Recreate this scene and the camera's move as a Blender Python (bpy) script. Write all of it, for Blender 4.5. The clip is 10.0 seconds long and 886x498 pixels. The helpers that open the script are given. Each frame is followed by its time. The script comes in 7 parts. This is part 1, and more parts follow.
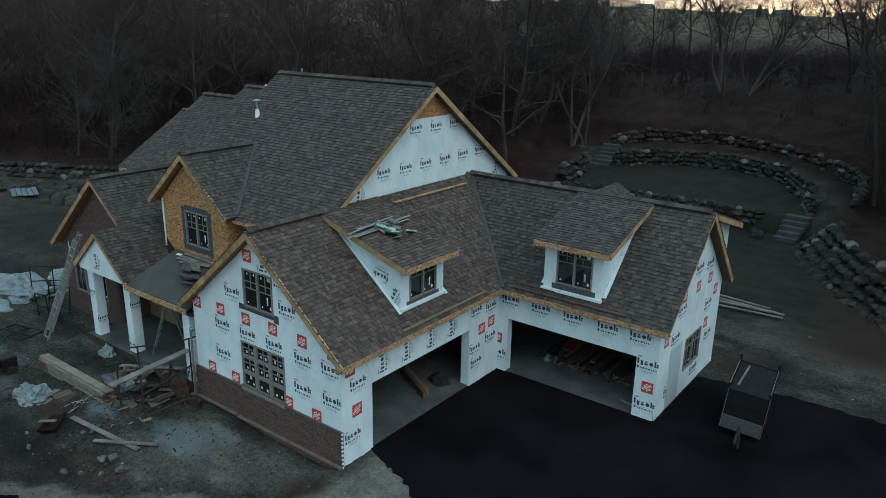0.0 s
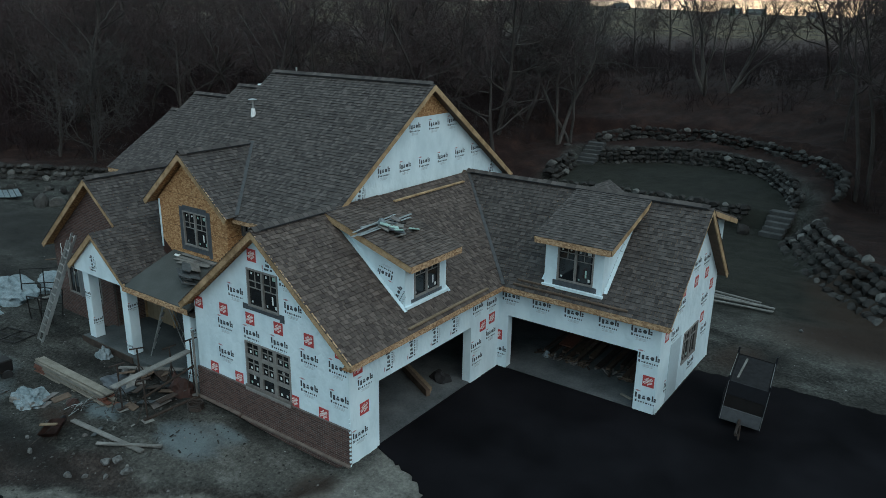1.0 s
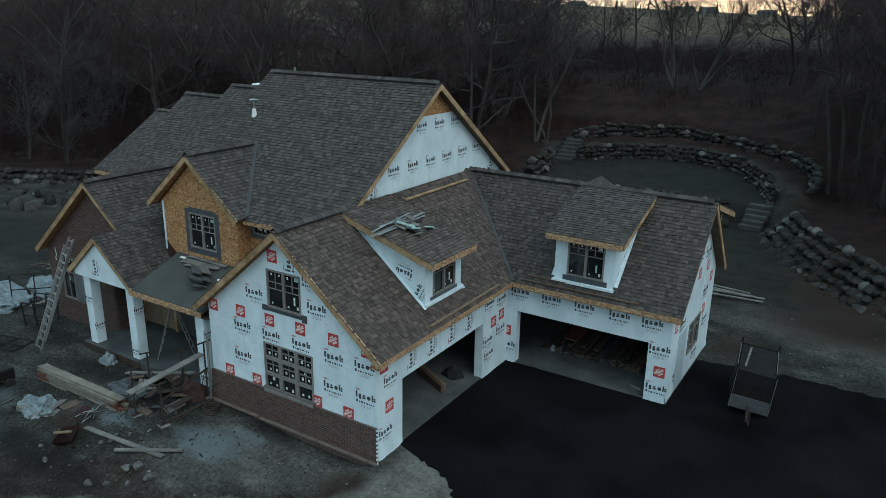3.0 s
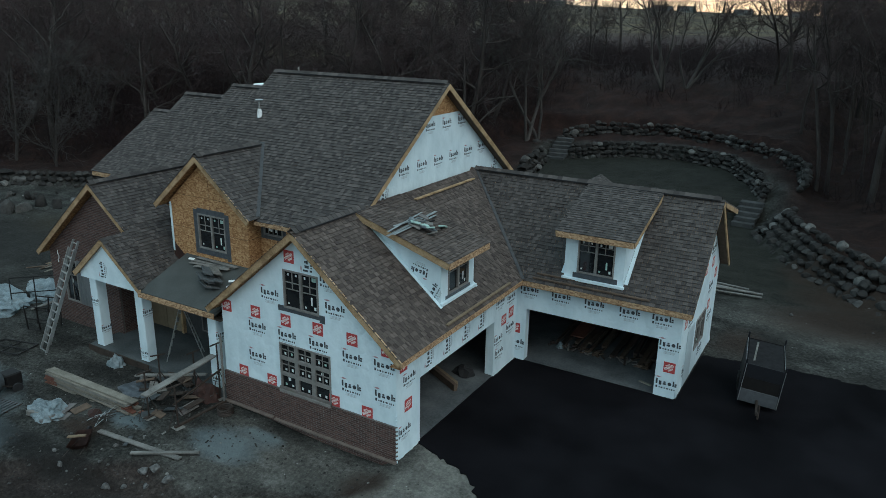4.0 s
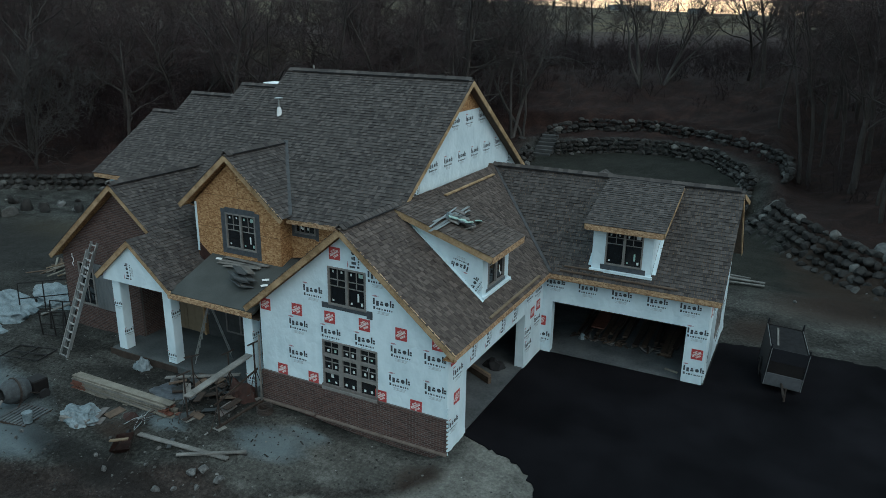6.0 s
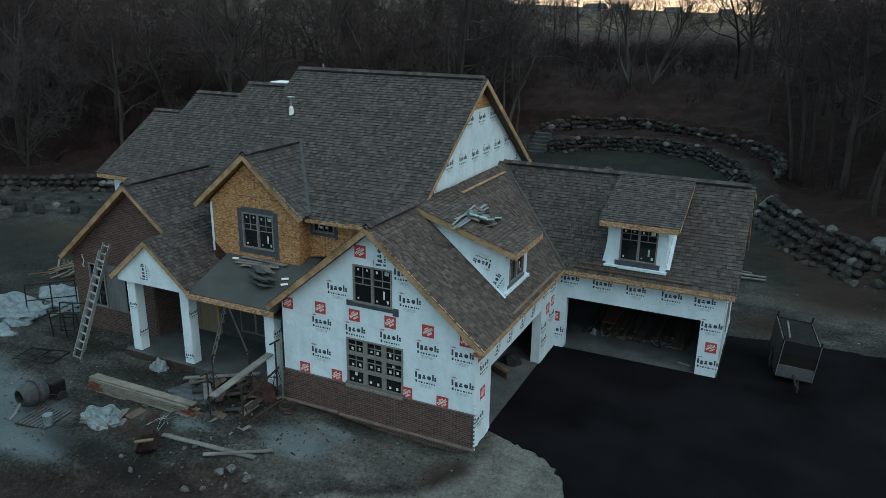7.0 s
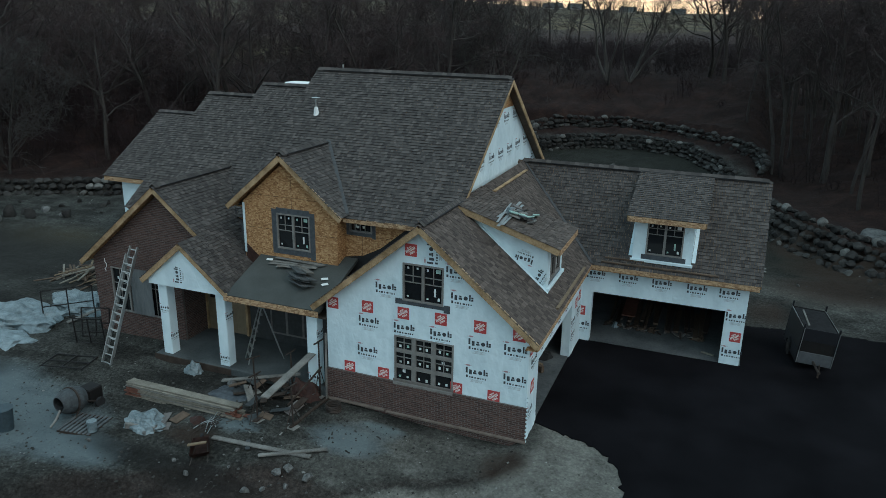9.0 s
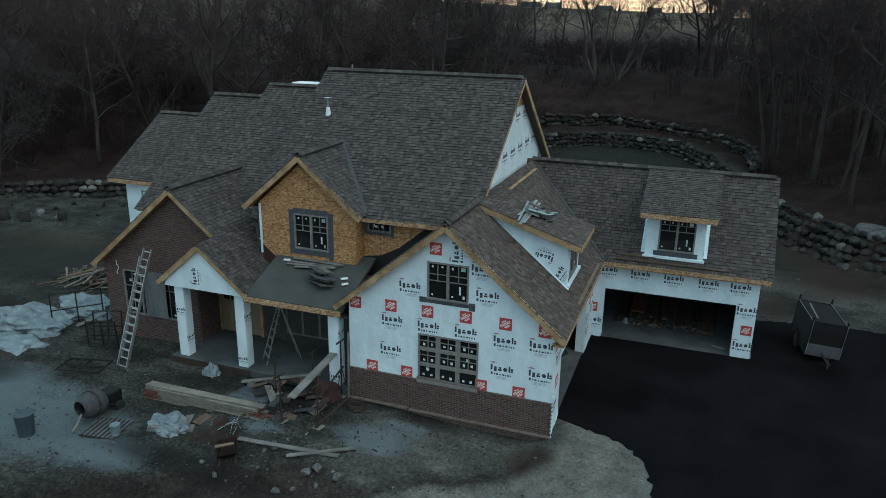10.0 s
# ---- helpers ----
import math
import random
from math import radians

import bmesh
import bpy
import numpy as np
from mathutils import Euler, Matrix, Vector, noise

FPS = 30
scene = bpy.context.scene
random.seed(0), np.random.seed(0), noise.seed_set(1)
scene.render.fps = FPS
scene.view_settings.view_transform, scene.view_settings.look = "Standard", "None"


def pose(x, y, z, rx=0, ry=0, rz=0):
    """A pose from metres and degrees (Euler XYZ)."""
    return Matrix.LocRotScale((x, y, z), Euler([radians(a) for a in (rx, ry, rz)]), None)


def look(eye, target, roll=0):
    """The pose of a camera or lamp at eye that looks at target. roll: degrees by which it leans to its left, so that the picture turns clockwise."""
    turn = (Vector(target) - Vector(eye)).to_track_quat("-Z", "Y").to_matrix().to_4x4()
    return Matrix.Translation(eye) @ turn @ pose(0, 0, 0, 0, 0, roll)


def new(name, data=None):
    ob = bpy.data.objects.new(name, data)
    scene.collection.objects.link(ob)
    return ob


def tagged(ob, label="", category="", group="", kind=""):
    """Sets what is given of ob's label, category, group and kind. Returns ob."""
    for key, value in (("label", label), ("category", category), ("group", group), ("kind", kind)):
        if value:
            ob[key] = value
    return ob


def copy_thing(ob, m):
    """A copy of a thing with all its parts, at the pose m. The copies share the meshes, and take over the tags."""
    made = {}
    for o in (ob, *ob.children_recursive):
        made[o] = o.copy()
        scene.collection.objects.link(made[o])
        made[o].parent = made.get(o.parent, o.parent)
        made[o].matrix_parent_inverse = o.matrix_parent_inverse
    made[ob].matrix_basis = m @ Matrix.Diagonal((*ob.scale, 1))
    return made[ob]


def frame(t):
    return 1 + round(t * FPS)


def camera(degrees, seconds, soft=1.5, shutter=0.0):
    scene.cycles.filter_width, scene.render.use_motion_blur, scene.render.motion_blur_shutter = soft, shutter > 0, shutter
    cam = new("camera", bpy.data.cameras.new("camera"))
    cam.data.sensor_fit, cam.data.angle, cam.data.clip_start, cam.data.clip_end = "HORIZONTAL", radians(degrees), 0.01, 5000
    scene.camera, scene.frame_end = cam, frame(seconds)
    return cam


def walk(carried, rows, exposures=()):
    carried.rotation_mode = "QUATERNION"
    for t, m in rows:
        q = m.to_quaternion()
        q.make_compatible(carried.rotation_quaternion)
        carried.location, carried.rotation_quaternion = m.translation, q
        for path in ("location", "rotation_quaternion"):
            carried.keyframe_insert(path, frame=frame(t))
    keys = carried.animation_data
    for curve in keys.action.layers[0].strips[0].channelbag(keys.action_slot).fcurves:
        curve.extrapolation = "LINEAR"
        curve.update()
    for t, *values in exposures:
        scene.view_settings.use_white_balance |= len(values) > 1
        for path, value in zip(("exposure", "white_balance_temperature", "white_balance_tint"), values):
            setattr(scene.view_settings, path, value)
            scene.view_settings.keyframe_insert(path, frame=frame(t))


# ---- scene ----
cam = camera(62.6, 10.0, soft=0.7)
PATH = [
    (0, (0.424, 0.054, 12.263), (-0.726, 1.577, 11.664), 1.0),
    (0.5, (0.146, -0.233, 12.258), (-0.98, 1.307, 11.658), 1.0),
    (1, (-0.142, -0.514, 12.24), (-1.243, 1.044, 11.64), 1.0),
    (1.5, (-0.442, -0.798, 12.23), (-1.52, 0.776, 11.631), 1.0),
    (2, (-0.778, -1.085, 12.248), (-1.831, 0.505, 11.647), 1.0),
    (2.5, (-1.137, -1.396, 12.263), (-2.167, 0.209, 11.661), 1.0),
    (4, (-2.379, -2.375, 12.292), (-3.339, -0.728, 11.687), 1.0),
    (4.5, (-2.879, -2.737, 12.261), (-3.814, -1.075, 11.658), 1.0),
    (5, (-3.362, -3.101, 12.252), (-4.273, -1.426, 11.648), 0.9),
    (5.5, (-3.899, -3.479, 12.216), (-4.785, -1.791, 11.612), 0.9),
    (7, (-5.592, -4.633, 12.176), (-6.4, -2.907, 11.569), 0.9),
    (7.5, (-6.177, -5.012, 12.203), (-6.959, -3.274, 11.596), 0.9),
    (8, (-6.762, -5.382, 12.216), (-7.518, -3.633, 11.608), 0.9),
    (8.5, (-7.364, -5.745, 12.221), (-8.091, -3.984, 11.613), 0.9),
    (9, (-7.985, -6.103, 12.217), (-8.683, -4.33, 11.609), 1.0),
    (9.5, (-8.618, -6.444, 12.224), (-9.286, -4.66, 11.615), 0.9),
    (10, (-9.24, -6.762, 12.224), (-9.881, -4.968, 11.615), 0.9),
]
walk(cam, [(t, look(eye, target, roll)) for t, eye, target, roll in PATH])

# ---- world and light: overcast dusk, brighter low in the north-east ----
world = bpy.data.worlds.new("dusk_sky")
scene.world = world
world.use_nodes = True
wn = world.node_tree
sky = wn.nodes.new("ShaderNodeTexSky")
sky.sky_type = "NISHITA"
sky.sun_disc = False
sky.sun_elevation = radians(9.0)
sky.sun_rotation = radians(-10.0)
sky.air_density, sky.dust_density, sky.ozone_density = 1.0, 0.6, 2.0
# cloud cover: dim and creamy at the horizon, brighter and cooler overhead
place = wn.nodes.new("ShaderNodeTexCoord")
axes = wn.nodes.new("ShaderNodeSeparateXYZ")
wn.links.new(place.outputs["Generated"], axes.inputs[0])
cover = wn.nodes.new("ShaderNodeValToRGB")
for k, (at, col) in enumerate(((0.0, (0.72, 0.62, 0.53)), (0.06, (0.60, 0.60, 0.58)), (0.25, (0.53, 0.71, 0.80)), (1.0, (0.465, 0.745, 0.885)))):
    e = cover.color_ramp.elements[k] if k < 2 else cover.color_ramp.elements.new(at)
    e.position, e.color = at, (*col, 1)
wn.links.new(axes.outputs["Z"], cover.inputs["Fac"])
cloud = wn.nodes.new("ShaderNodeMix")
cloud.data_type = "RGBA"
cloud.inputs[0].default_value = 0.985
wn.links.new(sky.outputs["Color"], cloud.inputs[6])
wn.links.new(cover.outputs["Color"], cloud.inputs[7])
wn.links.new(cloud.outputs[2], wn.nodes["Background"].inputs["Color"])
wn.nodes["Background"].inputs["Strength"].default_value = 1.0
sun = new("sun", bpy.data.lights.new("sun", "SUN"))
sun.data.energy, sun.data.angle, sun.data.color = 0.74, radians(50), (1.0, 0.93, 0.85)
sun.matrix_world = look((13, 4, 38), (-16, 18, 0))
scene.view_settings.exposure = 0.25


# ---- materials ----
def node_mat(name, rough=0.8, metal=0.0, spec=0.5):
    m = bpy.data.materials.new(name)
    m.use_nodes = True
    nt = m.node_tree
    b = nt.nodes["Principled BSDF"]
    b.inputs["Roughness"].default_value = rough
    b.inputs["Metallic"].default_value = metal
    b.inputs["Specular IOR Level"].default_value = spec
    return m, nt, b


def coords(nt, scale=(1, 1, 1), kind="Object"):
    tc = nt.nodes.new("ShaderNodeTexCoord")
    mp = nt.nodes.new("ShaderNodeMapping")
    mp.inputs["Scale"].default_value = scale
    nt.links.new(tc.outputs[kind], mp.inputs["Vector"])
    return mp.outputs["Vector"]


def noise_tex(nt, vec, scale, detail=4.0, rough=0.55):
    n = nt.nodes.new("ShaderNodeTexNoise")
    n.inputs["Scale"].default_value, n.inputs["Detail"].default_value, n.inputs["Roughness"].default_value = scale, detail, rough
    if vec is not None:
        nt.links.new(vec, n.inputs["Vector"])
    return n.outputs["Fac"]


def ramp(nt, fac, stops):
    r = nt.nodes.new("ShaderNodeValToRGB")
    while len(r.color_ramp.elements) < len(stops):
        r.color_ramp.elements.new(0.5)
    for e, (p, c) in zip(r.color_ramp.elements, stops):
        e.position, e.color = p, (*c, 1)
    nt.links.new(fac, r.inputs["Fac"])
    return r.outputs["Color"]


def mix(nt, fac, a, b, mode="MIX"):
    m = nt.nodes.new("ShaderNodeMix")
    m.data_type, m.blend_type = "RGBA", mode
    for sock, v in ((m.inputs[0], fac), (m.inputs[6], a), (m.inputs[7], b)):
        if isinstance(v, (int, float)):
            sock.default_value = v
        elif isinstance(v, tuple):
            sock.default_value = (*v, 1)
        else:
            nt.links.new(v, sock)
    return m.outputs[2]


def maths(nt, op, a, b=0.0):
    m = nt.nodes.new("ShaderNodeMath")
    m.operation = op
    for sock, v in ((m.inputs[0], a), (m.inputs[1], b)):
        if isinstance(v, (int, float)):
            sock.default_value = v
        else:
            nt.links.new(v, sock)
    return m.outputs[0]


def bump(nt, b, height, strength, dist=0.01):
    n = nt.nodes.new("ShaderNodeBump")
    n.inputs["Strength"].default_value, n.inputs["Distance"].default_value = strength, dist
    nt.links.new(height, n.inputs["Height"])
    nt.links.new(n.outputs["Normal"], b.inputs["Normal"])


def piece_random(nt):
    """A number between 0 and 1 of each piece, whether it is an object of its own or an island of a mesh."""
    g = nt.nodes.new("ShaderNodeNewGeometry")
    o = nt.nodes.new("ShaderNodeObjectInfo")
    return maths(nt, "FRACT", maths(nt, "ADD", g.outputs["Random Per Island"], o.outputs["Random"]))


def two_tone(name, dark, light, scale, fine, rough=0.85, bump_by=0.3, bump_dist=0.01, stretch=(1, 1, 1), spec=0.3, metal=0.0):
    """Colour that varies at two scales, with a relief."""
    m, nt, b = node_mat(name, rough, metal, spec)
    v = coords(nt, stretch)
    big = noise_tex(nt, v, scale, 5)
    small = noise_tex(nt, v, fine, 3, 0.7)
    f = maths(nt, "ADD", maths(nt, "MULTIPLY", big, 0.65), maths(nt, "MULTIPLY", small, 0.35))
    nt.links.new(ramp(nt, f, [(0.36, dark), (0.64, light)]), b.inputs["Base Color"])
    bump(nt, b, small, bump_by, bump_dist)
    return m


def shingle_material(name, tones):
    m, nt, b = node_mat(name, 0.92, 0, 0.25)
    v = coords(nt)
    r = piece_random(nt)
    base = ramp(nt, r, list(zip((0.0, 0.3, 0.72, 1.0), tones)))
    grit = noise_tex(nt, v, 160, 2, 0.8)
    patch = noise_tex(nt, v, 0.7, 3)
    c = mix(nt, 0.35, base, ramp(nt, grit, [(0.3, (0.03, 0.028, 0.028)), (0.7, (0.19, 0.17, 0.155))]), "OVERLAY")
    c = mix(nt, maths(nt, "MULTIPLY", patch, 0.2), c, tones[2])
    nt.links.new(c, b.inputs["Base Color"])
    bump(nt, b, grit, 0.5, 0.004)
    return m


def osb_material(name, strength):
    """strength: how strongly orange the flakes are."""
    m, nt, b = node_mat(name, 0.8, 0, 0.2)
    v = coords(nt, (1, 1, 1.7))
    w = nt.nodes.new("ShaderNodeTexVoronoi")
    w.inputs["Scale"].default_value, w.inputs["Randomness"].default_value = 16, 1.0
    warp = nt.nodes.new("ShaderNodeTexNoise")
    warp.inputs["Scale"].default_value = 9
    nt.links.new(v, warp.inputs["Vector"])
    vm = mix(nt, 0.12, v, warp.outputs["Color"])
    nt.links.new(vm, w.inputs["Vector"])
    sep = nt.nodes.new("ShaderNodeSeparateColor")
    nt.links.new(w.outputs["Color"], sep.inputs["Color"])
    flakes = ramp(nt, sep.outputs[0], [(0.0, (0.20, 0.095, 0.040)), (0.5, (0.37, 0.200, 0.088)), (1.0, (0.55, 0.345, 0.175))])
    big = noise_tex(nt, v, 1.2, 4)
    c = mix(nt, maths(nt, "MULTIPLY", big, 0.35), flakes, (0.25, 0.14, 0.075))
    c = mix(nt, 0.75 * (1 - strength), c, mix(nt, 0.8, c, ramp(nt, sep.outputs[0], [(0.0, (0.17, 0.14, 0.10)), (1.0, (0.52, 0.44, 0.33))])))
    nt.links.new(c, b.inputs["Base Color"])
    # dark seams between the sheets, and faint stamped lines
    axis = nt.nodes.new("ShaderNodeSeparateXYZ")
    nt.links.new(coords(nt), axis.inputs[0])
    for out, size, width, dark in (("Z", 1.22, 0.012, 0.75), ("X", 2.44, 0.006, 0.75), ("Z", 0.203, 0.03, 0.22)):
        line = maths(nt, "LESS_THAN", maths(nt, "FRACT", maths(nt, "MULTIPLY", axis.outputs[out], 1 / size)), width)
        c = mix(nt, maths(nt, "MULTIPLY", line, dark * strength), c, (0.05, 0.03, 0.02))
    nt.links.new(c, b.inputs["Base Color"])
    bump(nt, b, sep.outputs[1], 0.25, 0.004)
    return m


def wrap_material():
    m, nt, b = node_mat("house_wrap", 0.5, 0, 0.35)
    v = coords(nt)
    wide = noise_tex(nt, coords(nt, (1.0, 1.0, 0.55)), 1.6, 4, 0.6)
    fold = maths(nt, "ABSOLUTE", maths(nt, "SUBTRACT", noise_tex(nt, coords(nt, (1.3, 1.3, 1)), 1.8, 3, 0.5), 0.5))
    fine = noise_tex(nt, v, 45, 2)
    c = ramp(nt, wide, [(0.3, (0.52, 0.65, 0.70)), (0.6, (0.65, 0.78, 0.83))])
    nt.links.new(mix(nt, maths(nt, "MULTIPLY", fine, 0.12), c, (0.46, 0.55, 0.58)), b.inputs["Base Color"])
    bump(nt, b, maths(nt, "ADD", maths(nt, "MULTIPLY", fold, 2.2), maths(nt, "MULTIPLY", wide, 1.0)), 0.5, 0.06)
    return m


def brick_material():
    m, nt, b = node_mat("dark_red_brick", 0.88, 0, 0.25)
    v = coords(nt)
    r = piece_random(nt)
    base = ramp(nt, r, [(0.0, (0.030, 0.021, 0.020)), (0.4, (0.062, 0.037, 0.033)), (0.8, (0.098, 0.058, 0.050)), (1.0, (0.050, 0.040, 0.040))])
    n = noise_tex(nt, v, 55, 4, 0.7)
    nt.links.new(mix(nt, 0.3, base, ramp(nt, n, [(0.3, (0.03, 0.018, 0.015)), (0.7, (0.2, 0.11, 0.09))])), b.inputs["Base Color"])
    bump(nt, b, n, 0.4, 0.004)
    return m


def ground_material():
    m, nt, b = node_mat("dirt_ground", 0.93, 0, 0.2)
    v = coords(nt)
    big = noise_tex(nt, v, 0.10, 6, 0.6)
    mid = noise_tex(nt, v, 0.75, 9, 0.68)
    tracks = noise_tex(nt, coords(nt, (0.35, 1.6, 1)), 0.9, 7, 0.62)
    fine = noise_tex(nt, v, 9, 8, 0.78)
    pebble = nt.nodes.new("ShaderNodeTexVoronoi")
    pebble.inputs["Scale"].default_value = 9.0
    nt.links.new(v, pebble.inputs["Vector"])
    f = maths(nt, "ADD", maths(nt, "ADD", maths(nt, "MULTIPLY", mid, 0.45), maths(nt, "MULTIPLY", tracks, 0.3)), maths(nt, "MULTIPLY", fine, 0.25))
    dirt = ramp(nt, f, [(0.39, (0.0085, 0.0083, 0.0074)), (0.49, (0.0315, 0.0318, 0.0285)), (0.61, (0.078, 0.081, 0.075))])
    dirt = mix(nt, 0.75, dirt, ramp(nt, fine, [(0.36, (0.08, 0.08, 0.08)), (0.66, (0.85, 0.84, 0.82))]), "OVERLAY")
    sep = nt.nodes.new("ShaderNodeSeparateColor")
    nt.links.new(pebble.outputs["Color"], sep.inputs["Color"])
    few = maths(nt, "MULTIPLY", maths(nt, "GREATER_THAN", sep.outputs[0], 0.88), maths(nt, "LESS_THAN", pebble.outputs["Distance"], 0.26))
    stone = ramp(nt, sep.outputs[1], [(0.0, (0.04, 0.04, 0.038)), (0.7, (0.11, 0.11, 0.105)), (1.0, (0.30, 0.30, 0.29))])
    strewn_on = maths(nt, "MULTIPLY", few, maths(nt, "GREATER_THAN", mid, 0.50))
    dirt = mix(nt, strewn_on, dirt, stone)
    litter = maths(nt, "ADD", maths(nt, "MULTIPLY", mid, 0.5), maths(nt, "MULTIPLY", fine, 0.5))
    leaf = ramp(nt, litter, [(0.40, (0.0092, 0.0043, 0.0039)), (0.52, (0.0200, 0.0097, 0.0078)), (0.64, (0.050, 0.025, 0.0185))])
    lawn = ramp(nt, f, [(0.42, (0.0100, 0.0102, 0.0078)), (0.6, (0.0258, 0.0265, 0.0208))])
    field = ramp(nt, big, [(0.38, (0.026, 0.021, 0.011)), (0.62, (0.086, 0.068, 0.036))])
    zone = nt.nodes.new("ShaderNodeVertexColor")
    zone.layer_name = "soil"
    s = nt.nodes.new("ShaderNodeSeparateColor")
    nt.links.new(zone.outputs["Color"], s.inputs["Color"])
    c = mix(nt, s.outputs[0], dirt, leaf)
    c = mix(nt, s.outputs[1], c, lawn)
    c = mix(nt, s.outputs[2], c, field)
    gravel = ramp(nt, maths(nt, "ADD", maths(nt, "MULTIPLY", fine, 0.5), maths(nt, "MULTIPLY", mid, 0.5)), [(0.38, (0.060, 0.059, 0.052)), (0.5, (0.135, 0.132, 0.118)), (0.64, (0.25, 0.245, 0.22))])
    gravel = mix(nt, few, gravel, stone)
    c = mix(nt, zone.outputs["Alpha"], c, gravel)
    # cement dust, wet mud and red-brown soil, with ragged edges
    spill = nt.nodes.new("ShaderNodeVertexColor")
    spill.layer_name = "spill"
    p = nt.nodes.new("ShaderNodeSeparateColor")
    nt.links.new(spill.outputs["Color"], p.inputs["Color"])
    for k, tone in ((0, (0.135, 0.172, 0.185)), (1, (0.0065, 0.006, 0.0055)), (2, (0.032, 0.019, 0.013))):
        w = maths(nt, "MULTIPLY", maths(nt, "SUBTRACT", maths(nt, "ADD", p.outputs[k], maths(nt, "MULTIPLY", f, 1.6)), 1.05), 1.1)
        w = maths(nt, "MULTIPLY", maths(nt, "MINIMUM", maths(nt, "MAXIMUM", w, 0.0), 0.68), maths(nt, "GREATER_THAN", p.outputs[k], 0.01))
        c = mix(nt, w, c, tone)
    nt.links.new(c, b.inputs["Base Color"])
    bump(nt, b, maths(nt, "ADD", maths(nt, "ADD", maths(nt, "MULTIPLY", mid, 0.8), maths(nt, "MULTIPLY", fine, 0.45)), maths(nt, "MULTIPLY", strewn_on, 0.25)), 1.0, 0.14)
    return m


def rock_material():
    m, nt, b = node_mat("field_stone", 0.9, 0, 0.25)
    v = coords(nt)
    o = nt.nodes.new("ShaderNodeObjectInfo")
    big = noise_tex(nt, v, 2.2, 5)
    small = noise_tex(nt, v, 15, 4, 0.7)
    own = ramp(nt, o.outputs["Random"], [(0.0, (0.018, 0.0165, 0.0155)), (0.55, (0.030, 0.028, 0.0265)), (0.88, (0.050, 0.048, 0.0455)), (1.0, (0.16, 0.158, 0.15))])
    c = mix(nt, 0.55, own, ramp(nt, maths(nt, "ADD", maths(nt, "MULTIPLY", big, 0.6), maths(nt, "MULTIPLY", small, 0.4)), [(0.36, (0.10, 0.10, 0.10)), (0.66, (0.95, 0.95, 0.93))]), "OVERLAY")
    nt.links.new(c, b.inputs["Base Color"])
    bump(nt, b, small, 0.8, 0.03)
    return m


def pebble_material():
    m, nt, b = node_mat("strewn_pebbles", 0.9, 0, 0.2)
    own = ramp(nt, piece_random(nt), [(0.0, (0.018, 0.0175, 0.016)), (0.6, (0.042, 0.041, 0.038)), (0.95, (0.07, 0.069, 0.066)), (1.0, (0.20, 0.20, 0.19))])
    n = noise_tex(nt, coords(nt), 60, 3)
    nt.links.new(mix(nt, 0.4, own, ramp(nt, n, [(0.3, (0.2, 0.2, 0.2)), (0.7, (0.8, 0.8, 0.8))]), "OVERLAY"), b.inputs["Base Color"])
    return m


def glass_material():
    m, nt, b = node_mat("window_glass", 0.04, 0, 0.5)
    b.inputs["Base Color"].default_value = (0.012, 0.014, 0.016, 1)
    return m


def plain(name, col, rough=0.7, metal=0.0, vary=0.25, scale=6.0, spec=0.4):
    d = tuple(c * (1 - vary) for c in col)
    l = tuple(min(1, c * (1 + vary)) for c in col)
    return two_tone(name, d, l, scale, scale * 9, rough, 0.15, 0.004, spec=spec, metal=metal)


M_SHINGLE = shingle_material("grey_asphalt_shingle", ((0.044, 0.040, 0.039), (0.069, 0.063, 0.060), (0.090, 0.082, 0.078), (0.132, 0.119, 0.112)))
M_BROWNSHINGLE = shingle_material("brown_asphalt_shingle", ((0.054, 0.043, 0.039), (0.089, 0.072, 0.064), (0.117, 0.096, 0.085), (0.170, 0.140, 0.122)))
M_OSB = osb_material("strand_board", 1.0)
M_PALEOSB = osb_material("pale_strand_board", 0.45)
M_WRAP = wrap_material()
M_BRICK = brick_material()
M_GROUND = ground_material()
M_GLASS = glass_material()
M_MORTAR = plain("mortar", (0.13, 0.12, 0.115), 0.9)
M_JOINT = plain("grey_brick_joint", (0.135, 0.122, 0.115), 0.95)
M_ASPHALT = two_tone("fresh_asphalt", (0.0028, 0.0027, 0.0033), (0.0098, 0.0093, 0.0112), 0.35, 60, 0.95, 0.5, 0.01, spec=0.04)
M_STEPSTONE = two_tone("cut_step_stone", (0.026, 0.027, 0.027), (0.066, 0.067, 0.066), 1.6, 20, 0.9, 0.4, 0.01)
M_LEDGE = two_tone("ledge_course", (0.10, 0.078, 0.066), (0.19, 0.155, 0.132), 3, 30, 0.85, 0.3, 0.004)
M_DUSTY = two_tone("dusty_concrete", (0.045, 0.051, 0.054), (0.11, 0.120, 0.124), 0.9, 14, 0.88, 0.25, 0.006)
M_FASCIA = two_tone("weathered_board", (0.20, 0.130, 0.068), (0.46, 0.325, 0.19), 2.6, 18, 0.8, 0.3, 0.004, spec=0.2)
M_LUMBER = two_tone("raw_lumber", (0.12, 0.11, 0.092), (0.24, 0.222, 0.185), 2.0, 22, 0.8, 0.3, 0.004, (1, 1, 3), spec=0.2)
M_GREYWOOD = two_tone("grey_plank", (0.10, 0.097, 0.09), (0.22, 0.215, 0.20), 2.0, 20, 0.85, 0.3, 0.004, spec=0.2)
M_REDWOOD = plain("red_end_paint", (0.13, 0.052, 0.035), 0.8)
M_RUST = plain("rusty_red_metal", (0.038, 0.0165, 0.0125), 0.8, 0.1, 0.4)
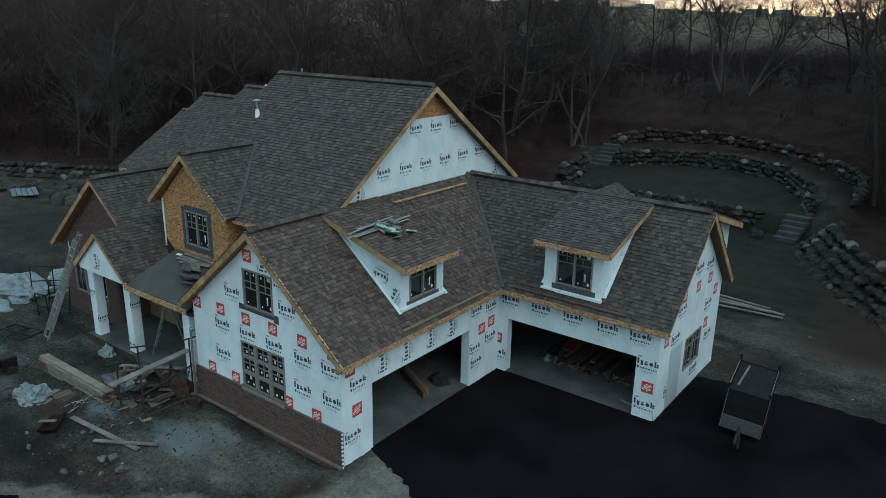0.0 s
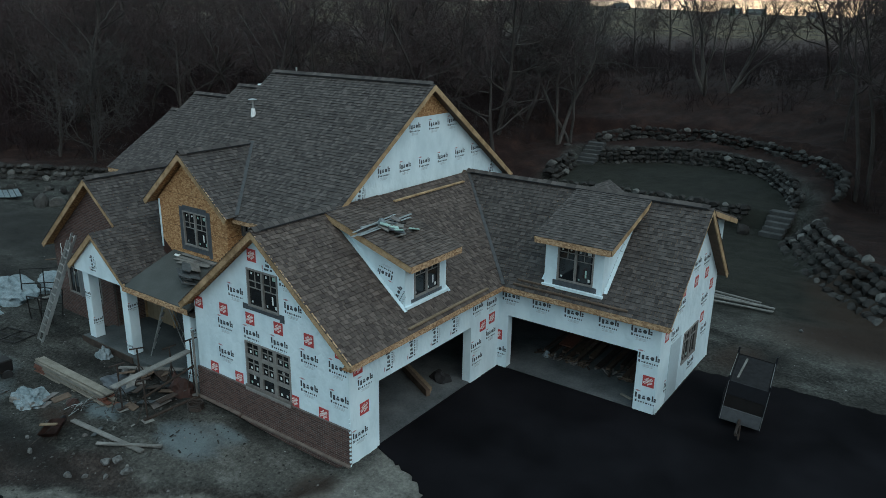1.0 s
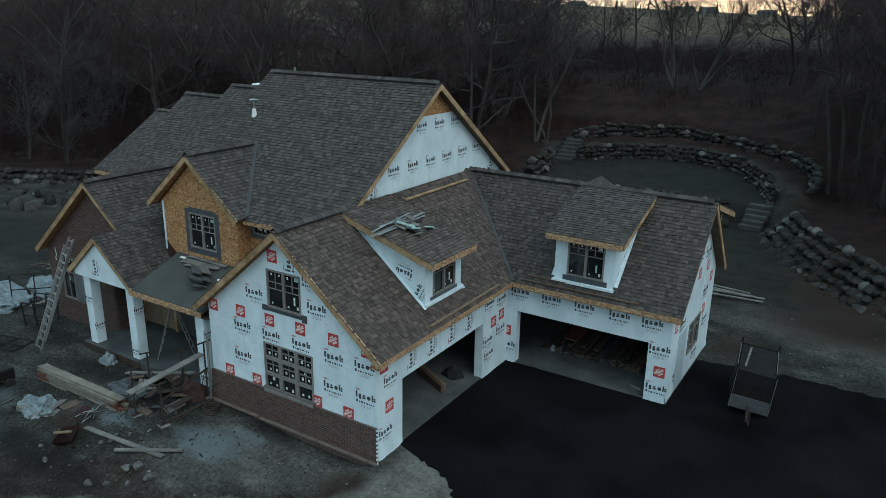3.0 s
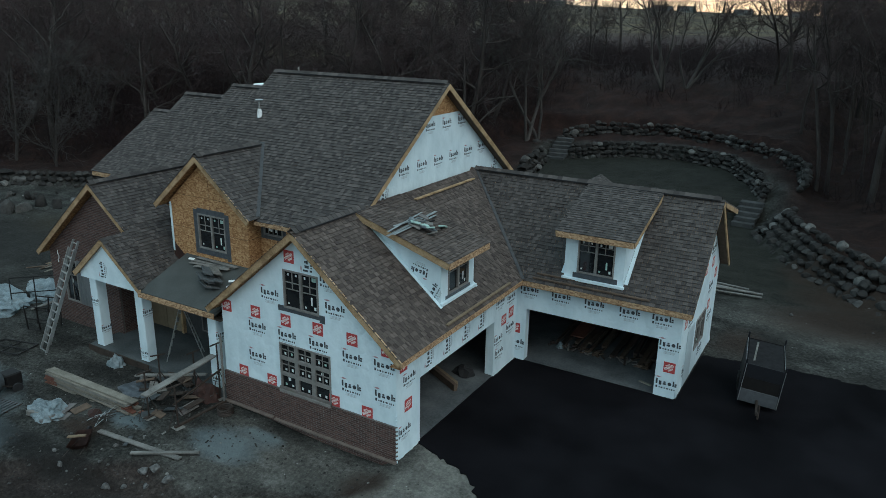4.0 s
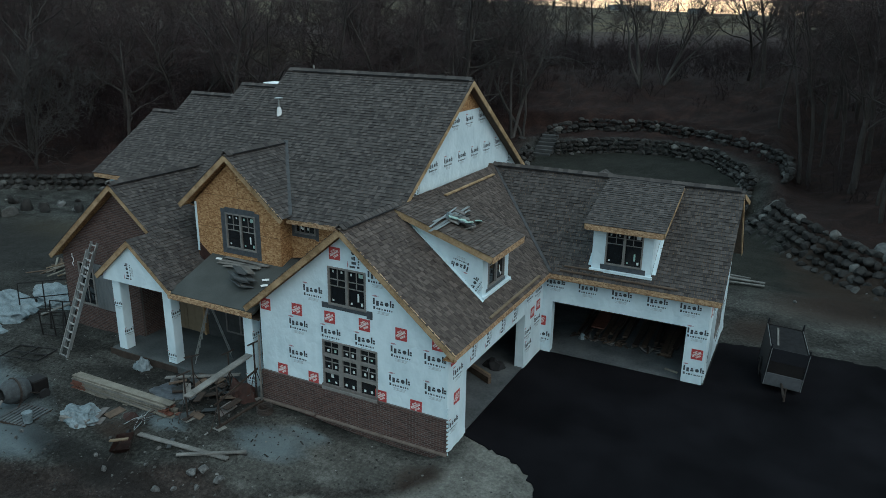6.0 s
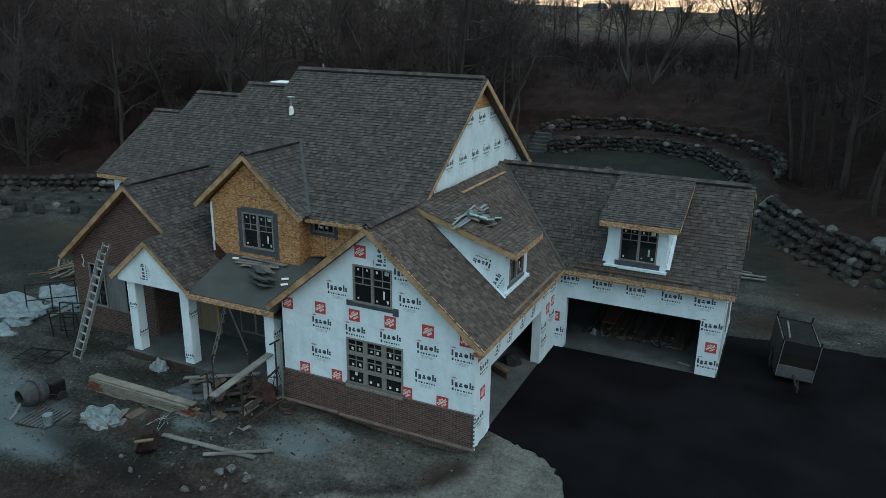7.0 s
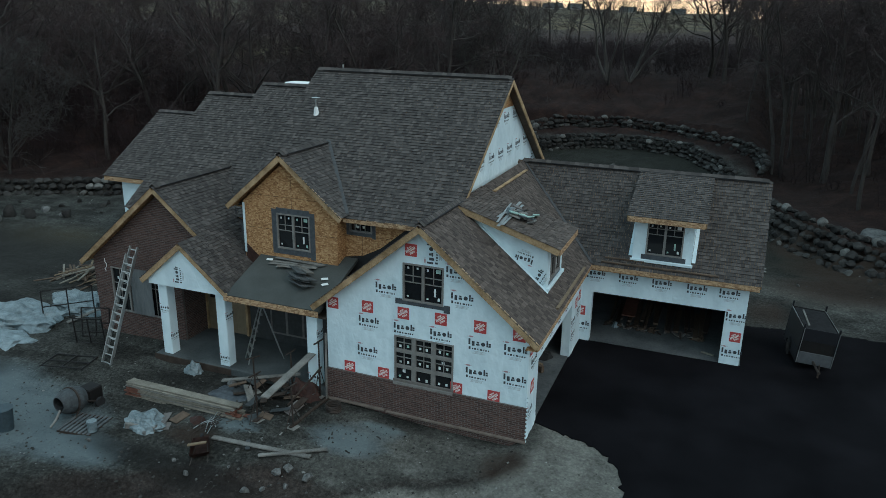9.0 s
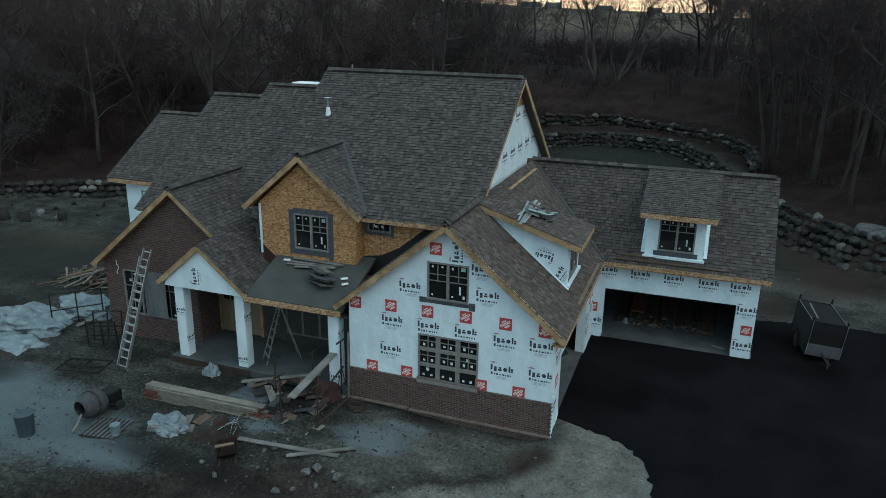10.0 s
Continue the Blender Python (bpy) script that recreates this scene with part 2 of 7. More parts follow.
# dark brown board; in the garage its colour stands in for gloom
M_GLOOM = plain("gloomy_brown_board", (0.036, 0.025, 0.019), 0.9, 0, 0.4)
# brown lumber, darkened to hold shade indoors and under the rear decks
M_DIM = plain("dim_brown_lumber", (0.092, 0.064, 0.046), 0.9, 0, 0.3)
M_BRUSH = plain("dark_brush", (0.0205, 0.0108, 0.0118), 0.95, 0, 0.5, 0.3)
M_PALETWIG = plain("pale_twigs", (0.054, 0.049, 0.0465), 0.95, 0, 0.3, 0.3)
M_FILM = plain("grey_film", (0.040, 0.045, 0.047), 0.6, 0, 0.3)
M_BIN = plain("bin_plastic", (0.032, 0.050, 0.060), 0.6, 0, 0.25)
M_MIXER = plain("cement_dusted_steel", (0.046, 0.053, 0.057), 0.8, 0.1, 0.35)
M_FRAME = plain("grey_window_frame", (0.185, 0.18, 0.17), 0.55)
M_TAPE = plain("flashing_tape", (0.060, 0.070, 0.080), 0.45, 0, 0.35, 8)
M_STICKER = plain("sticker_white", (0.55, 0.58, 0.58), 0.6)
M_STICKER2 = plain("sticker_green", (0.28, 0.42, 0.38), 0.6)
M_PRINT = plain("print_dark", (0.045, 0.055, 0.065), 0.6, 0, 0.2)
M_PRINTGREY = plain("print_grey", (0.36, 0.41, 0.43), 0.6, 0, 0.2)
M_PRINTRED = plain("print_red", (0.40, 0.052, 0.052), 0.6, 0, 0.12)
M_PRINTOVAL = plain("print_oval_red", (0.38, 0.22, 0.24), 0.6, 0, 0.12)
M_PRINTWHITE = plain("print_white", (0.72, 0.70, 0.68), 0.6, 0, 0.06)
M_MEMBRANE = two_tone("roof_membrane", (0.038, 0.042, 0.040), (0.066, 0.072, 0.068), 0.9, 30, 0.75, 0.3, 0.004)
M_FLASH = plain("grey_metal_flashing", (0.052, 0.052, 0.054), 0.6, 0.2)
M_ALU = plain("aluminium", (0.36, 0.38, 0.38), 0.4, 0.8, 0.15)
M_DARKSTEEL = plain("black_steel", (0.010, 0.009, 0.009), 0.7, 0.2, 0.3)
M_STEEL = plain("rusty_steel", (0.045, 0.035, 0.03), 0.7, 0.4, 0.4)
M_SIDEDOOR = plain("pale_grey_door", (0.40, 0.49, 0.53), 0.5, 0, 0.06)
M_PORCH = two_tone("porch_concrete", (0.040, 0.048, 0.050), (0.092, 0.104, 0.106), 0.8, 14, 0.85, 0.25, 0.006)
M_PALEWALL = plain("pale_siding", (0.36, 0.35, 0.33), 0.8)
M_WHITE = plain("white_plastic", (0.70, 0.73, 0.73), 0.4, 0, 0.08)
# ceiling brown, lowered to carry the shade of the rooms
M_DARKIN = plain("shade_toned_interior", (0.055, 0.046, 0.038), 0.9)
M_STUD = plain("stud_wood", (0.17, 0.125, 0.08), 0.85)
M_ROCK = rock_material()
M_PEBBLE = pebble_material()
M_PALEROCK = two_tone("pale_rock", (0.045, 0.046, 0.045), (0.17, 0.172, 0.168), 3.0, 22, 0.9, 0.6, 0.02)
M_BARK = two_tone("grey_bark", (0.023, 0.0195, 0.018), (0.068, 0.060, 0.055), 1.5, 18, 0.95, 0.6, 0.02, (1, 1, 0.3))
M_PALEBARK = two_tone("pale_bark", (0.034, 0.031, 0.029), (0.098, 0.089, 0.082), 1.5, 18, 0.95, 0.6, 0.02, (1, 1, 0.3))
M_TWIG = plain("bare_twigs", (0.049, 0.0335, 0.0330), 0.95, 0, 0.4, 0.3)
M_SHEET = two_tone("plastic_sheet", (0.070, 0.10, 0.112), (0.215, 0.268, 0.288), 2.5, 14, 0.35, 0.7, 0.05, spec=0.5)
M_DOOR = plain("cream_door", (0.20, 0.158, 0.105), 0.6, 0, 0.1)
M_TRAILER = plain("trailer_dark_paint", (0.010, 0.009, 0.009), 0.6, 0.0, 0.3, spec=0.2)
M_LOADCOVER = plain("load_cover_sheet", (0.0115, 0.0115, 0.0125), 0.8, 0.0, 0.5, spec=0.15)
M_TRAILERPALE = plain("trailer_pale_panel", (0.085, 0.092, 0.10), 0.5, 0.3, 0.2)
M_TRAILERGREY = plain("trailer_grey_panel", (0.010, 0.011, 0.014), 0.6, 0.0, 0.15, spec=0.2)
M_RUBBER = plain("rubber", (0.015, 0.015, 0.016), 0.9)
M_DRAPE = two_tone("clear_sheeting", (0.07, 0.08, 0.085), (0.17, 0.185, 0.19), 2.0, 12, 0.4, 0.5, 0.03, (1, 1, 0.25), spec=0.5)
M_CONIFER = plain("conifer_needles", (0.020, 0.028, 0.020), 0.95, 0, 0.3)
M_LITTER = plain("leaf_litter", (0.085, 0.055, 0.030), 0.95, 0, 0.4)


from mathutils.geometry import tessellate_polygon

# ---- shape helpers ----
rng = random.Random(7)


def link_mesh(name, me, material, parent=None, label=""):
    if material:
        me.materials.append(material)
    ob = new(name, me)
    if parent:
        ob.parent = parent
    if label:
        ob["label"] = label
    return ob


def part(name, bm, material, parent=None, label=""):
    """Links a bmesh as one mesh object, under a thing or a part if one is given."""
    me = bpy.data.meshes.new(name)
    bmesh.ops.recalc_face_normals(bm, faces=bm.faces)
    bm.to_mesh(me)
    bm.free()
    return link_mesh(name, me, material, parent, label)


def thing(name, label, category, group="", kind="", at=(0, 0, 0)):
    ob = new(name)
    ob.location = at
    return tagged(ob, label, category, group, kind)


def box(bm, lo, hi, m=None, bevel=0.0):
    """A box between two corners, moved by m, with its edges bevelled."""
    r = bmesh.ops.create_cube(bm, size=1.0)
    vs = r["verts"]
    for v in vs:
        v.co = Vector([lo[i] + (v.co[i] + 0.5) * (hi[i] - lo[i]) for i in range(3)])
    if bevel:
        es = list({e for v in vs for e in v.link_edges})
        vs = bmesh.ops.bevel(bm, geom=es, offset=bevel, segments=1, affect="EDGES")["verts"]
    if m is not None:
        bmesh.ops.transform(bm, matrix=m, verts=vs)
    return vs


def boxes(*items, bevel=0.0, m=None):
    bm = bmesh.new()
    for lo, hi in items:
        box(bm, lo, hi, m, bevel)
    return bm


def bar(bm, a, b, w, h, up=(0, 0, 1), bevel=0.0):
    """A beam of width w and height h from a to b."""
    a, b = Vector(a), Vector(b)
    d = b - a
    y = d.normalized()
    x = y.cross(Vector(up)).normalized()
    z = x.cross(y)
    m = Matrix((x, y, z)).transposed().to_4x4()
    m.translation = a
    return box(bm, (-w / 2, 0, -h / 2), (w / 2, d.length, h / 2), m, bevel)


def tube(bm, pts, radii, sides=6, cap=True):
    """A tapering tube through points."""
    rings = []
    side = None
    for i, p in enumerate(pts):
        p = Vector(p)
        a = Vector(pts[max(0, i - 1)])
        b = Vector(pts[min(len(pts) - 1, i + 1)])
        d = (b - a).normalized()
        if side is None:
            side = d.orthogonal().normalized()
        side = (side - d * side.dot(d)).normalized()
        up = d.cross(side)
        rings.append([bm.verts.new(p + radii[i] * (math.cos(k * math.tau / sides) * side + math.sin(k * math.tau / sides) * up)) for k in range(sides)])
    for r0, r1 in zip(rings, rings[1:]):
        for k in range(sides):
            bm.faces.new((r0[k], r0[(k + 1) % sides], r1[(k + 1) % sides], r1[k]))
    if cap:
        bm.faces.new(rings[0][::-1])
        bm.faces.new(rings[-1])
    return rings


def plane_m(o, u, v):
    """Axes of a flat face: u along it, v up it, w out of it."""
    u, v = Vector(u).normalized(), Vector(v).normalized()
    w = u.cross(v)
    m = Matrix((u, v, w)).transposed().to_4x4()
    m.translation = Vector(o)
    return m


def clip(poly, a, b, c):
    """The part of a convex polygon where a*u + b*v <= c."""
    out = []
    for i, p in enumerate(poly):
        q = poly[(i + 1) % len(poly)]
        dp, dq = a * p[0] + b * p[1] - c, a * q[0] + b * q[1] - c
        if dp <= 1e-9:
            out.append(p)
        if (dp < -1e-9 and dq > 1e-9) or (dp > 1e-9 and dq < -1e-9):
            k = dp / (dp - dq)
            out.append((p[0] + k * (q[0] - p[0]), p[1] + k * (q[1] - p[1])))
    return out if len(out) >= 3 else []


def clip_to(poly, region):
    """The part of a convex polygon inside a convex region (anticlockwise)."""
    for i, p in enumerate(region):
        q = region[(i + 1) % len(region)]
        a, b = q[1] - p[1], -(q[0] - p[0])
        poly = clip(poly, a, b, a * p[0] + b * p[1])
        if not poly:
            break
    return poly


def with_holes(poly, holes):
    """Convex pieces of a convex polygon around rectangular holes (u0, v0, u1, v1)."""
    pieces = [poly]
    for u0, v0, u1, v1 in holes:
        left = []
        for p in pieces:
            mid = clip(clip(p, -1, 0, -u0), 1, 0, u1)
            left += [clip(p, 1, 0, u0), clip(p, -1, 0, -u1)]
            if mid:
                left += [clip(mid, 0, 1, v0), clip(mid, 0, -1, -v1)]
        pieces = [p for p in left if p]
    return pieces


def prism(bm, poly, m, w0, w1):
    lo = [bm.verts.new(m @ Vector((u, v, w0))) for u, v in poly]
    hi = [bm.verts.new(m @ Vector((u, v, w1))) for u, v in poly]
    n = len(poly)
    bm.faces.new(hi)
    bm.faces.new(lo[::-1])
    for i in range(n):
        bm.faces.new((lo[i], lo[(i + 1) % n], hi[(i + 1) % n], hi[i]))


def wall(name, material, parent, m, poly, holes=(), thick=0.15, label=""):
    """A wall face as one solid with openings. An opening that reaches below the first edge becomes a notch in it."""
    base = poly[0][1]
    notches = sorted(h for h in holes if h[1] <= base)
    loops = [[poly[0]] + [q for u0, v0, u1, v1 in notches for q in ((u0, base), (u0, v1), (u1, v1), (u1, base))] + list(poly[1:])]
    loops += [[(u0, v0), (u0, v1), (u1, v1), (u1, v0)] for u0, v0, u1, v1 in holes if v0 > base]
    bm = bmesh.new()
    lo = [[bm.verts.new(m @ Vector((u, v, -thick))) for u, v in loop] for loop in loops]
    hi = [[bm.verts.new(m @ Vector((u, v, 0))) for u, v in loop] for loop in loops]
    flat_lo, flat_hi = sum(lo, []), sum(hi, [])
    for t in tessellate_polygon([[Vector((u, v, 0)) for u, v in loop] for loop in loops]):
        bm.faces.new([flat_hi[i] for i in t])
        bm.faces.new([flat_lo[i] for i in t])
    for l, h in zip(lo, hi):
        for i in range(len(l)):
            bm.faces.new((l[i], l[(i + 1) % len(l)], h[(i + 1) % len(l)], h[i]))
    return part(name, bm, material, parent, label)


SHINGLE_UP, SHINGLE_MIN, SHINGLE_MAX = 0.142, 0.07, 0.17


def shingle_tabs(poly, seed):
    """Tabs of a shingled face: convex polygons with the height of the course below them."""
    r = random.Random(seed)
    us, vs = [p[0] for p in poly], [p[1] for p in poly]
    v = min(vs)
    while v < max(vs):
        u = min(us) - r.random() * 0.3
        while u < max(us):
            w = r.uniform(SHINGLE_MIN, SHINGLE_MAX)
            low = r.choice((0.0, 0.0, -0.012))
            p = clip_to([(u + 0.003, v + low), (u + w - 0.003, v + low), (u + w - 0.003, v + SHINGLE_UP), (u + 0.003, v + SHINGLE_UP)], poly)
            if p:
                yield p, v, r.choice((0.010, 0.012, 0.024, 0.026))
            u += w
        v += SHINGLE_UP


def tab_mesh(tabs, m, origin=None):
    verts, faces = [], []
    for p, v0, th in tabs:
        n, k = len(p), len(verts)
        for u, v in p:
            verts.append(m @ Vector((u, v, 0.004 + th * max(0.0, 1 - (v - v0) / SHINGLE_UP))))
        for u, v in p:
            verts.append(m @ Vector((u, v, 0.0)))
        faces.append(tuple(range(k, k + n)))
        faces += [(k + n + i, k + n + (i + 1) % n, k + (i + 1) % n, k + i) for i in range(n)]
    if origin is not None:
        verts = [v - origin for v in verts]
    me = bpy.data.meshes.new("shingle")
    me.from_pydata(verts, [], faces)
    return me


def overhung(poly, sides, by=0.06):
    """A face's outline with its eave, and the sides named, drawn out past the boards below."""
    lo, hi = min(p[0] for p in poly), max(p[0] for p in poly)
    out = []
    for u, v in poly:
        u += by if "hi" in sides and u == hi else -by if "lo" in sides and u == lo else 0
        out.append((u, v - 0.05 if v == 0 else v))
    return out


def roof_face(house, polys, m, seed, singles=None, deck=M_OSB, thick=0.16, tabs=True, over=(), shingle=M_SHINGLE):
    """A roof face with its deck and shingles. singles: a test of (u, v) for tabs that are parts of their own. over: for each outline, its sides that overhang a board."""
    bm = bmesh.new()
    for p in polys:
        prism(bm, p, m, -thick, -0.002)
    roof = part("roof", bm, deck, house)
    if not tabs:
        return roof
    rest, own = [], []
    for i, p in enumerate(polys):
        for t in shingle_tabs(overhung(p, over[i] if i < len(over) else ""), seed + i):
            c = (sum(q[0] for q in t[0]) / len(t[0]), sum(q[1] for q in t[0]) / len(t[0]))
            (own if singles and singles(*c) and len(own) < 300 else rest).append(t)
    tagged(link_mesh("shingles", tab_mesh(rest, m), shingle, roof), kind="stuff")
    for t in own:
        o = m @ Vector((*t[0][0], 0))
        ob = link_mesh("shingle", tab_mesh([t], m, o), shingle, roof)
        ob.location = o
    return roof


def fascia(house, a, b, height=0.24, thick=0.045, name="fascia_board", material=None):
    bm = bmesh.new()
    drop = Vector((0, 0, -0.03))
    bar(bm, Vector(a) + drop, Vector(b) + drop, thick, height, bevel=0.004)
    return part(name, bm, material or (M_FASCIA if name == "rake_board" else M_PALEOSB), house)


CAP = {}


def ridge_caps(house, a, b, width=0.30, step=0.2):
    """Overlapping cap shingles bent over a ridge from a to b."""
    a, b = Vector(a), Vector(b)
    d = (b - a).normalized()
    x = d.cross(Vector((0, 0, 1))).normalized()
    bm = bmesh.new()
    bar(bm, a + d * 0.25 + Vector((0, 0, -0.022)), b - d * 0.1 + Vector((0, 0, -0.022)), width * 1.10, 0.04)
    part("ridge_vent", bm, M_RUBBER, house, "black ridge vent strip")
    a, b = a + Vector((0, 0, 0.05)), b + Vector((0, 0, 0.05))
    m = Matrix((x, d, x.cross(d))).transposed().to_4x4()
    if "me" not in CAP:
        verts = []
        for y, lift in ((0.0, 0.055), (step * 1.25, 0.03)):
            for low in (0.0, 0.025):
                verts += [(k * width / 2, y, lift - low - abs(k) * width * 0.40) for k in (-1, 0, 1)]
        CAP["me"] = bpy.data.meshes.new("ridge_cap")
        CAP["me"].from_pydata(verts, [], [(0, 1, 7, 6), (1, 2, 8, 7), (0, 3, 4, 1), (1, 4, 5, 2), (0, 6, 9, 3), (2, 5, 11, 8)])
        CAP["me"].materials.append(M_SHINGLE)
    for i in range(int((b - a).length / step)):
        ob = new("ridge_cap", CAP["me"])
        ob.parent = house
        ob.matrix_basis = Matrix.Translation(a + d * i * step) @ m


def window(house, m, u0, v0, u1, v1, cols, rows, tape=0.0, depth=0.09, stickers=5, seed=1, sashes=None, sash=0.045, upper=False, cols_from=None):
    """A grid window in a wall face: frame, panes, bars and the stickers on its glass. sashes: lists of u and v where sash bars run."""
    r = random.Random(seed)
    bm = bmesh.new()
    f = 0.055
    for lo, hi in (((u0, v0, -depth), (u0 + f, v1, 0.03)), ((u1 - f, v0, -depth), (u1, v1, 0.03)), ((u0 + f, v0, -depth), (u1 - f, v0 + f, 0.03)), ((u0 + f, v1 - f, -depth), (u1 - f, v1, 0.03))):
        box(bm, lo, hi, m, 0.006)
    win = part("window", bm, M_FRAME, house, "grey framed new window with stickers on the glass")
    su, sv = sashes or ([], [])
    for u in su:
        part("sash", boxes(((u - sash, v0 + f, -depth), (u + sash, v1 - f, 0.022)), m=m, bevel=0.005), M_FRAME, win)
    for v in sv:
        part("sash", boxes(((u0 + f, v - sash * 0.8, -depth), (u1 - f, v + sash * 0.8, 0.018)), m=m, bevel=0.005), M_FRAME, win)
    for u in cols:
        part("muntin", boxes(((u - 0.013, min(rows) if upper and rows else cols_from or v0 + f, -0.035), (u + 0.013, v1 - f, -0.012)), m=m), M_FRAME, win)
    for v in rows:
        part("muntin", boxes(((u0 + f, v - 0.013, -0.035), (u1 - f, v + 0.013, -0.012)), m=m), M_FRAME, win)
    cu = sorted([u0, *su, u1])
    cv = sorted([v0, *sv, v1])
    for i in range(len(cu) - 1):
        for j in range(len(cv) - 1):
            bm = bmesh.new()
            box(bm, (cu[i] + 0.03, cv[j] + 0.03, -0.06), (cu[i + 1] - 0.03, cv[j + 1] - 0.03, -0.04), m)
            part("pane", bm, M_GLASS, win)
    marks = []
    if upper:
        W, H = u1 - u0, v1 - v0
        marks = [(u0 + a * W, v0 + b * H, w, h) for a, b, w, h in ((0.10, 0.84, 0.06, 0.07), (0.33, 0.85, 0.06, 0.06), (0.58, 0.83, 0.06, 0.08), (0.80, 0.82, 0.15, 0.12), (0.09, 0.10, 0.06, 0.06), (0.58, 0.10, 0.06, 0.06), (0.76, 0.20, 0.06, 0.26), (0.85, 0.10, 0.07, 0.10))]
        marks = marks[:8 if stickers > 4 else 5]
    elif len(su) > 1 and len(sv) > 1:
        for i in range(len(su) + 1):
            for j in range(len(sv) + 1):
                a0, a1 = sorted([u0, *su, u1])[i:i + 2]
                b0 = sorted([v0, *sv, v1])[j]
                marks += [(a0 + (a1 - a0) * k + r.uniform(-0.02, 0.02), b0 + 0.11 + r.uniform(-0.01, 0.03), 0.075, r.uniform(0.06, 0.10)) for k in (0.22, 0.60)]
                if r.random() < 0.4:
                    marks.append((a0 + (a1 - a0) * 0.4, b0 + 0.30, 0.10, 0.11))
    else:
        for i in range(stickers):
            a, b = r.uniform(u0 + 0.12, u1 - 0.2), r.uniform(v0 + 0.12, v1 - 0.2)
            marks.append((a, b, *r.choice(((0.085, 0.085), (0.09, 0.10), (0.07, 0.16), (0.11, 0.09)))))
    for a, b, s, t in marks:
        bm = bmesh.new()
        box(bm, (a, b, -0.04), (a + s, b + t, -0.0365), m)
        part("sticker", bm, r.choice((M_STICKER, M_STICKER, M_STICKER2)), win)
    if tape:
        for lo, hi in (((u0 - tape, v0 - tape, 0.003), (u0, v1 + tape * 0.7, 0.008)), ((u1, v0 - tape * 1.4, 0.003), (u1 + tape, v1 + tape * 0.6, 0.008)), ((u0, v1, 0.003), (u1, v1 + tape, 0.009)), ((u0, v0 - tape, 0.003), (u1, v0, 0.009))):
            part("flashing_tape", boxes((lo, hi), m=m), M_TAPE, win, "dark grey flashing tape")
    return win


def mark_mesh(name, items, material):
    bm = boxes(*items)
    me = bpy.data.meshes.new(name)
    bm.to_mesh(me)
    bm.free()
    me.materials.append(material)
    return me


def shapes_mesh(name, outlines, material):
    """Flat plain shapes 3 mm thick, as one mesh."""
    bm = bmesh.new()
    for o in outlines:
        prism(bm, o, Matrix.Identity(4), 0.0, 0.003)
    me = bpy.data.meshes.new(name)
    bmesh.ops.recalc_face_normals(bm, faces=bm.faces)
    bm.to_mesh(me)
    bm.free()
    me.materials.append(material)
    return me


def rect(x, y, w, h):
    return [(x, y), (x + w, y), (x + w, y + h), (x, y + h)]


def disc(x, y, rx, ry, n=10):
    return [(x + rx * math.cos(k * math.tau / n), y + ry * math.sin(k * math.tau / n)) for k in range(n)]


def make_marks():
    """The printed marks of the wrap as plain shapes: a heavy row of bars, wedges and discs, a finer row, hair lines, a small oval, a red square with slanting strokes."""
    word = [rect(-0.345, 0.0, 0.060, 0.195), rect(-0.235, -0.03, 0.085, 0.155), rect(-0.105, 0.0, 0.110, 0.060), rect(-0.085, 0.072, 0.070, 0.055),
            disc(0.120, 0.065, 0.066, 0.067), rect(0.225, 0.0, 0.048, 0.20), rect(0.290, 0.0, 0.07, 0.055), rect(0.290, 0.070, 0.07, 0.055)]
    second, x = [], -0.335
    for k, w in enumerate((0.075, 0.05, 0.075, 0.045, 0.095, 0.035, 0.05, 0.045)):
        second.append(disc(x + w / 2, -0.122, w * 0.48, 0.027, 8) if k % 3 == 1 else rect(x, -0.150, w * 0.8, 0.085 if k in (0, 4) else 0.056))
        x += w + 0.026
    lines = [((-0.2 + 0.03 * (i % 2), -0.205 - i * 0.035, 0), (0.22 - 0.02 * i, -0.193 - i * 0.035, 0.002)) for i in range(3)]
    oval = [disc(-0.27, 0.262, 0.075, 0.026, 12), rect(-0.385, 0.252, 0.03, 0.014), rect(-0.188, 0.252, 0.03, 0.014)]
    h = 0.195
    square = [((-h, -h, 0), (h, h, 0.003))]
    strokes = []
    for y, lo, hi, hh in ((0.098, -0.085, 0.075, 0.022), (0.015, -0.175, 0.175, 0.045), (-0.085, -0.085, 0.10, 0.032)):
        x = lo
        while x < hi - 0.015:
            strokes.append(((x, y - hh, 0.003), (x + (hi - lo) * 0.075, y + hh, 0.005)))
            x += (hi - lo) / 8
    return {"printed_word": shapes_mesh("printed_word", word, M_PRINT), "printed_line": shapes_mesh("printed_line", second, M_PRINT), "small_print": mark_mesh("small_print", lines, M_PRINTGREY), "printed_oval": shapes_mesh("printed_oval", oval, M_PRINTOVAL),
            "red_print": mark_mesh("red_print", square, M_PRINTRED), "white_print": mark_mesh("white_print", strokes, M_PRINTWHITE)}


MARKS = make_marks()


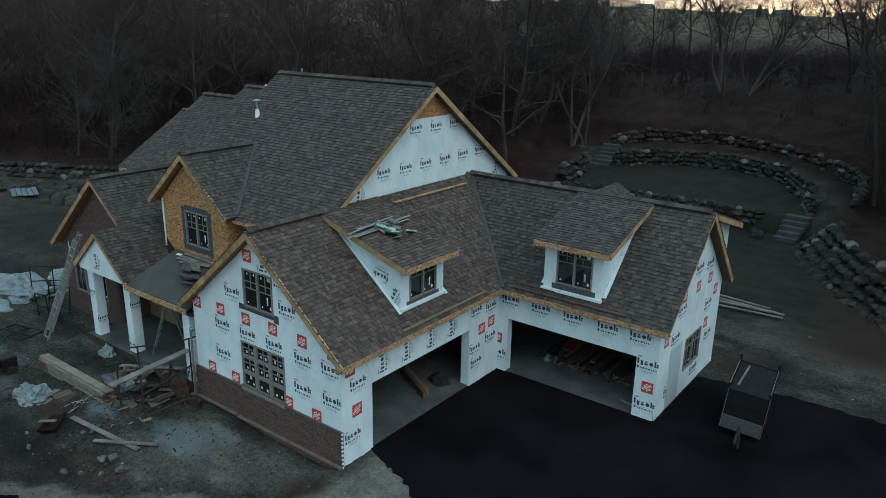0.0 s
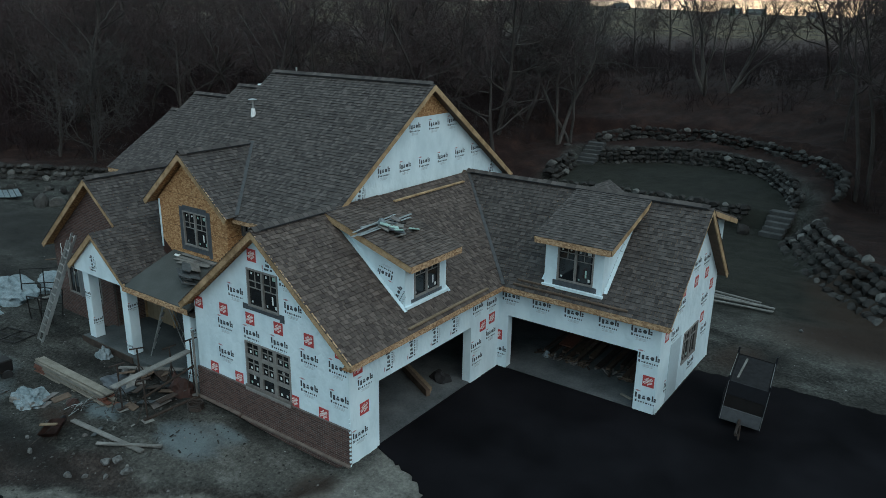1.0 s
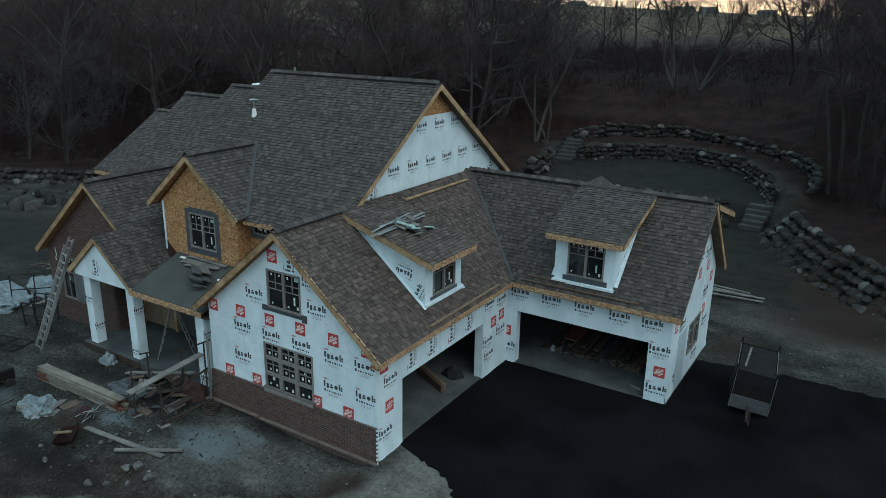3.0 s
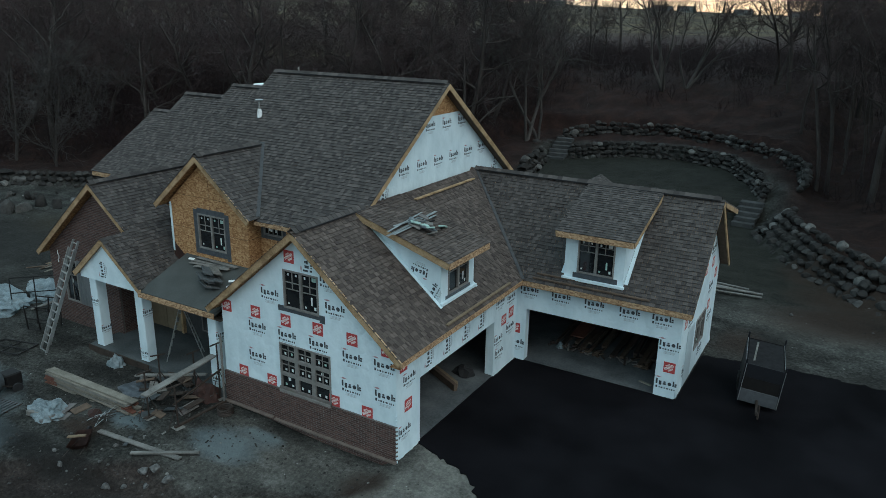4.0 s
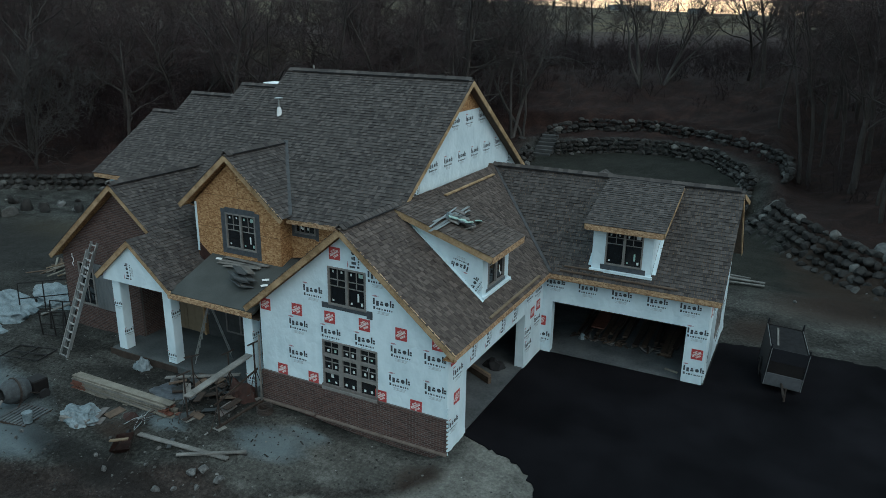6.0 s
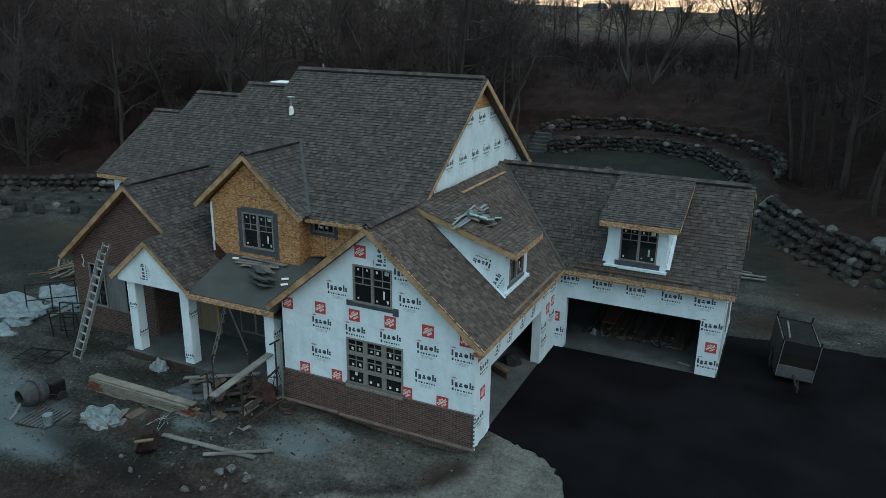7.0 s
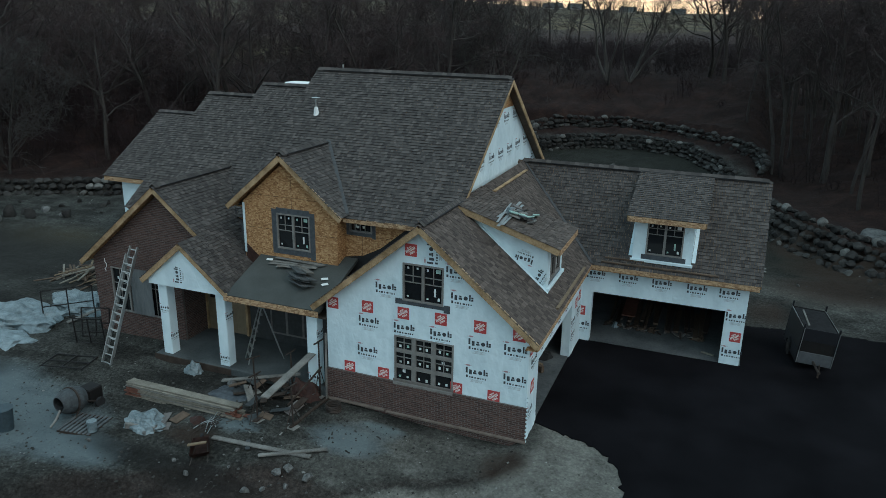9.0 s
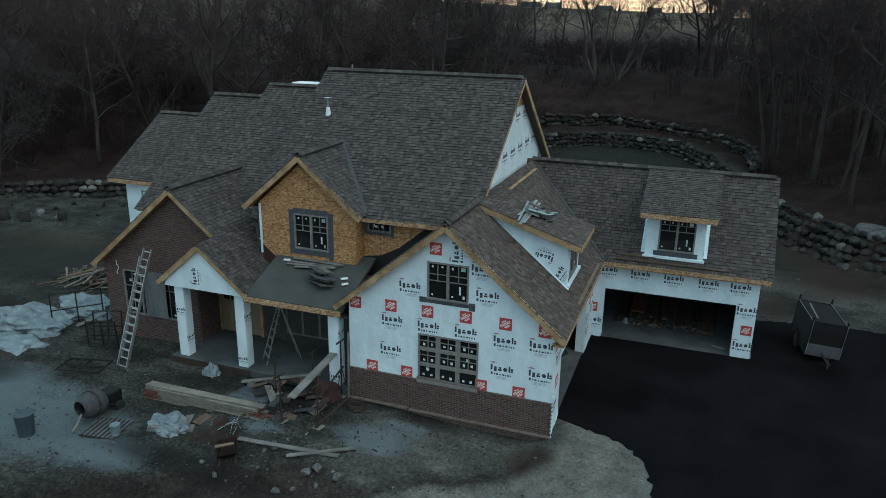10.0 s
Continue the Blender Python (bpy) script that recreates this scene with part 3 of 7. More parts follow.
def prints(wall_ob, m, words, squares=(), size=1.0):
    """Prints on a wall face: words at (u, v) or (u, v, turn), red squares at (u, v)."""
    def put(name, k):
        ob = new(name, MARKS[name])
        ob.parent = wall_ob
        ob.matrix_basis = k
        if name in ("printed_line", "small_print"):
            tagged(ob, kind="stuff")
    for it in words:
        k = m @ Matrix.Translation((it[0], it[1], 0.004)) @ Matrix.Rotation(radians(it[2]) if len(it) > 2 else 0, 4, "Z") @ Matrix.Scale(size, 4)
        for name in ("printed_word", "printed_line", "small_print", "printed_oval"):
            put(name, k)
    for u, v in squares:
        k = m @ Matrix.Translation((u, v, 0.004))
        put("red_print", k)
        put("white_print", k @ Matrix.Rotation(radians(32), 4, "Z"))


# ---- ground: the flat yard, the boulder terraces and the wooded hill behind ----
YARD = [(-300, -60), (-110, 8), (-66, 21), (-57, 26.5), (-50, 30.5), (-44, 33.5), (-34, 37.0), (-25.5, 39.0), (-23.4, 43.5), (-24.3, 48.5), (-24.4, 52.3), (-25.2, 53.2), (-25.2, 55.7), (-23.5, 55.7), (-23.4, 54.0), (-19.2, 57.1), (-15.3, 57.9),
        (-11.4, 56.0), (-9.2, 52.7), (-7.6, 50.0), (-7.3, 46.5), (-6.6, 42.0), (-4.6, 38.6), (-1.6, 34.2), (3.0, 29.5), (12.0, 24.0), (60, 8), (300, -60)]


def smooth(x):
    x = np.clip(x, 0, 1)
    return x * x * (3 - 2 * x)


def yard_distance(x, y):
    """Metres outside the yard's edge, negative within it."""
    inside = np.zeros(x.shape, bool)
    best = np.full(x.shape, 1e9)
    n = len(YARD)
    for i in range(n):
        ax, ay = YARD[i]
        bx, by = YARD[(i + 1) % n]
        dx, dy = bx - ax, by - ay
        k = np.clip(((x - ax) * dx + (y - ay) * dy) / (dx * dx + dy * dy), 0, 1)
        best = np.minimum(best, np.hypot(x - ax - k * dx, y - ay - k * dy))
        cross = (ay > y) != (by > y)
        inside ^= cross & (x < ax + (y - ay) * dx / (dy if dy else 1e-9))
    return np.where(inside, -best, best)


def bumps(x, y):
    return 0.03 * np.sin(x * 5.3 + 2 * np.sin(y * 2.1)) * np.sin(y * 4.7 - x) + 0.05 * np.sin(x * 0.9 + 1.3 * np.sin(y * 0.55)) * np.sin(y * 1.1 + x * 0.3) + 0.025 * np.sin(x * 2.7 + y * 1.9) * np.sin(y * 3.1 - x * 1.2)


def bank_lines(x):
    """The gravel shoulder's upper edge and the top of the dark soil bank, as y over x."""
    edge = 7.0 + np.where(x > -20, 0.6, 0.55) * (np.clip(x, -40, -11.5) + 20) + 0.14 * np.sin(x * 1.9) + 0.07 * np.sin(x * 5.3 + 1)
    rim = np.minimum(9.5, edge + 2.2) + 0.18 * np.sin(x * 2.3 + 0.7)
    return edge, np.maximum(rim, edge + 0.1)


def ground_height(x, y):
    x, y = np.asarray(x, float), np.asarray(y, float)
    d = yard_distance(x, y)
    deep = smooth((y - 44) / 8) * smooth((-4 - x) / 3)
    lawn = 1.0 * smooth((y - 47.0) / 0.7) + 0.065 * np.clip(y - 47.0, 0, 12)
    out = (0.95 + 0.3 * smooth((y - 30) / 12)) * smooth(d / 0.9) * (1 - deep) + deep * (lawn + 0.85 * smooth(d / 0.6) + 0.10 * np.clip(d - 0.6, 0, 3) + 0.95 * smooth((d - 2.95 - 1.25 * smooth((-12 - x) / 6)) / 0.5))
    out += 0.27 * np.clip(d - 4.2, 0, 11) + 0.062 * np.clip(d - 15.2, 0, 15) + 0.05 * np.clip(d - 28.6, 0, 35) + 0.0215 * np.clip(d - 62, 0, 330)
    out += 0.035 * np.clip(-x - 45, 0, 350) * smooth((d - 30) / 90)
    terrace = np.where((y > 47.0) & (x < -7.0) & (x > -26) & (d <= 0), lawn, 0.0)
    edge, rim = bank_lines(x)
    front = -0.30 * smooth((12.4 - y) / 4.0) * smooth((-9.0 - x) / 3.0) - 0.26 * smooth((14.2 - y) / 1.4) * smooth((-12.7 - x) / 0.5) * smooth((x + 19.6) / 5) - 0.26 * smooth((rim - 0.2 - y) / 0.9) * smooth((-12.2 - x) / 2.0)
    under = np.maximum(smooth((x + 8.9) / 0.6) * smooth((20.2 - y) / 0.6), smooth((x + 5.8) / 0.6) * smooth((24.0 - 0.095 * np.clip(x + 2, 0, 60) - y) / 0.6))
    under = np.maximum(under, smooth((5.2 + 0.25 * np.clip(x + 18, -60, 0) - y) / 1.5) * smooth((-9.0 - x) / 0.5)) * smooth((y + 60) / 5)
    front = front - 0.65 * under
    near = smooth((np.hypot((x + 12) / 14, (y - 20) / 10) - 1.0) / 0.3)
    h = np.where(d > 0, out, terrace) + front
    return h + bumps(x, y) * np.where(d > 0, 2.5, 1.0) * near - 0.03


def build_ground():
    xs = np.concatenate([[-4000, -2500, -1500, -900, -600, -420, -300, -220, -170, -140, -118, -100, -88, -78], np.arange(-70, -32, 0.9), np.arange(-31.5, -9, 0.34), np.arange(-8.8, 16, 0.9), [18, 22, 28, 36, 46, 60, 80, 110, 150, 220, 320, 500, 900, 1800, 4000]])
    ys = np.concatenate([[-4000, -1500, -600, -250, -120, -60, -30, -14, -6, -2], np.arange(0, 5, 0.9), np.arange(5.2, 13.5, 0.34), np.arange(13.9, 46, 0.9), np.arange(46.4, 63, 0.6), np.arange(63.5, 70, 0.9), [72, 75, 79, 84, 90, 98, 108, 120, 135, 155, 180, 215, 260, 320, 400, 520, 700, 1000, 1800, 4000]])
    gx, gy = np.meshgrid(xs, ys)
    gz = ground_height(gx, gy)
    nx, ny = len(xs), len(ys)
    verts = np.stack([gx, gy, gz], -1).reshape(-1, 3).tolist()
    faces = [(j * nx + i, j * nx + i + 1, (j + 1) * nx + i + 1, (j + 1) * nx + i) for j in range(ny - 1) for i in range(nx - 1)]
    me = bpy.data.meshes.new("ground")
    me.from_pydata(verts, [], faces)
    me.polygons.foreach_set("use_smooth", [True] * len(faces))
    d = yard_distance(gx, gy).ravel()
    x, y = gx.ravel(), gy.ravel()
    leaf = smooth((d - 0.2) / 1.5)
    lawn = np.where((y > 28) & (d < 0), smooth((y - 29) / 6), 0) * smooth((x + 60) / 20)
    lawn = np.maximum(lawn, 0.8 * smooth(1 - np.hypot((x + 41) / 7, (y - 21) / 3)))
    field = smooth((d - 64 - 14 * smooth((x + 32) / 24)) / 40)
    field = np.maximum(field, 0.4 * smooth(1.1 - np.hypot((x + 43) / 7, (y - 22.8) / 2.6)))
    field = np.maximum(field, smooth(1.25 - np.hypot((x + 62) / 14, (y - 70) / 15)))
    edge, rim = bank_lines(x)
    front = np.where((x > -40) & (x < -11.2) & (y < 14.2) & (y > -10), 1.0, 0.0)
    gravel = front * smooth((edge - y) / 0.35)
    gravel = np.maximum(gravel, np.where((x > -12.6) & (x < -8) & (y < 14.3), smooth((x + 12.65) / 0.5), 0))
    gravel = np.maximum(gravel, 0.42 * front * smooth((12.9 - y) / 1.0) * smooth((y - edge) / 0.8) * smooth((-12.0 - x) / 0.6) * smooth((x + 19.8) / 2.5))
    dark = front * smooth((y - edge) / 0.3) * smooth((rim - y) / 0.55) * smooth((-15.6 - x) / 2.0) * (1 - 0.75 * smooth((-24.0 - x) / 2.0))
    dark = np.maximum(dark, 0.7 * front * np.exp(-((y - edge - 0.15) / 0.2) ** 2) * smooth((-12.2 - x) / 0.8))
    gravel *= 1 - 0.9 * dark
    leaf = np.maximum(leaf, 0.6 * dark)
    drift = smooth(1 - np.hypot((x + 3.5) / 5.5, (y - 29.2 + 0.25 * x) / 2.6)) * 0.35
    gravel = np.maximum(gravel, drift)
    gravel = np.maximum(gravel, 0.22 * smooth(1 - np.hypot((x + 40.5) / 7, (y - 20.5) / 3.2)))
    layer = me.color_attributes.new("soil", "FLOAT_COLOR", "POINT")
    layer.data.foreach_set("color", np.stack([leaf, lawn * (1 - leaf), field, gravel], -1).ravel())
    def blot(cx, cy, rx, ry):
        return smooth(1.25 - np.hypot((x - cx) / rx, (y - cy) / ry))
    dust = np.maximum.reduce([blot(-17.8, 11.0, 1.6, 0.9), blot(-28.2, 8.3, 3.8, 2.4), blot(-31.0, 8.9, 3.6, 2.3), blot(-25.7, 7.6, 3.0, 1.1), blot(-17.0, 11.9, 1.0, 0.4), blot(-21.5, 10.4, 1.2, 0.5)])
    mud = np.maximum.reduce([0.7 * blot(-24.5, 11.9, 2.6, 0.7), blot(-22.5, 8.0, 4.0, 0.7), blot(-21.0, 12.2, 2.5, 1.0), blot(-33, 10.0, 2.6, 0.9), blot(-4.5, 27.2, 1.2, 2.0), blot(-2.0, 31.5, 3.0, 1.8), blot(-38, 14, 4.0, 2.0), 0.8 * blot(-43, 19.5, 11.0, 5.0)])
    red = np.maximum.reduce([blot(-13.0, 11.6, 1.0, 0.9), blot(-34.0, 11.2, 1.8, 0.6), blot(-5.6, 27.0, 1.0, 2.2), blot(-22.4, 9.4, 1.3, 0.6), blot(1.5, 33.0, 3.0, 2.0), 0.9 * blot(-2.5, 31.0, 4.0, 2.6), 0.8 * blot(3.0, 27.0, 3.0, 1.5), blot(-1.5, 34.5, 4.0, 3.0), blot(-3.5, 38.0, 2.5, 3.0)])
    layer = me.color_attributes.new("spill", "FLOAT_COLOR", "POINT")
    layer.data.foreach_set("color", np.stack([dust, mud, red, np.ones_like(x)], -1).ravel())
    ob = link_mesh("ground", me, M_GROUND)
    return tagged(ob, "bare churned dirt yard running into leaf-covered wooded slope", "ground", kind="structure")


build_ground()


def slab(name, outline, z0, z1, material, label, category, steps=0):
    """A flat sheet of ground with a real edge."""
    bm = bmesh.new()
    lo = [bm.verts.new((x, y, z0)) for x, y in outline]
    hi = [bm.verts.new((x, y, z1)) for x, y in outline]
    n = len(outline)
    for tri in tessellate_polygon([[Vector((x, y, 0)) for x, y in outline]]):
        bm.faces.new([hi[i] for i in tri])
    for i in range(n):
        bm.faces.new((lo[i], lo[(i + 1) % n], hi[(i + 1) % n], hi[i]))
    return tagged(part(name, bm, material), label, category, kind="structure")


def wobble(pts, amount, seed, step=0.35, closed=True):
    r = random.Random(seed)
    out = []
    n = len(pts)
    for i in range(n if closed else n - 1):
        a, b = Vector(pts[i]), Vector(pts[(i + 1) % n])
        k = max(1, min(60, int((b - a).length / step)))
        for j in range(k):
            p = a + (b - a) * j / k
            out.append((p.x + r.uniform(-amount, amount), p.y + r.uniform(-amount, amount)))
    return out


DRIVE = [(-12.71, 14.0), (-12.0, 13.75), (-11.0, 13.45), (-10.2, 12.95), (-9.75, 12.2), (-9.5, 11.3), (-9.45, 9.8), (-9.5, 8.0), (-9.5, -30), (40, -30), (40, 21), (14, 24.0),
         (4, 25.2), (-0.6, 25.5), (-3.5, 25.4), (-5.6, 25.05), (-6.6, 24.9), (-6.62, 20.86), (-12.71, 20.86)]
edge = DRIVE[:1] + wobble(DRIVE[1:8], 0.09, 3, 0.16, closed=False) + DRIVE[7:11] + wobble(DRIVE[11:17], 0.12, 5, 0.22, closed=False) + DRIVE[16:]
slab("driveway", edge, -0.75, 0.0, M_ASPHALT, "fresh black asphalt driveway in front of the garage doors", "driveway")
ROAD = [(-9.52, 7.4), (-12.5, 7.2), (-15.5, 7.2), (-17.4, 7.1), (-20.3, 6.2), (-26, 2.6), (-40, -8), (-40, -30), (-9.52, -30)]
slab("road", ROAD[:1] + wobble(ROAD[1:6], 0.09, 6, 0.18, closed=False) + ROAD[6:], -1.2, -0.40, M_ASPHALT, "black asphalt lane below the dirt bank", "road")


# ---- the house ----
house = thing("house", "large unfinished house in white house wrap with brown shingle roofs", "house")
FRONT, EAST = ((1, 0, 0), (0, 0, 1)), ((0, 1, 0), (0, 0, 1))


def front_m(y):
    return plane_m((0, y, 0), *FRONT)


def east_m(x):
    return plane_m((x, 0, 0), *EAST)


def slope_e(x, z, s):
    """A roof face that falls towards +x: u runs along y, v up the slope; v is 0 at (x, z)."""
    return plane_m((x, 0, z), (0, 1, 0), (-1, 0, s))


def slope_w(x, z, s):
    return plane_m((x, 0, z), (0, -1, 0), (1, 0, s))


def slope_s(y, z, s):
    """A roof face that falls towards -y."""
    return plane_m((0, y, z), (1, 0, 0), (0, 1, s))


def slope_n(y, z, s):
    return plane_m((0, y, z), (-1, 0, 0), (0, -1, s))


def run(d, s):
    """Length up the slope for a level distance d."""
    return d * math.hypot(1, s)


# garage wing with the front gable
S1 = 0.83
W1_RIDGE_X, W1_RIDGE_Z, W1_EAST, W1_WEST = -16.10, 6.43, -12.38, -19.82
W1_EAVE_Z = W1_RIDGE_Z - S1 * (W1_EAST - W1_RIDGE_X)
RAKE_Y, FACADE_Y = 12.58, 12.84
# garage wing with the side gable
S2 = 0.98
W2_RIDGE_Y, W2_RIDGE_Z, W2_EAVE_Y, W2_END = 23.72, 6.46, 20.52, -6.38
W2_EAVE_Z = W2_RIDGE_Z - S2 * (W2_RIDGE_Y - W2_EAVE_Y)

L1 = run(W1_EAST - W1_RIDGE_X, S1)
roof_face(house, [[(RAKE_Y, 0), (W2_EAVE_Y, 0), (W2_RIDGE_Y, L1), (RAKE_Y, L1)]], slope_e(W1_EAST, W1_EAVE_Z, S1), 11,
          singles=lambda u, v: u < 15.6 and v < 2.6, over=["lo"], shingle=M_BROWNSHINGLE)
roof_face(house, [[(-16.2, 0), (-RAKE_Y, 0), (-RAKE_Y, L1), (-16.2, L1)]], slope_w(W1_WEST, W1_EAVE_Z, S1), 12, over=["hi"], shingle=M_BROWNSHINGLE)
L2 = run(W2_RIDGE_Y - W2_EAVE_Y, S2)
roof_face(house, [[(W1_EAST, 0), (W2_END, 0), (W2_END, L2), (W1_RIDGE_X, L2)]], slope_s(W2_EAVE_Y, W2_EAVE_Z, S2), 13, over=["hi"])
# rear deck in dim brown: shade under the overhang is in its colour
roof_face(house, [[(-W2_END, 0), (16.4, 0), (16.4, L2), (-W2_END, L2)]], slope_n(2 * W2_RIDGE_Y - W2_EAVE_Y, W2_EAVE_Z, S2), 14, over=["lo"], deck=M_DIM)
ridge_caps(house, (W1_RIDGE_X, RAKE_Y, W1_RIDGE_Z), (W1_RIDGE_X, 16.0, W1_RIDGE_Z))
ridge_caps(house, (W1_RIDGE_X, W2_RIDGE_Y, W2_RIDGE_Z), (W2_END, W2_RIDGE_Y, W2_RIDGE_Z))
bm = bmesh.new()
bar(bm, (W1_EAST + 0.05, W2_EAVE_Y - 0.05, W2_EAVE_Z + 0.04), (W1_RIDGE_X, W2_RIDGE_Y, W2_RIDGE_Z + 0.03), 0.12, 0.02)
part("valley_flashing", bm, M_FLASH, house, "grey metal valley flashing")
# fascia boards along eaves and rakes
F = 0.09
fascia(house, (W1_RIDGE_X, RAKE_Y - 0.02, W1_RIDGE_Z - F), (W1_EAST + 0.02, RAKE_Y - 0.02, W1_EAVE_Z - F), 0.20, name="rake_board")
fascia(house, (W1_RIDGE_X, RAKE_Y - 0.016, W1_RIDGE_Z - F), (W1_WEST - 0.02, RAKE_Y - 0.016, W1_EAVE_Z - F), 0.20, name="rake_board")
fascia(house, (W1_EAST + 0.02, RAKE_Y, W1_EAVE_Z - F), (W1_EAST + 0.02, W2_EAVE_Y, W1_EAVE_Z - F), 0.19)
fascia(house, (W1_EAST, W2_EAVE_Y - 0.02, W2_EAVE_Z - F), (W2_END, W2_EAVE_Y - 0.02, W2_EAVE_Z - F), 0.19)
fascia(house, (W2_END + 0.02, W2_EAVE_Y, W2_EAVE_Z - 0.07), (W2_END + 0.02, W2_RIDGE_Y, W2_RIDGE_Z - 0.07), 0.13, name="rake_board")
fascia(house, (W2_END + 0.016, 2 * W2_RIDGE_Y - W2_EAVE_Y, W2_EAVE_Z - F), (W2_END + 0.016, W2_RIDGE_Y, W2_RIDGE_Z - F), 0.19, name="rake_board")
# soffits
for lo, hi in (((W1_EAST - 0.36, RAKE_Y, W1_EAVE_Z - 0.25), (W1_EAST, W2_EAVE_Y, W1_EAVE_Z - 0.235)), ((W1_EAST, W2_EAVE_Y, W2_EAVE_Z - 0.25), (W2_END, W2_EAVE_Y + 0.33, W2_EAVE_Z - 0.235))):
    part("soffit", boxes((lo, hi)), M_OSB, house)

# walls of the two garage wings
G1, G2 = (14.10, 19.0), (-12.28, -7.40)
TOP = 3.1
fm = front_m(FACADE_Y)
LW, UW = (-17.03, 1.12, -15.03, 2.70), (-16.74, 3.90, -15.40, 5.13)
facade = wall("wall", M_WRAP, house, fm, [(-19.45, -0.1), (-12.69, -0.1), (-12.69, 3.40), (-16.08, 6.20), (-19.45, 3.42)], [LW, UW], label="white printed house wrap on a gable wall")
prints(facade, fm, [(-17.32, 4.18), (-17.93, 2.95), (-17.99, 1.92), (-16.70, 2.93), (-15.47, 2.93), (-14.81, 4.22), (-14.22, 2.84), (-14.28, 1.88), (-13.10, 2.86), (-13.08, 1.90), (-15.75, 5.55, 90), (-14.98, 5.02, 0)],
       [(-16.47, 5.55), (-17.96, 3.48), (-16.72, 3.47), (-15.47, 3.48), (-14.21, 3.45), (-18.64, 1.27), (-17.42, 1.27), (-14.92, 1.27), (-13.71, 1.25), (-19.2, 3.42), (-13.0, 3.40)])
part("window_sill", boxes(((LW[0] - 0.02, FACADE_Y - 0.09, 1.02), (LW[2] + 0.02, FACADE_Y + 0.02, 1.13)), bevel=0.01), M_FRAME, house)
window(house, fm, *LW, cols=[-16.87 + 0.166, -16.03, -15.36], rows=[1.96, 2.46], sashes=([-16.36, -15.70], [1.64, 2.18]), stickers=22, seed=3, sash=0.075, cols_from=1.68)
window(house, fm, *UW, cols=[-16.405, -15.735], rows=[4.73, 4.52], sashes=([-16.07], []), stickers=7, seed=4, upper=True)
for lo, hi in (((UW[0] - 0.02, FACADE_Y - 0.012, UW[1] - 0.12), (UW[2] + 0.02, FACADE_Y - 0.004, UW[1] + 0.01)), ((UW[0] - 0.25, FACADE_Y - 0.013, UW[1] - 0.13), (UW[0] - 0.02, FACADE_Y - 0.003, UW[1] + 0.05)), ((UW[2] + 0.02, FACADE_Y - 0.013, UW[1] - 0.2), (UW[2] + 0.22, FACADE_Y - 0.003, UW[1] + 0.05))):
    part("flashing_tape", boxes((lo, hi)), M_TAPE, house, "dark grey flashing tape under the window")
em = east_m(-12.686)
g1_wall = wall("wall", M_WRAP, house, em, [(FACADE_Y + 0.004, -0.1), (20.98, -0.1), (20.98, TOP + 0.05), (FACADE_Y + 0.004, TOP + 0.05)], [(G1[0], -0.2, G1[1], 2.13)], 0.32)
prints(g1_wall, em, [(13.25, 0.75), (13.5, 2.35), (14.6, 2.62, 90), (15.7, 2.6, 90), (16.9, 2.6, 90), (18.0, 2.6, 90), (19.35, 1.3), (19.45, 0.75), (19.4, 2.7), (20.3, 1.45), (20.3, 2.6)], [(13.45, 1.55), (19.75, 1.95), (20.35, 2.05), (13.2, 2.9)], 0.9)
wm = front_m(20.83)
g2_wall = wall("wall", M_WRAP, house, wm, [(-12.98, -0.1), (-6.69, -0.1), (-6.69, TOP + 0.1), (-12.98, TOP + 0.1)], [(G2[0], -0.2, G2[1], 2.08)], 0.3)
prints(g2_wall, wm, [(-12.21, 2.80), (-10.98, 2.78), (-9.74, 2.76), (-8.48, 2.74), (-7.35, 2.74), (-7.02, 1.88), (-12.68, 0.62), (-7.0, 0.45)], [(-12.7, 1.25), (-6.95, 1.12)])
SW = (23.3, 0.80, 24.85, 2.02)
sm = east_m(-6.686)
side = wall("wall", M_WRAP, house, sm, [(20.834, -0.1), (26.7, -0.1), (26.7, 3.42), (W2_RIDGE_Y, 6.22), (20.834, 3.42)], [SW], 0.25)
prints(side, sm, [(21.7, 3.35), (22.6, 3.3), (25.3, 2.7), (22.7, 4.2), (23.9, 4.4), (22.2, 2.4), (25.7, 1.4), (25.0, 4.3), (23.8, 5.2), (22.0, 0.6), (24.5, 0.45)], [(21.4, 2.6), (22.7, 3.75), (24.0, 3.75), (25.2, 3.75), (25.3, 2.0), (22.6, 0.95), (26.0, 3.1)])
window(house, sm, *SW, cols=[23.69, 24.46], rows=[1.6], sashes=([24.07], []), stickers=4, seed=8)
bm = boxes(((-6.685, 21.9, -0.05), (-6.665, 22.95, 2.1)), bevel=0.004)
part("side_door", bm, M_SIDEDOOR, house, "plain white side door in the wrapped wall")
for lo, hi in (((-16.4, 26.45, -0.1), (-6.95, 26.7, 3.3)), ((-19.45, 13.0, -0.1), (-19.2, 20.0, 3.1))):
    part("wall", boxes((lo, hi)), M_WRAP, house)

# rear shed dormer and small rear roof
bm = bmesh.new()
bar(bm, (-9.7, 23.75, 6.36), (-9.7, 27.2, 5.34), 6.64, 0.16)
part("roof", bm, M_SHINGLE, house)
fascia(house, (-13.0, 27.22, 5.33), (W2_END, 27.22, 5.33), 0.17)
fascia(house, (W2_END + 0.02, 23.75, 6.32), (W2_END + 0.02, 27.2, 5.30), 0.17, name="rake_board")
bm = bmesh.new()
prism(bm, [(23.9, 6.1), (26.9, 2.9), (26.9, 5.35)], east_m(-6.75), -0.1, 0)
part("wall", bm, M_WRAP, house)
bm = bmesh.new()
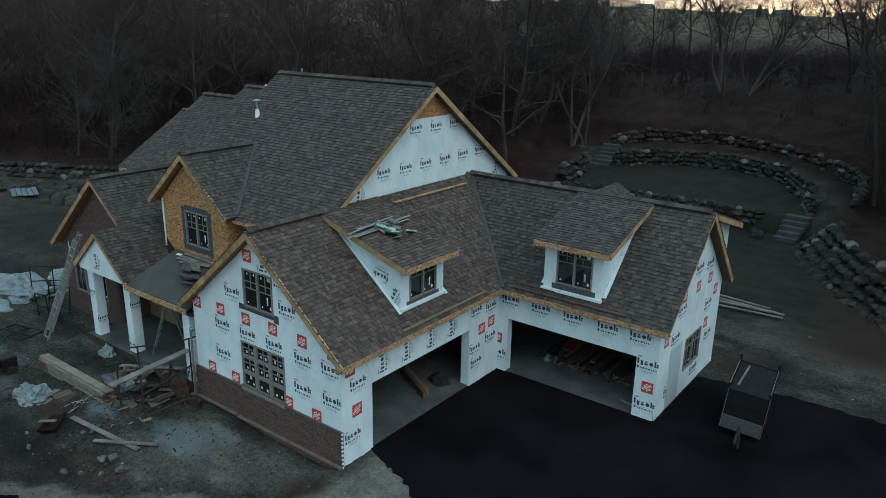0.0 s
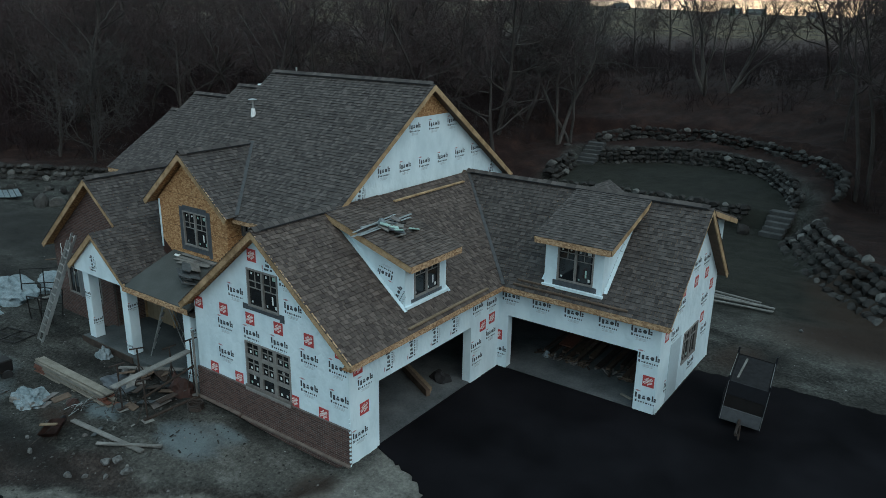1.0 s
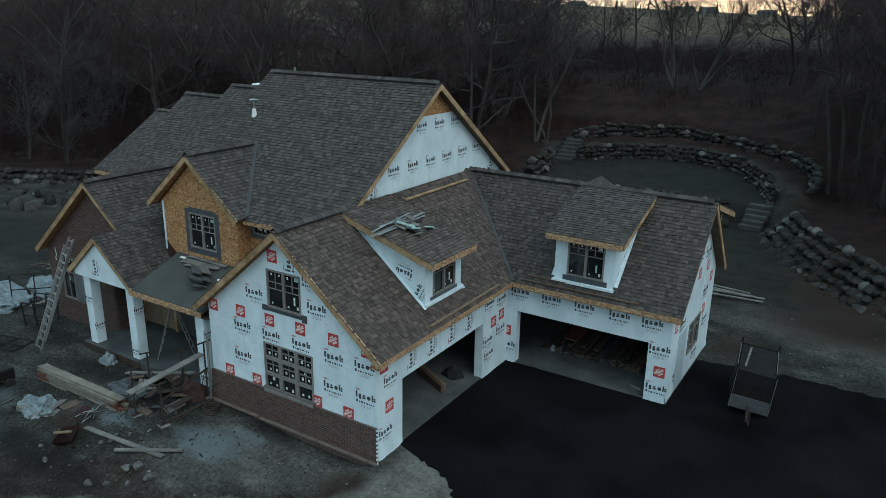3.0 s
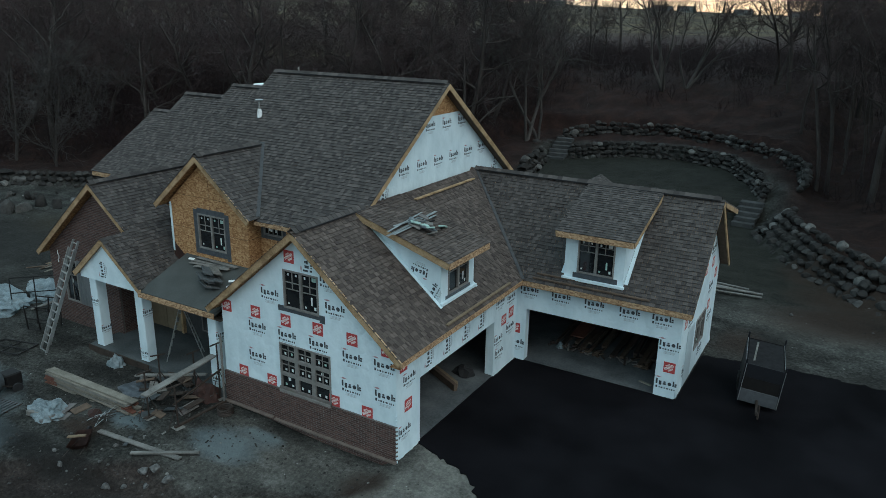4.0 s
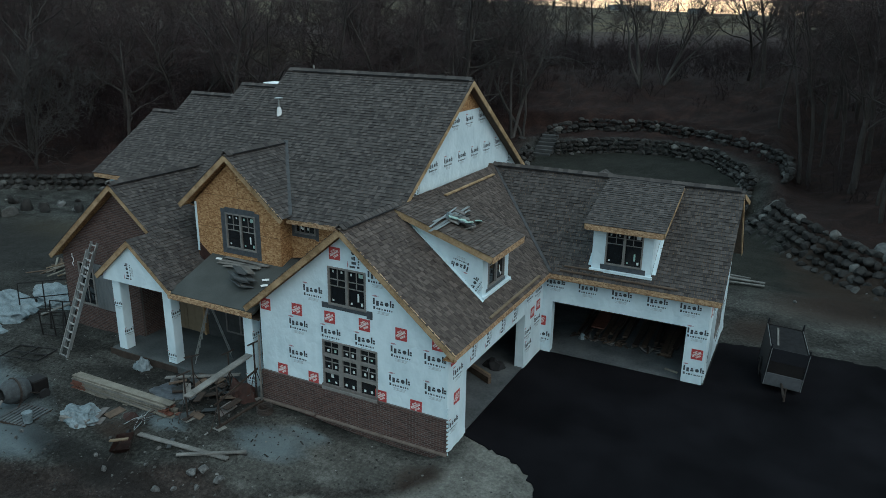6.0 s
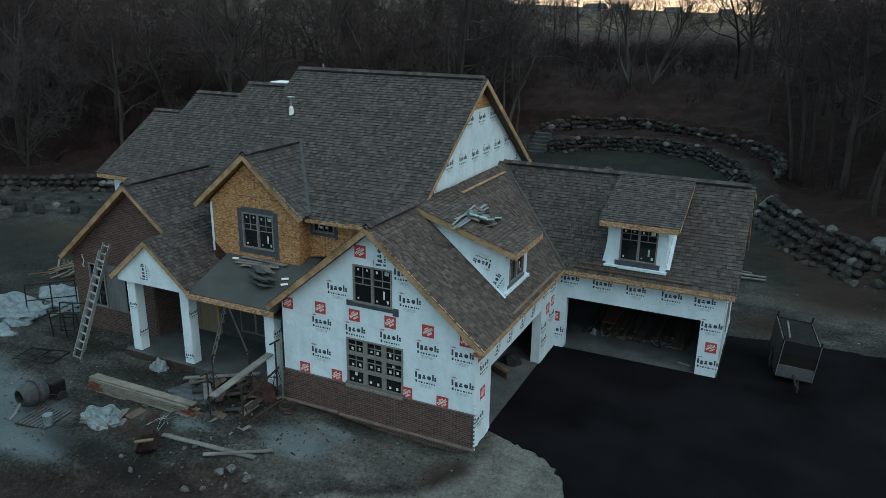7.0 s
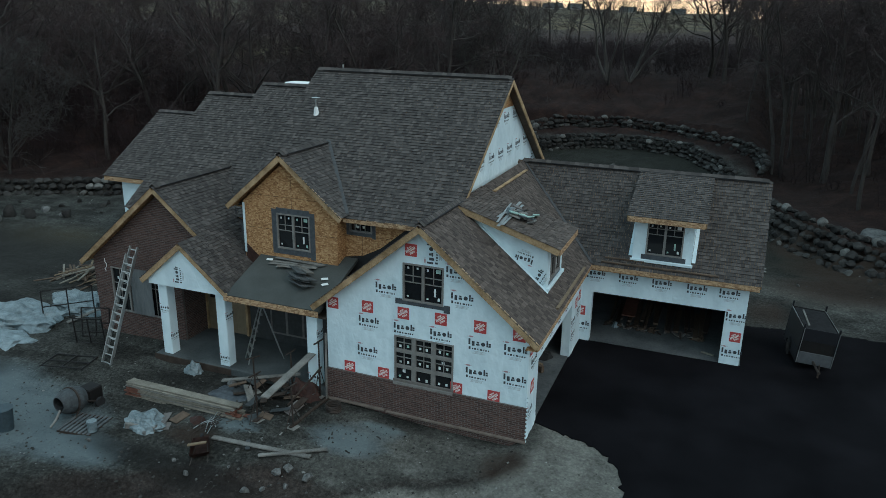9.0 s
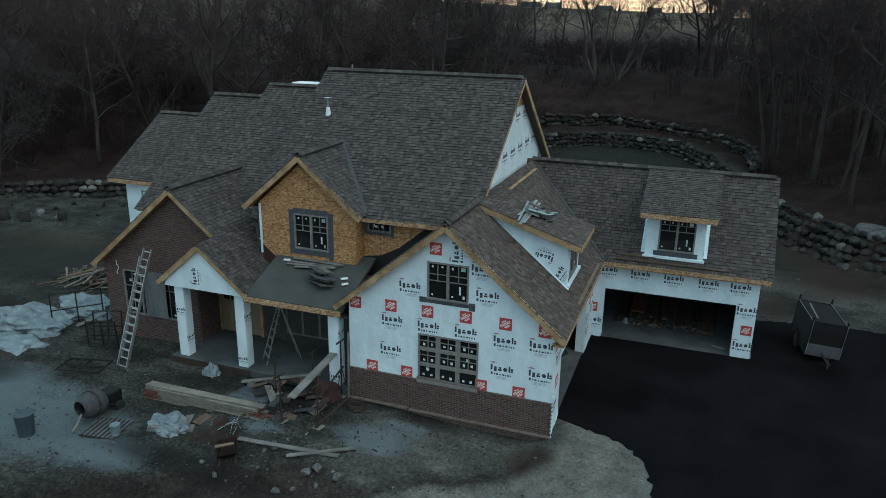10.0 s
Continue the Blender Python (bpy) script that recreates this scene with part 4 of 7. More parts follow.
prism(bm, [(-13.0, 3.0), (-6.75, 3.0), (-6.75, 5.3), (-13.0, 5.3)], front_m(26.9), -0.1, 0)
part("wall", bm, M_WRAP, house)
for s in (1, -1):
    L = run(1.7, 0.6)
    pm = slope_e(-13.6 + 1.7, 5.0 - 1.02, 0.6) if s > 0 else slope_w(-13.6 - 1.7, 5.0 - 1.02, 0.6)
    roof_face(house, [[(s * 26.8, 0), (s * 32.4, 0), (s * 32.4, L), (s * 26.8, L)] if s > 0 else [(-32.4, 0), (-26.8, 0), (-26.8, L), (-32.4, L)]], pm, 31 + s)
bm = boxes(((-15.1, 26.9, -0.1), (-12.1, 32.1, 4.0)))
part("wall", bm, M_WRAP, house)

# garage interior: slab, studs, back walls
for lo, hi in (((-19.2, 13.0, -0.1), (-12.72, 20.98, 0.03)), ((-16.2, 20.98, -0.1), (-6.95, 26.5, 0.03)), ((-12.72, 20.84, -0.1), (-6.95, 20.98, 0.026))):
    part("garage_floor", boxes((lo, hi)), M_DUSTY, house, "bare concrete garage slab")
for i in range(24):
    part("wall_stud", boxes(((-16.0 + i * 0.4, 26.36, 0.03), (-15.96 + i * 0.4, 26.44, 3.0))), M_STUD, house)
for i in range(18):
    part("wall_stud", boxes(((-19.18, 13.2 + i * 0.4, 0.03), (-19.1, 13.24 + i * 0.4, 3.0))), M_STUD, house)
# indoor shade is painted into these boards' colour
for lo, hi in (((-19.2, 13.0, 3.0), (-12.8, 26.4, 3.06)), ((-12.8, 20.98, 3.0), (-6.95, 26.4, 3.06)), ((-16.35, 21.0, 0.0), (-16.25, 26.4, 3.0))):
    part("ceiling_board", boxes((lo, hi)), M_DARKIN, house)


# dormer on the side wing, facing the drive
def dormer(wm, u0, u1, wall_z0, wall_z1, win, roof_m, roof_poly, eave_a, eave_b, rakes, cheeks, seed, flap, shingle):
    face = wall("dormer_wall", M_WRAP, house, wm, [(u0, wall_z0), (u1, wall_z0), (u1, wall_z1), (u0, wall_z1)], [win], 0.12)
    for cm, cp in cheeks:
        wall("dormer_cheek", M_WRAP, house, cm, cp, (), 0.1)
    window(house, wm, *win, cols=[win[0] + (win[2] - win[0]) * 0.27, win[0] + (win[2] - win[0]) * 0.73], rows=[win[1] + (win[3] - win[1]) * 0.62, win[1] + (win[3] - win[1]) * 0.8], sashes=([(win[0] + win[2]) / 2], []), stickers=5, seed=seed, upper=True)
    roof_face(house, [roof_poly], roof_m, seed, over=["lo hi"], shingle=shingle)
    fascia(house, eave_a, eave_b, 0.2)
    part("sill_flap", boxes(((u0 - 0.06, win[1] - flap, 0.0), (u1 + 0.06, win[1] - flap + 0.10, 0.10)), m=wm, bevel=0.01), M_WRAP, face)
    part("flashing_tape", boxes(((win[0] - 0.14, win[1] - flap + 0.11, 0.003), (win[2] + 0.14, win[1] - 0.005, 0.008)), m=wm), M_TAPE, face)
    for a, b in rakes:
        fascia(house, a, b, 0.2, name="rake_board")
    return face


D2E_Y, D2E_Z = 20.42, 5.41
D2S = (W2_RIDGE_Z + 0.02 - D2E_Z) / (W2_RIDGE_Y - D2E_Y)
d2 = dormer(front_m(20.80), -10.92, -8.80, 3.55, 5.34, (-10.46, 3.88, -9.14, 5.16), slope_s(D2E_Y, D2E_Z, D2S),
            [(-11.15, 0), (-8.45, 0), (-8.45, run(W2_RIDGE_Y - D2E_Y, D2S)), (-11.15, run(W2_RIDGE_Y - D2E_Y, D2S))],
            (-11.15, D2E_Y - 0.02, D2E_Z - 0.10), (-8.45, D2E_Y - 0.02, D2E_Z - 0.10),
            [((-8.43, D2E_Y, D2E_Z - 0.10), (-8.43, W2_RIDGE_Y, W2_RIDGE_Z - 0.08)), ((-11.17, D2E_Y, D2E_Z - 0.10), (-11.17, W2_RIDGE_Y, W2_RIDGE_Z - 0.08))],
            [(east_m(-8.796), [(20.804, 3.5), (23.5, 6.3), (20.804, 5.43)]), (plane_m((-10.924, 0, 0), (0, -1, 0), (0, 0, 1)), [(-20.804, 3.5), (-20.804, 5.43), (-23.5, 6.3)])], 41, 0.30, M_SHINGLE)
D1E_X, D1E_Z, D1A, D1B = -12.55, 5.34, 15.45, 18.05
D1S = (W1_RIDGE_Z + 0.02 - D1E_Z) / (D1E_X - W1_RIDGE_X)
d1 = dormer(east_m(-12.95), 15.68, 17.80, 3.6, 5.32, (16.1, 4.03, 17.42, 5.17), slope_e(D1E_X, D1E_Z, D1S),
            [(D1A, 0), (D1B, 0), (D1B, run(D1E_X - W1_RIDGE_X, D1S)), (D1A, run(D1E_X - W1_RIDGE_X, D1S))],
            (D1E_X + 0.02, D1A, D1E_Z - 0.10), (D1E_X + 0.02, D1B, D1E_Z - 0.10),
            [((D1E_X, D1A - 0.02, D1E_Z - 0.10), (W1_RIDGE_X, D1A - 0.02, W1_RIDGE_Z - 0.08)), ((D1E_X, D1B + 0.02, D1E_Z - 0.10), (W1_RIDGE_X, D1B + 0.02, W1_RIDGE_Z - 0.08))],
            [(front_m(15.676), [(-12.954, 3.6), (-12.954, 5.36), (-15.9, 6.3)]), (plane_m((0, 17.804, 0), (-1, 0, 0), (0, 0, 1)), [(12.954, 3.6), (15.9, 6.3), (12.954, 5.36)])], 42, 0.23, M_BROWNSHINGLE)

# main block
SA = 0.71
A_RIDGE_Y, A_RIDGE_Z, A_EAST, A_WEST, A_EAVE_Y = 21.25, 10.02, -16.02, -24.49, 15.05
A_EAVE_Z = A_RIDGE_Z - SA * (A_RIDGE_Y - A_EAVE_Y)
LA = run(A_RIDGE_Y - A_EAVE_Y, SA)
roof_face(house, [[(A_WEST, 0), (A_EAST, 0), (A_EAST, LA), (A_WEST, LA)]], slope_s(A_EAVE_Y, A_EAVE_Z, SA), 51, over=["lo hi"])
# this deck too is darkened for the shade below the rear rake
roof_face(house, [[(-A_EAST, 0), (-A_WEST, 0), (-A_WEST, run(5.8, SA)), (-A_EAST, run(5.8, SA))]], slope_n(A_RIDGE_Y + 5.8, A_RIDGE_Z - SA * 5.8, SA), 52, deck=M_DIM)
ridge_caps(house, (A_WEST, A_RIDGE_Y, A_RIDGE_Z), (A_EAST, A_RIDGE_Y, A_RIDGE_Z))
fascia(house, (A_EAST + 0.02, A_EAVE_Y, A_EAVE_Z - F), (A_EAST + 0.02, A_RIDGE_Y, A_RIDGE_Z - F), 0.19, name="rake_board")
fascia(house, (A_EAST + 0.016, A_RIDGE_Y + 5.85, A_RIDGE_Z - SA * 5.85 - F), (A_EAST + 0.016, A_RIDGE_Y, A_RIDGE_Z - F), 0.19, name="rake_board")
fascia(house, (-20.0, A_EAVE_Y - 0.02, A_EAVE_Z - 0.06), (-16.9, A_EAVE_Y - 0.02, A_EAVE_Z - 0.06), 0.17)
gm = east_m(-16.33)
gable = wall("wall", M_WRAP, house, gm, [(15.6, 3.0), (26.75, 3.0), (26.75, 6.0), (22.72, 8.85), (20.05, 8.85), (15.6, 5.9)], (), 0.2, "white printed house wrap on the high gable")
wall("gable_sheathing", M_OSB, house, gm, [(20.05, 8.852), (22.72, 8.852), (21.25, 9.85)], (), 0.19, "bare strand board at the gable peak")
prints(gable, gm, [(20.49, 8.48), (21.68, 8.46), (22.86, 8.48), (18.73, 7.12), (19.92, 7.12), (21.08, 7.13), (22.25, 7.15), (23.43, 7.18), (24.58, 7.2), (17.5, 6.55, 80), (25.9, 6.4, 80)], (), 0.92)

# lower roofs stepping down to the west
for w, e, ry, rz, ez in ((-28.03, A_WEST, 22.24, 9.17, 4.8), (-30.67, -28.03, 21.75, 8.67, 4.6)):
    d = (rz - ez) / SA
    roof_face(house, [[(w, 0), (e, 0), (e, run(d, SA)), (w, run(d, SA))]], slope_s(ry - d, ez, SA), 60 + int(-w), over=["lo"])
    ridge_caps(house, (w, ry, rz), (e, ry, rz))
    roof_face(house, [[(-e, 0), (-w, 0), (-w, run(4, SA)), (-e, run(4, SA))]], slope_n(ry + 4, rz - 4 * SA, SA), 70, tabs=False, deck=M_SHINGLE)
SD = 0.633
roof_face(house, [[(-35.5, 0), (-30.6, 0), (-30.6, run(4.06, SD)), (-35.5, run(4.06, SD))]], slope_s(19.63, 4.78, SD), 80, over=["lo"])
ridge_caps(house, (-35.5, 23.69, 7.35), (-30.6, 23.69, 7.35))
roof_face(house, [[(30.6, 0), (35.5, 0), (35.5, run(3.5, SD)), (30.6, run(3.5, SD))]], slope_n(27.19, 7.35 - 3.5 * SD, SD), 81, tabs=False, deck=M_SHINGLE)
fascia(house, (-35.5, 19.61, 4.66), (-31.0, 19.61, 4.66), 0.19)
for lo, hi in (((-34.8, 19.95, -0.1), (-31.0, 26.5, 4.7)), ((-30.6, 16.5, -0.1), (-24.5, 26.5, 4.5)), ((-24.5, 15.48, -0.1), (-20.2, 26.7, 4.2)), ((-30.6, 14.2, -0.1), (-30.45, 16.5, 3.2))):
    part("wall", boxes((lo, hi)), M_WRAP, house)
FW = (-33.9, 2.6, -32.2, 4.2)
window(house, front_m(19.94), *FW, cols=[-33.5, -32.6], rows=[3.7], sashes=([-33.05], [3.45]), stickers=5, seed=12, depth=0.01)

# front dormer sheathed in strand board
SO, O_X, O_Z, O_Y = 0.85, -22.19, 7.66, 14.63
O_HALF = 2.30
roof_face(house, [[(O_Y, 0), (15.5, 0), (17.9, run(O_HALF, SO)), (O_Y, run(O_HALF, SO))]], slope_e(O_X + O_HALF, O_Z - SO * O_HALF, SO), 91, over=["lo"])
roof_face(house, [[(-15.5, 0), (-O_Y, 0), (-O_Y, run(O_HALF, SO)), (-17.9, run(O_HALF, SO))]], slope_w(O_X - O_HALF, O_Z - SO * O_HALF, SO), 92, over=["hi"])
ridge_caps(house, (O_X, O_Y, O_Z), (O_X, 17.8, O_Z))
for s in (1, -1):
    fascia(house, (O_X, O_Y - 0.02 + 0.002 * s, O_Z - F), (O_X + s * (O_HALF + 0.02), O_Y - 0.02 + 0.002 * s, O_Z - SO * O_HALF - F), 0.19, name="rake_board")
bm = bmesh.new()
bar(bm, (O_X + O_HALF, 15.1, O_Z - SO * O_HALF + 0.03), (O_X, 17.9, O_Z + 0.03), 0.16, 0.02)
part("valley_flashing", bm, M_FLASH, house)
om = front_m(14.88)
OW = (-22.60, 4.22, -21.24, 5.52)
wall("dormer_wall", M_OSB, house, om, [(-24.0, 3.3), (-20.17, 3.3), (-20.17, 5.72), (O_X + 0.02, 7.4), (-24.0, 5.8)], [OW], 0.12, "bare strand board dormer wall")
wall("dormer_cheek", M_OSB, house, east_m(-20.166), [(14.884, 3.3), (15.6, 3.3), (15.6, 5.7), (14.884, 5.7)], (), 0.1)
wall("dormer_cheek", M_OSB, house, plane_m((-24.004, 0, 0), (0, -1, 0), (0, 0, 1)), [(-16.6, 3.3), (-14.884, 3.3), (-14.884, 5.7), (-16.6, 5.7)], (), 0.1)
window(house, om, *OW, cols=[-22.26, -21.58], rows=[5.1, 4.9], tape=0.2, sashes=([-21.92], []), stickers=6, seed=13, upper=True)
BW = (-20.0, 5.00, -19.12, 5.38)
bwm = front_m(15.48)
wall("wall", M_OSB, house, bwm, [(-20.2, 3.2), (-16.3, 3.2), (-16.3, 5.75), (-20.2, 5.75)], [BW], 0.12, "bare strand board wall over the porch roof")
window(house, bwm, *BW, cols=[-19.8, -19.6, -19.4], rows=[], tape=0.13, stickers=3, seed=14)

# black membrane turned up where the lower roofs meet the strand board
bm = bmesh.new()
prism(bm, [(-20.16, 3.3), (-19.6, 3.4), (-17.05, 5.58), (-17.5, 5.58), (-18.8, 4.52), (-19.5, 4.16), (-20.16, 4.05)], bwm, 0.003, 0.010)
part("roof_membrane_strip", bm, M_RUBBER, house, "black roof membrane turned up the wall")
bm = bmesh.new()
prism(bm, [(-23.98, 3.35), (-23.3, 3.6), (-23.25, 3.72), (-23.5, 3.86), (-23.98, 4.28)], om, 0.003, 0.012)
part("roof_membrane_strip", bm, M_RUST, house, "dark torn membrane at the dormer foot")
part("corner_wrap", boxes(((-24.02, 14.862, 3.9), (-23.93, 14.878, 5.75))), M_WRAP, house, "narrow white strip of wrap on the dormer corner")

# low porch roof with bare membrane
bm = bmesh.new()
bar(bm, (-21.5, 12.72, 3.03), (-21.5, 15.4, 4.02), 3.7, 0.10)
part("porch_roof", bm, M_MEMBRANE, house, "low porch roof under dark grey membrane")
fascia(house, (-23.4, 12.70, 2.98), (-19.7, 12.70, 2.98), 0.19)
# ceiling colour holds the shade under the porch roof
bm = boxes(((-23.4, 12.8, 2.78), (-19.5, 15.4, 2.80)))
part("porch_ceiling", bm, M_DARKIN, house)

# west gable in brick, with the small porch gable in front
G_X, G_Z, G_Y, SG = -27.03, 6.24, 13.75, 0.83
gl = run(3.93, SG)
roof_face(house, [[(-19.2, 0), (-G_Y, 0), (-G_Y, gl), (-18.2, gl)]], slope_w(G_X - 3.93, G_Z - SG * 3.93, SG), 101, over=["hi"])
ge = slope_e(-23.33, G_Z - SG * 3.70, SG)
ga, gb = run(3.70 - 3.03, SG), run(1.81, SG)
roof_face(house, [[(13.75, ga), (15.0, ga), (18.2, run(3.7, SG)), (13.75, run(3.7, SG))], [(12.72, 0), (13.75, 0), (13.75, gb), (12.72, gb)], [(13.75, 0), (14.88, 0), (14.88, ga), (13.75, ga)]], ge, 102, over=["lo", "lo"])
PG_X, PG_Z = -25.14, G_Z - SG * (G_X * -1 - 25.14)
roof_face(house, [[(-13.9, 0), (-12.72, 0), (-12.72, run(1.82, SG)), (-13.9, run(1.82, SG))]], slope_w(PG_X - 1.82, PG_Z - SG * 1.82, SG), 103, over=["hi"])
ridge_caps(house, (G_X, G_Y, G_Z), (G_X, 18.2, G_Z))
bm = bmesh.new()
bar(bm, (G_X + 0.05, 18.2, G_Z + 0.03), (-24.05, 15.03, 3.80), 0.16, 0.02)
part("valley_flashing", bm, M_FLASH, house, "grey metal valley flashing")
fascia(house, (G_X, G_Y - 0.02, G_Z - F), (G_X - 3.95, G_Y - 0.02, G_Z - SG * 3.95 - F), 0.19, name="rake_board")
fascia(house, (G_X, G_Y - 0.016, G_Z - F), (PG_X + 0.1, G_Y - 0.016, PG_Z - 0.08 - F), 0.19, name="rake_board")
for s in (1, -1):
    fascia(house, (PG_X, 12.70 + 0.002 * s, PG_Z - F), (PG_X + s * 1.84, 12.70 + 0.002 * s, PG_Z - SG * 1.84 - F), 0.19, name="rake_board")
pgm = front_m(12.79)
pg = wall("porch_gable", M_WRAP, house, pgm, [(-26.72, 2.96), (-23.52, 2.96), (-23.52, 3.18), (PG_X, PG_Z - 0.16), (-26.72, 3.22)], (), 0.30, "white wrapped porch gable")
prints(pg, pgm, [(-25.35, 3.45, 90)], (), 0.85)
for x0 in (-26.47, -23.95, -20.3):
    bm = boxes(((x0, 12.92, 0.20), (x0 + 0.40, 13.32, 2.955 if x0 < -23 else 2.8)), bevel=0.02)
    p = part("porch_post", bm, M_WRAP, house, "square porch post in house wrap")
    prints(p, front_m(12.92), [(x0 + 0.2, 2.0 if x0 < -26 else 0.5)], (), 0.62)
    prints(p, east_m(x0 + 0.40), [(13.12, 0.9 if x0 < -26 else 2.1)], (), 0.62)
bm = boxes(((-26.75, 12.79, -0.3), (-19.5, 15.5, 0.22)), bevel=0.02)
part("porch_slab", bm, M_PORCH, house, "bare concrete porch slab")
part("form_board", boxes(((-26.78, 12.745, -0.12), (-23.4, 12.787, 0.205)), bevel=0.006), M_GLOOM, house, "dark form board left along the slab edge")


def brick_wall(name, m, poly, holes, singles=None, seed=1, label=""):
    """A brick face with recessed mortar. singles: a test of (u, v) for bricks that are parts of their own."""
    r = random.Random(seed)
    backing = wall(name, M_JOINT, house, m, poly, holes, 0.08, label)
    pieces = with_holes(poly, holes)
    vs = [p[1] for p in poly]
    us = [p[0] for p in poly]
    bw, bh, j = 0.203, 0.0677, 0.016
    shared = {}
    verts, faces, n = [], [], 0
    v, row = min(vs), 0
    while v < max(vs):
        u = min(us) - (bw / 2 if row % 2 else 0)
        while u < max(us):
            for piece in pieces:
                p = clip_to([(u + j / 2, v + j / 2), (u + bw - j / 2, v + j / 2), (u + bw - j / 2, v + bh - j / 2), (u + j / 2, v + bh - j / 2)], piece)
                if not p:
                    continue
                w = r.uniform(0.003, 0.008)
                whole = len(p) == 4 and abs(p[1][0] - p[0][0] - bw + j) < 1e-6 and abs(p[2][1] - p[1][1] - bh + j) < 1e-6
                if whole and singles and singles(u, v) and n < 300:
                    if "me" not in shared:
                        bm = bmesh.new()
                        box(bm, (0, -0.02, 0), (bw - j, 0.02, bh - j), None, 0.003)
                        shared["me"] = bpy.data.meshes.new("brick")
                        bm.to_mesh(shared["me"])
                        bm.free()
                        shared["me"].materials.append(M_BRICK)
                    ob = new("brick", shared["me"])
                    ob.parent = backing
                    ob.matrix_basis = Matrix.Translation(m @ Vector((u + j / 2, v + j / 2, w - 0.02))) @ Matrix.Rotation(r.uniform(-0.006, 0.006), 4, "Y")
                    n += 1
                else:
                    k, c = len(verts), len(p)
                    verts += [m @ Vector((*q, w)) for q in p] + [m @ Vector((*q, -0.02)) for q in p]
                    faces.append(tuple(range(k, k + c)))
                    faces += [(k + c + i, k + c + (i + 1) % c, k + (i + 1) % c, k + i) for i in range(c)]
            u += bw
        v += bh
        row += 1
    me = bpy.data.meshes.new("bricks")
    me.from_pydata(verts, [], faces)
    tagged(link_mesh("bricks", me, M_BRICK, backing), kind="stuff")
    return backing


LGW = (-29.8, 0.95, -27.3, 2.75)
lgm = front_m(14.05)
brick_wall("brick_wall", lgm, [(-30.65, -0.3), (-26.4, -0.3), (-26.4, 5.44), (G_X, 5.95), (-30.65, 3.05)], [LGW], seed=5, label="dark red brick gable wall")
brick_wall("brick_wall", lgm, [(-26.398, 2.75), (-23.6, 2.75), (-23.6, 3.2), (-26.398, 5.44)], [], seed=8, label="dark red brick over the porch opening")
brick_wall("brick_return", east_m(-26.42), [(14.06, -0.3), (15.5, -0.3), (15.5, 3.0), (14.06, 3.0)], [], seed=9, label="dark red brick side wall of the porch")
window(house, lgm, *LGW, cols=[-29.4, -28.55, -27.7], rows=[2.1], sashes=([-28.97, -28.13], []), stickers=5, seed=15)


# ---- boulder walls and stone steps ----
def boulder_mesh(seed):
    r = random.Random(seed)
    bm = bmesh.new()
    bmesh.ops.create_icosphere(bm, subdivisions=2, radius=0.5)
    cuts = [(Vector((r.uniform(-1, 1), r.uniform(-1, 1), r.uniform(-0.8, 1))).normalized(), r.uniform(0.29, 0.45)) for _ in range(15)]
    off = Vector((seed * 3.1, seed * 1.7, 0))
    for v in bm.verts:
        c = v.co.normalized()
        v.co = c * 0.5 / (abs(c.x) ** 3.2 + abs(c.y) ** 3.2 + abs(c.z) ** 3.2) ** (1 / 3.2)
        for n, d in cuts:
            k = v.co.dot(n) - d
            if k > 0:
                v.co -= n * k * 0.9
        v.co *= 1 + 0.12 * noise.noise(v.co * 3.4 + off)
    me = bpy.data.meshes.new("boulder")
    bm.to_mesh(me)
    bm.free()
    me.materials.append(M_ROCK)
    return me


BOULDERS = [boulder_mesh(i) for i in range(9)]
PALE_BOULDERS = [me.copy() for me in BOULDERS]
for me in PALE_BOULDERS:
    me.materials[0] = M_PALEROCK


def along(path, step, r):
    """Points at uneven steps along a line of (x, y)."""
    left = 0.0
    for a, b in zip(path, path[1:]):
        a, b = Vector(a), Vector(b)
        d = (b - a).normalized()
        n = Vector((-d.y, d.x))
        s = left
        while s < (b - a).length:
            yield a + d * s, n, math.atan2(d.y, d.x)
            s += step * r.uniform(0.8, 1.25)
        left = s - (b - a).length


def boulder_wall(label, path, base, rows, size, lean, seed, inward=1, flat=0.66, foot_out=0.45):
    """Courses of fieldstones laid tight along a path, each set back from the one below."""
    r = random.Random(seed)
    w = thing("boulder_retaining_wall", label, "retaining wall")
    for k in range(rows):
        for p, n, a in along(path, size * 0.86, r):
            s = size * r.uniform(0.68, 1.16)
            q = p + n * (lean * k + r.uniform(-0.08, 0.08)) * inward
            foot = p - n * foot_out * inward
            z = (float(ground_height(foot.x, foot.y)) - 0.05 if base is None else base) + size * flat * 0.88 * (k + 0.5) + r.uniform(-0.05, 0.05)
            ob = new("boulder", r.choice(BOULDERS))
            ob.parent = w
            ob.matrix_basis = Matrix.Translation((q.x, q.y, z)) @ Euler((r.uniform(-0.16, 0.16), r.uniform(-0.16, 0.16), a + r.uniform(-0.25, 0.25))).to_matrix().to_4x4() @ Matrix.Diagonal((s * r.uniform(0.95, 1.3), s * r.uniform(0.9, 1.1), s * flat * r.uniform(0.9, 1.25), 1))
    return w


BACK = [(-23.2, 54.2), (-21.2, 55.6), (-19.2, 57.0), (-15.3, 57.8), (-11.4, 55.9), (-9.3, 52.6), (-8.1, 49.4), (-7.8, 48.2)]
UPPER = [(-26.4, 54.6), (-24.8, 57.4), (-22.4, 59.9), (-17.9, 61.6), (-13.2, 60.4), (-8.0, 56.3), (-6.0, 52.8), (-5.7, 49.5)]
boulder_wall("grey fieldstone boulder wall around the sunken lawn", BACK, None, 4, 0.56, 0.10, 21)
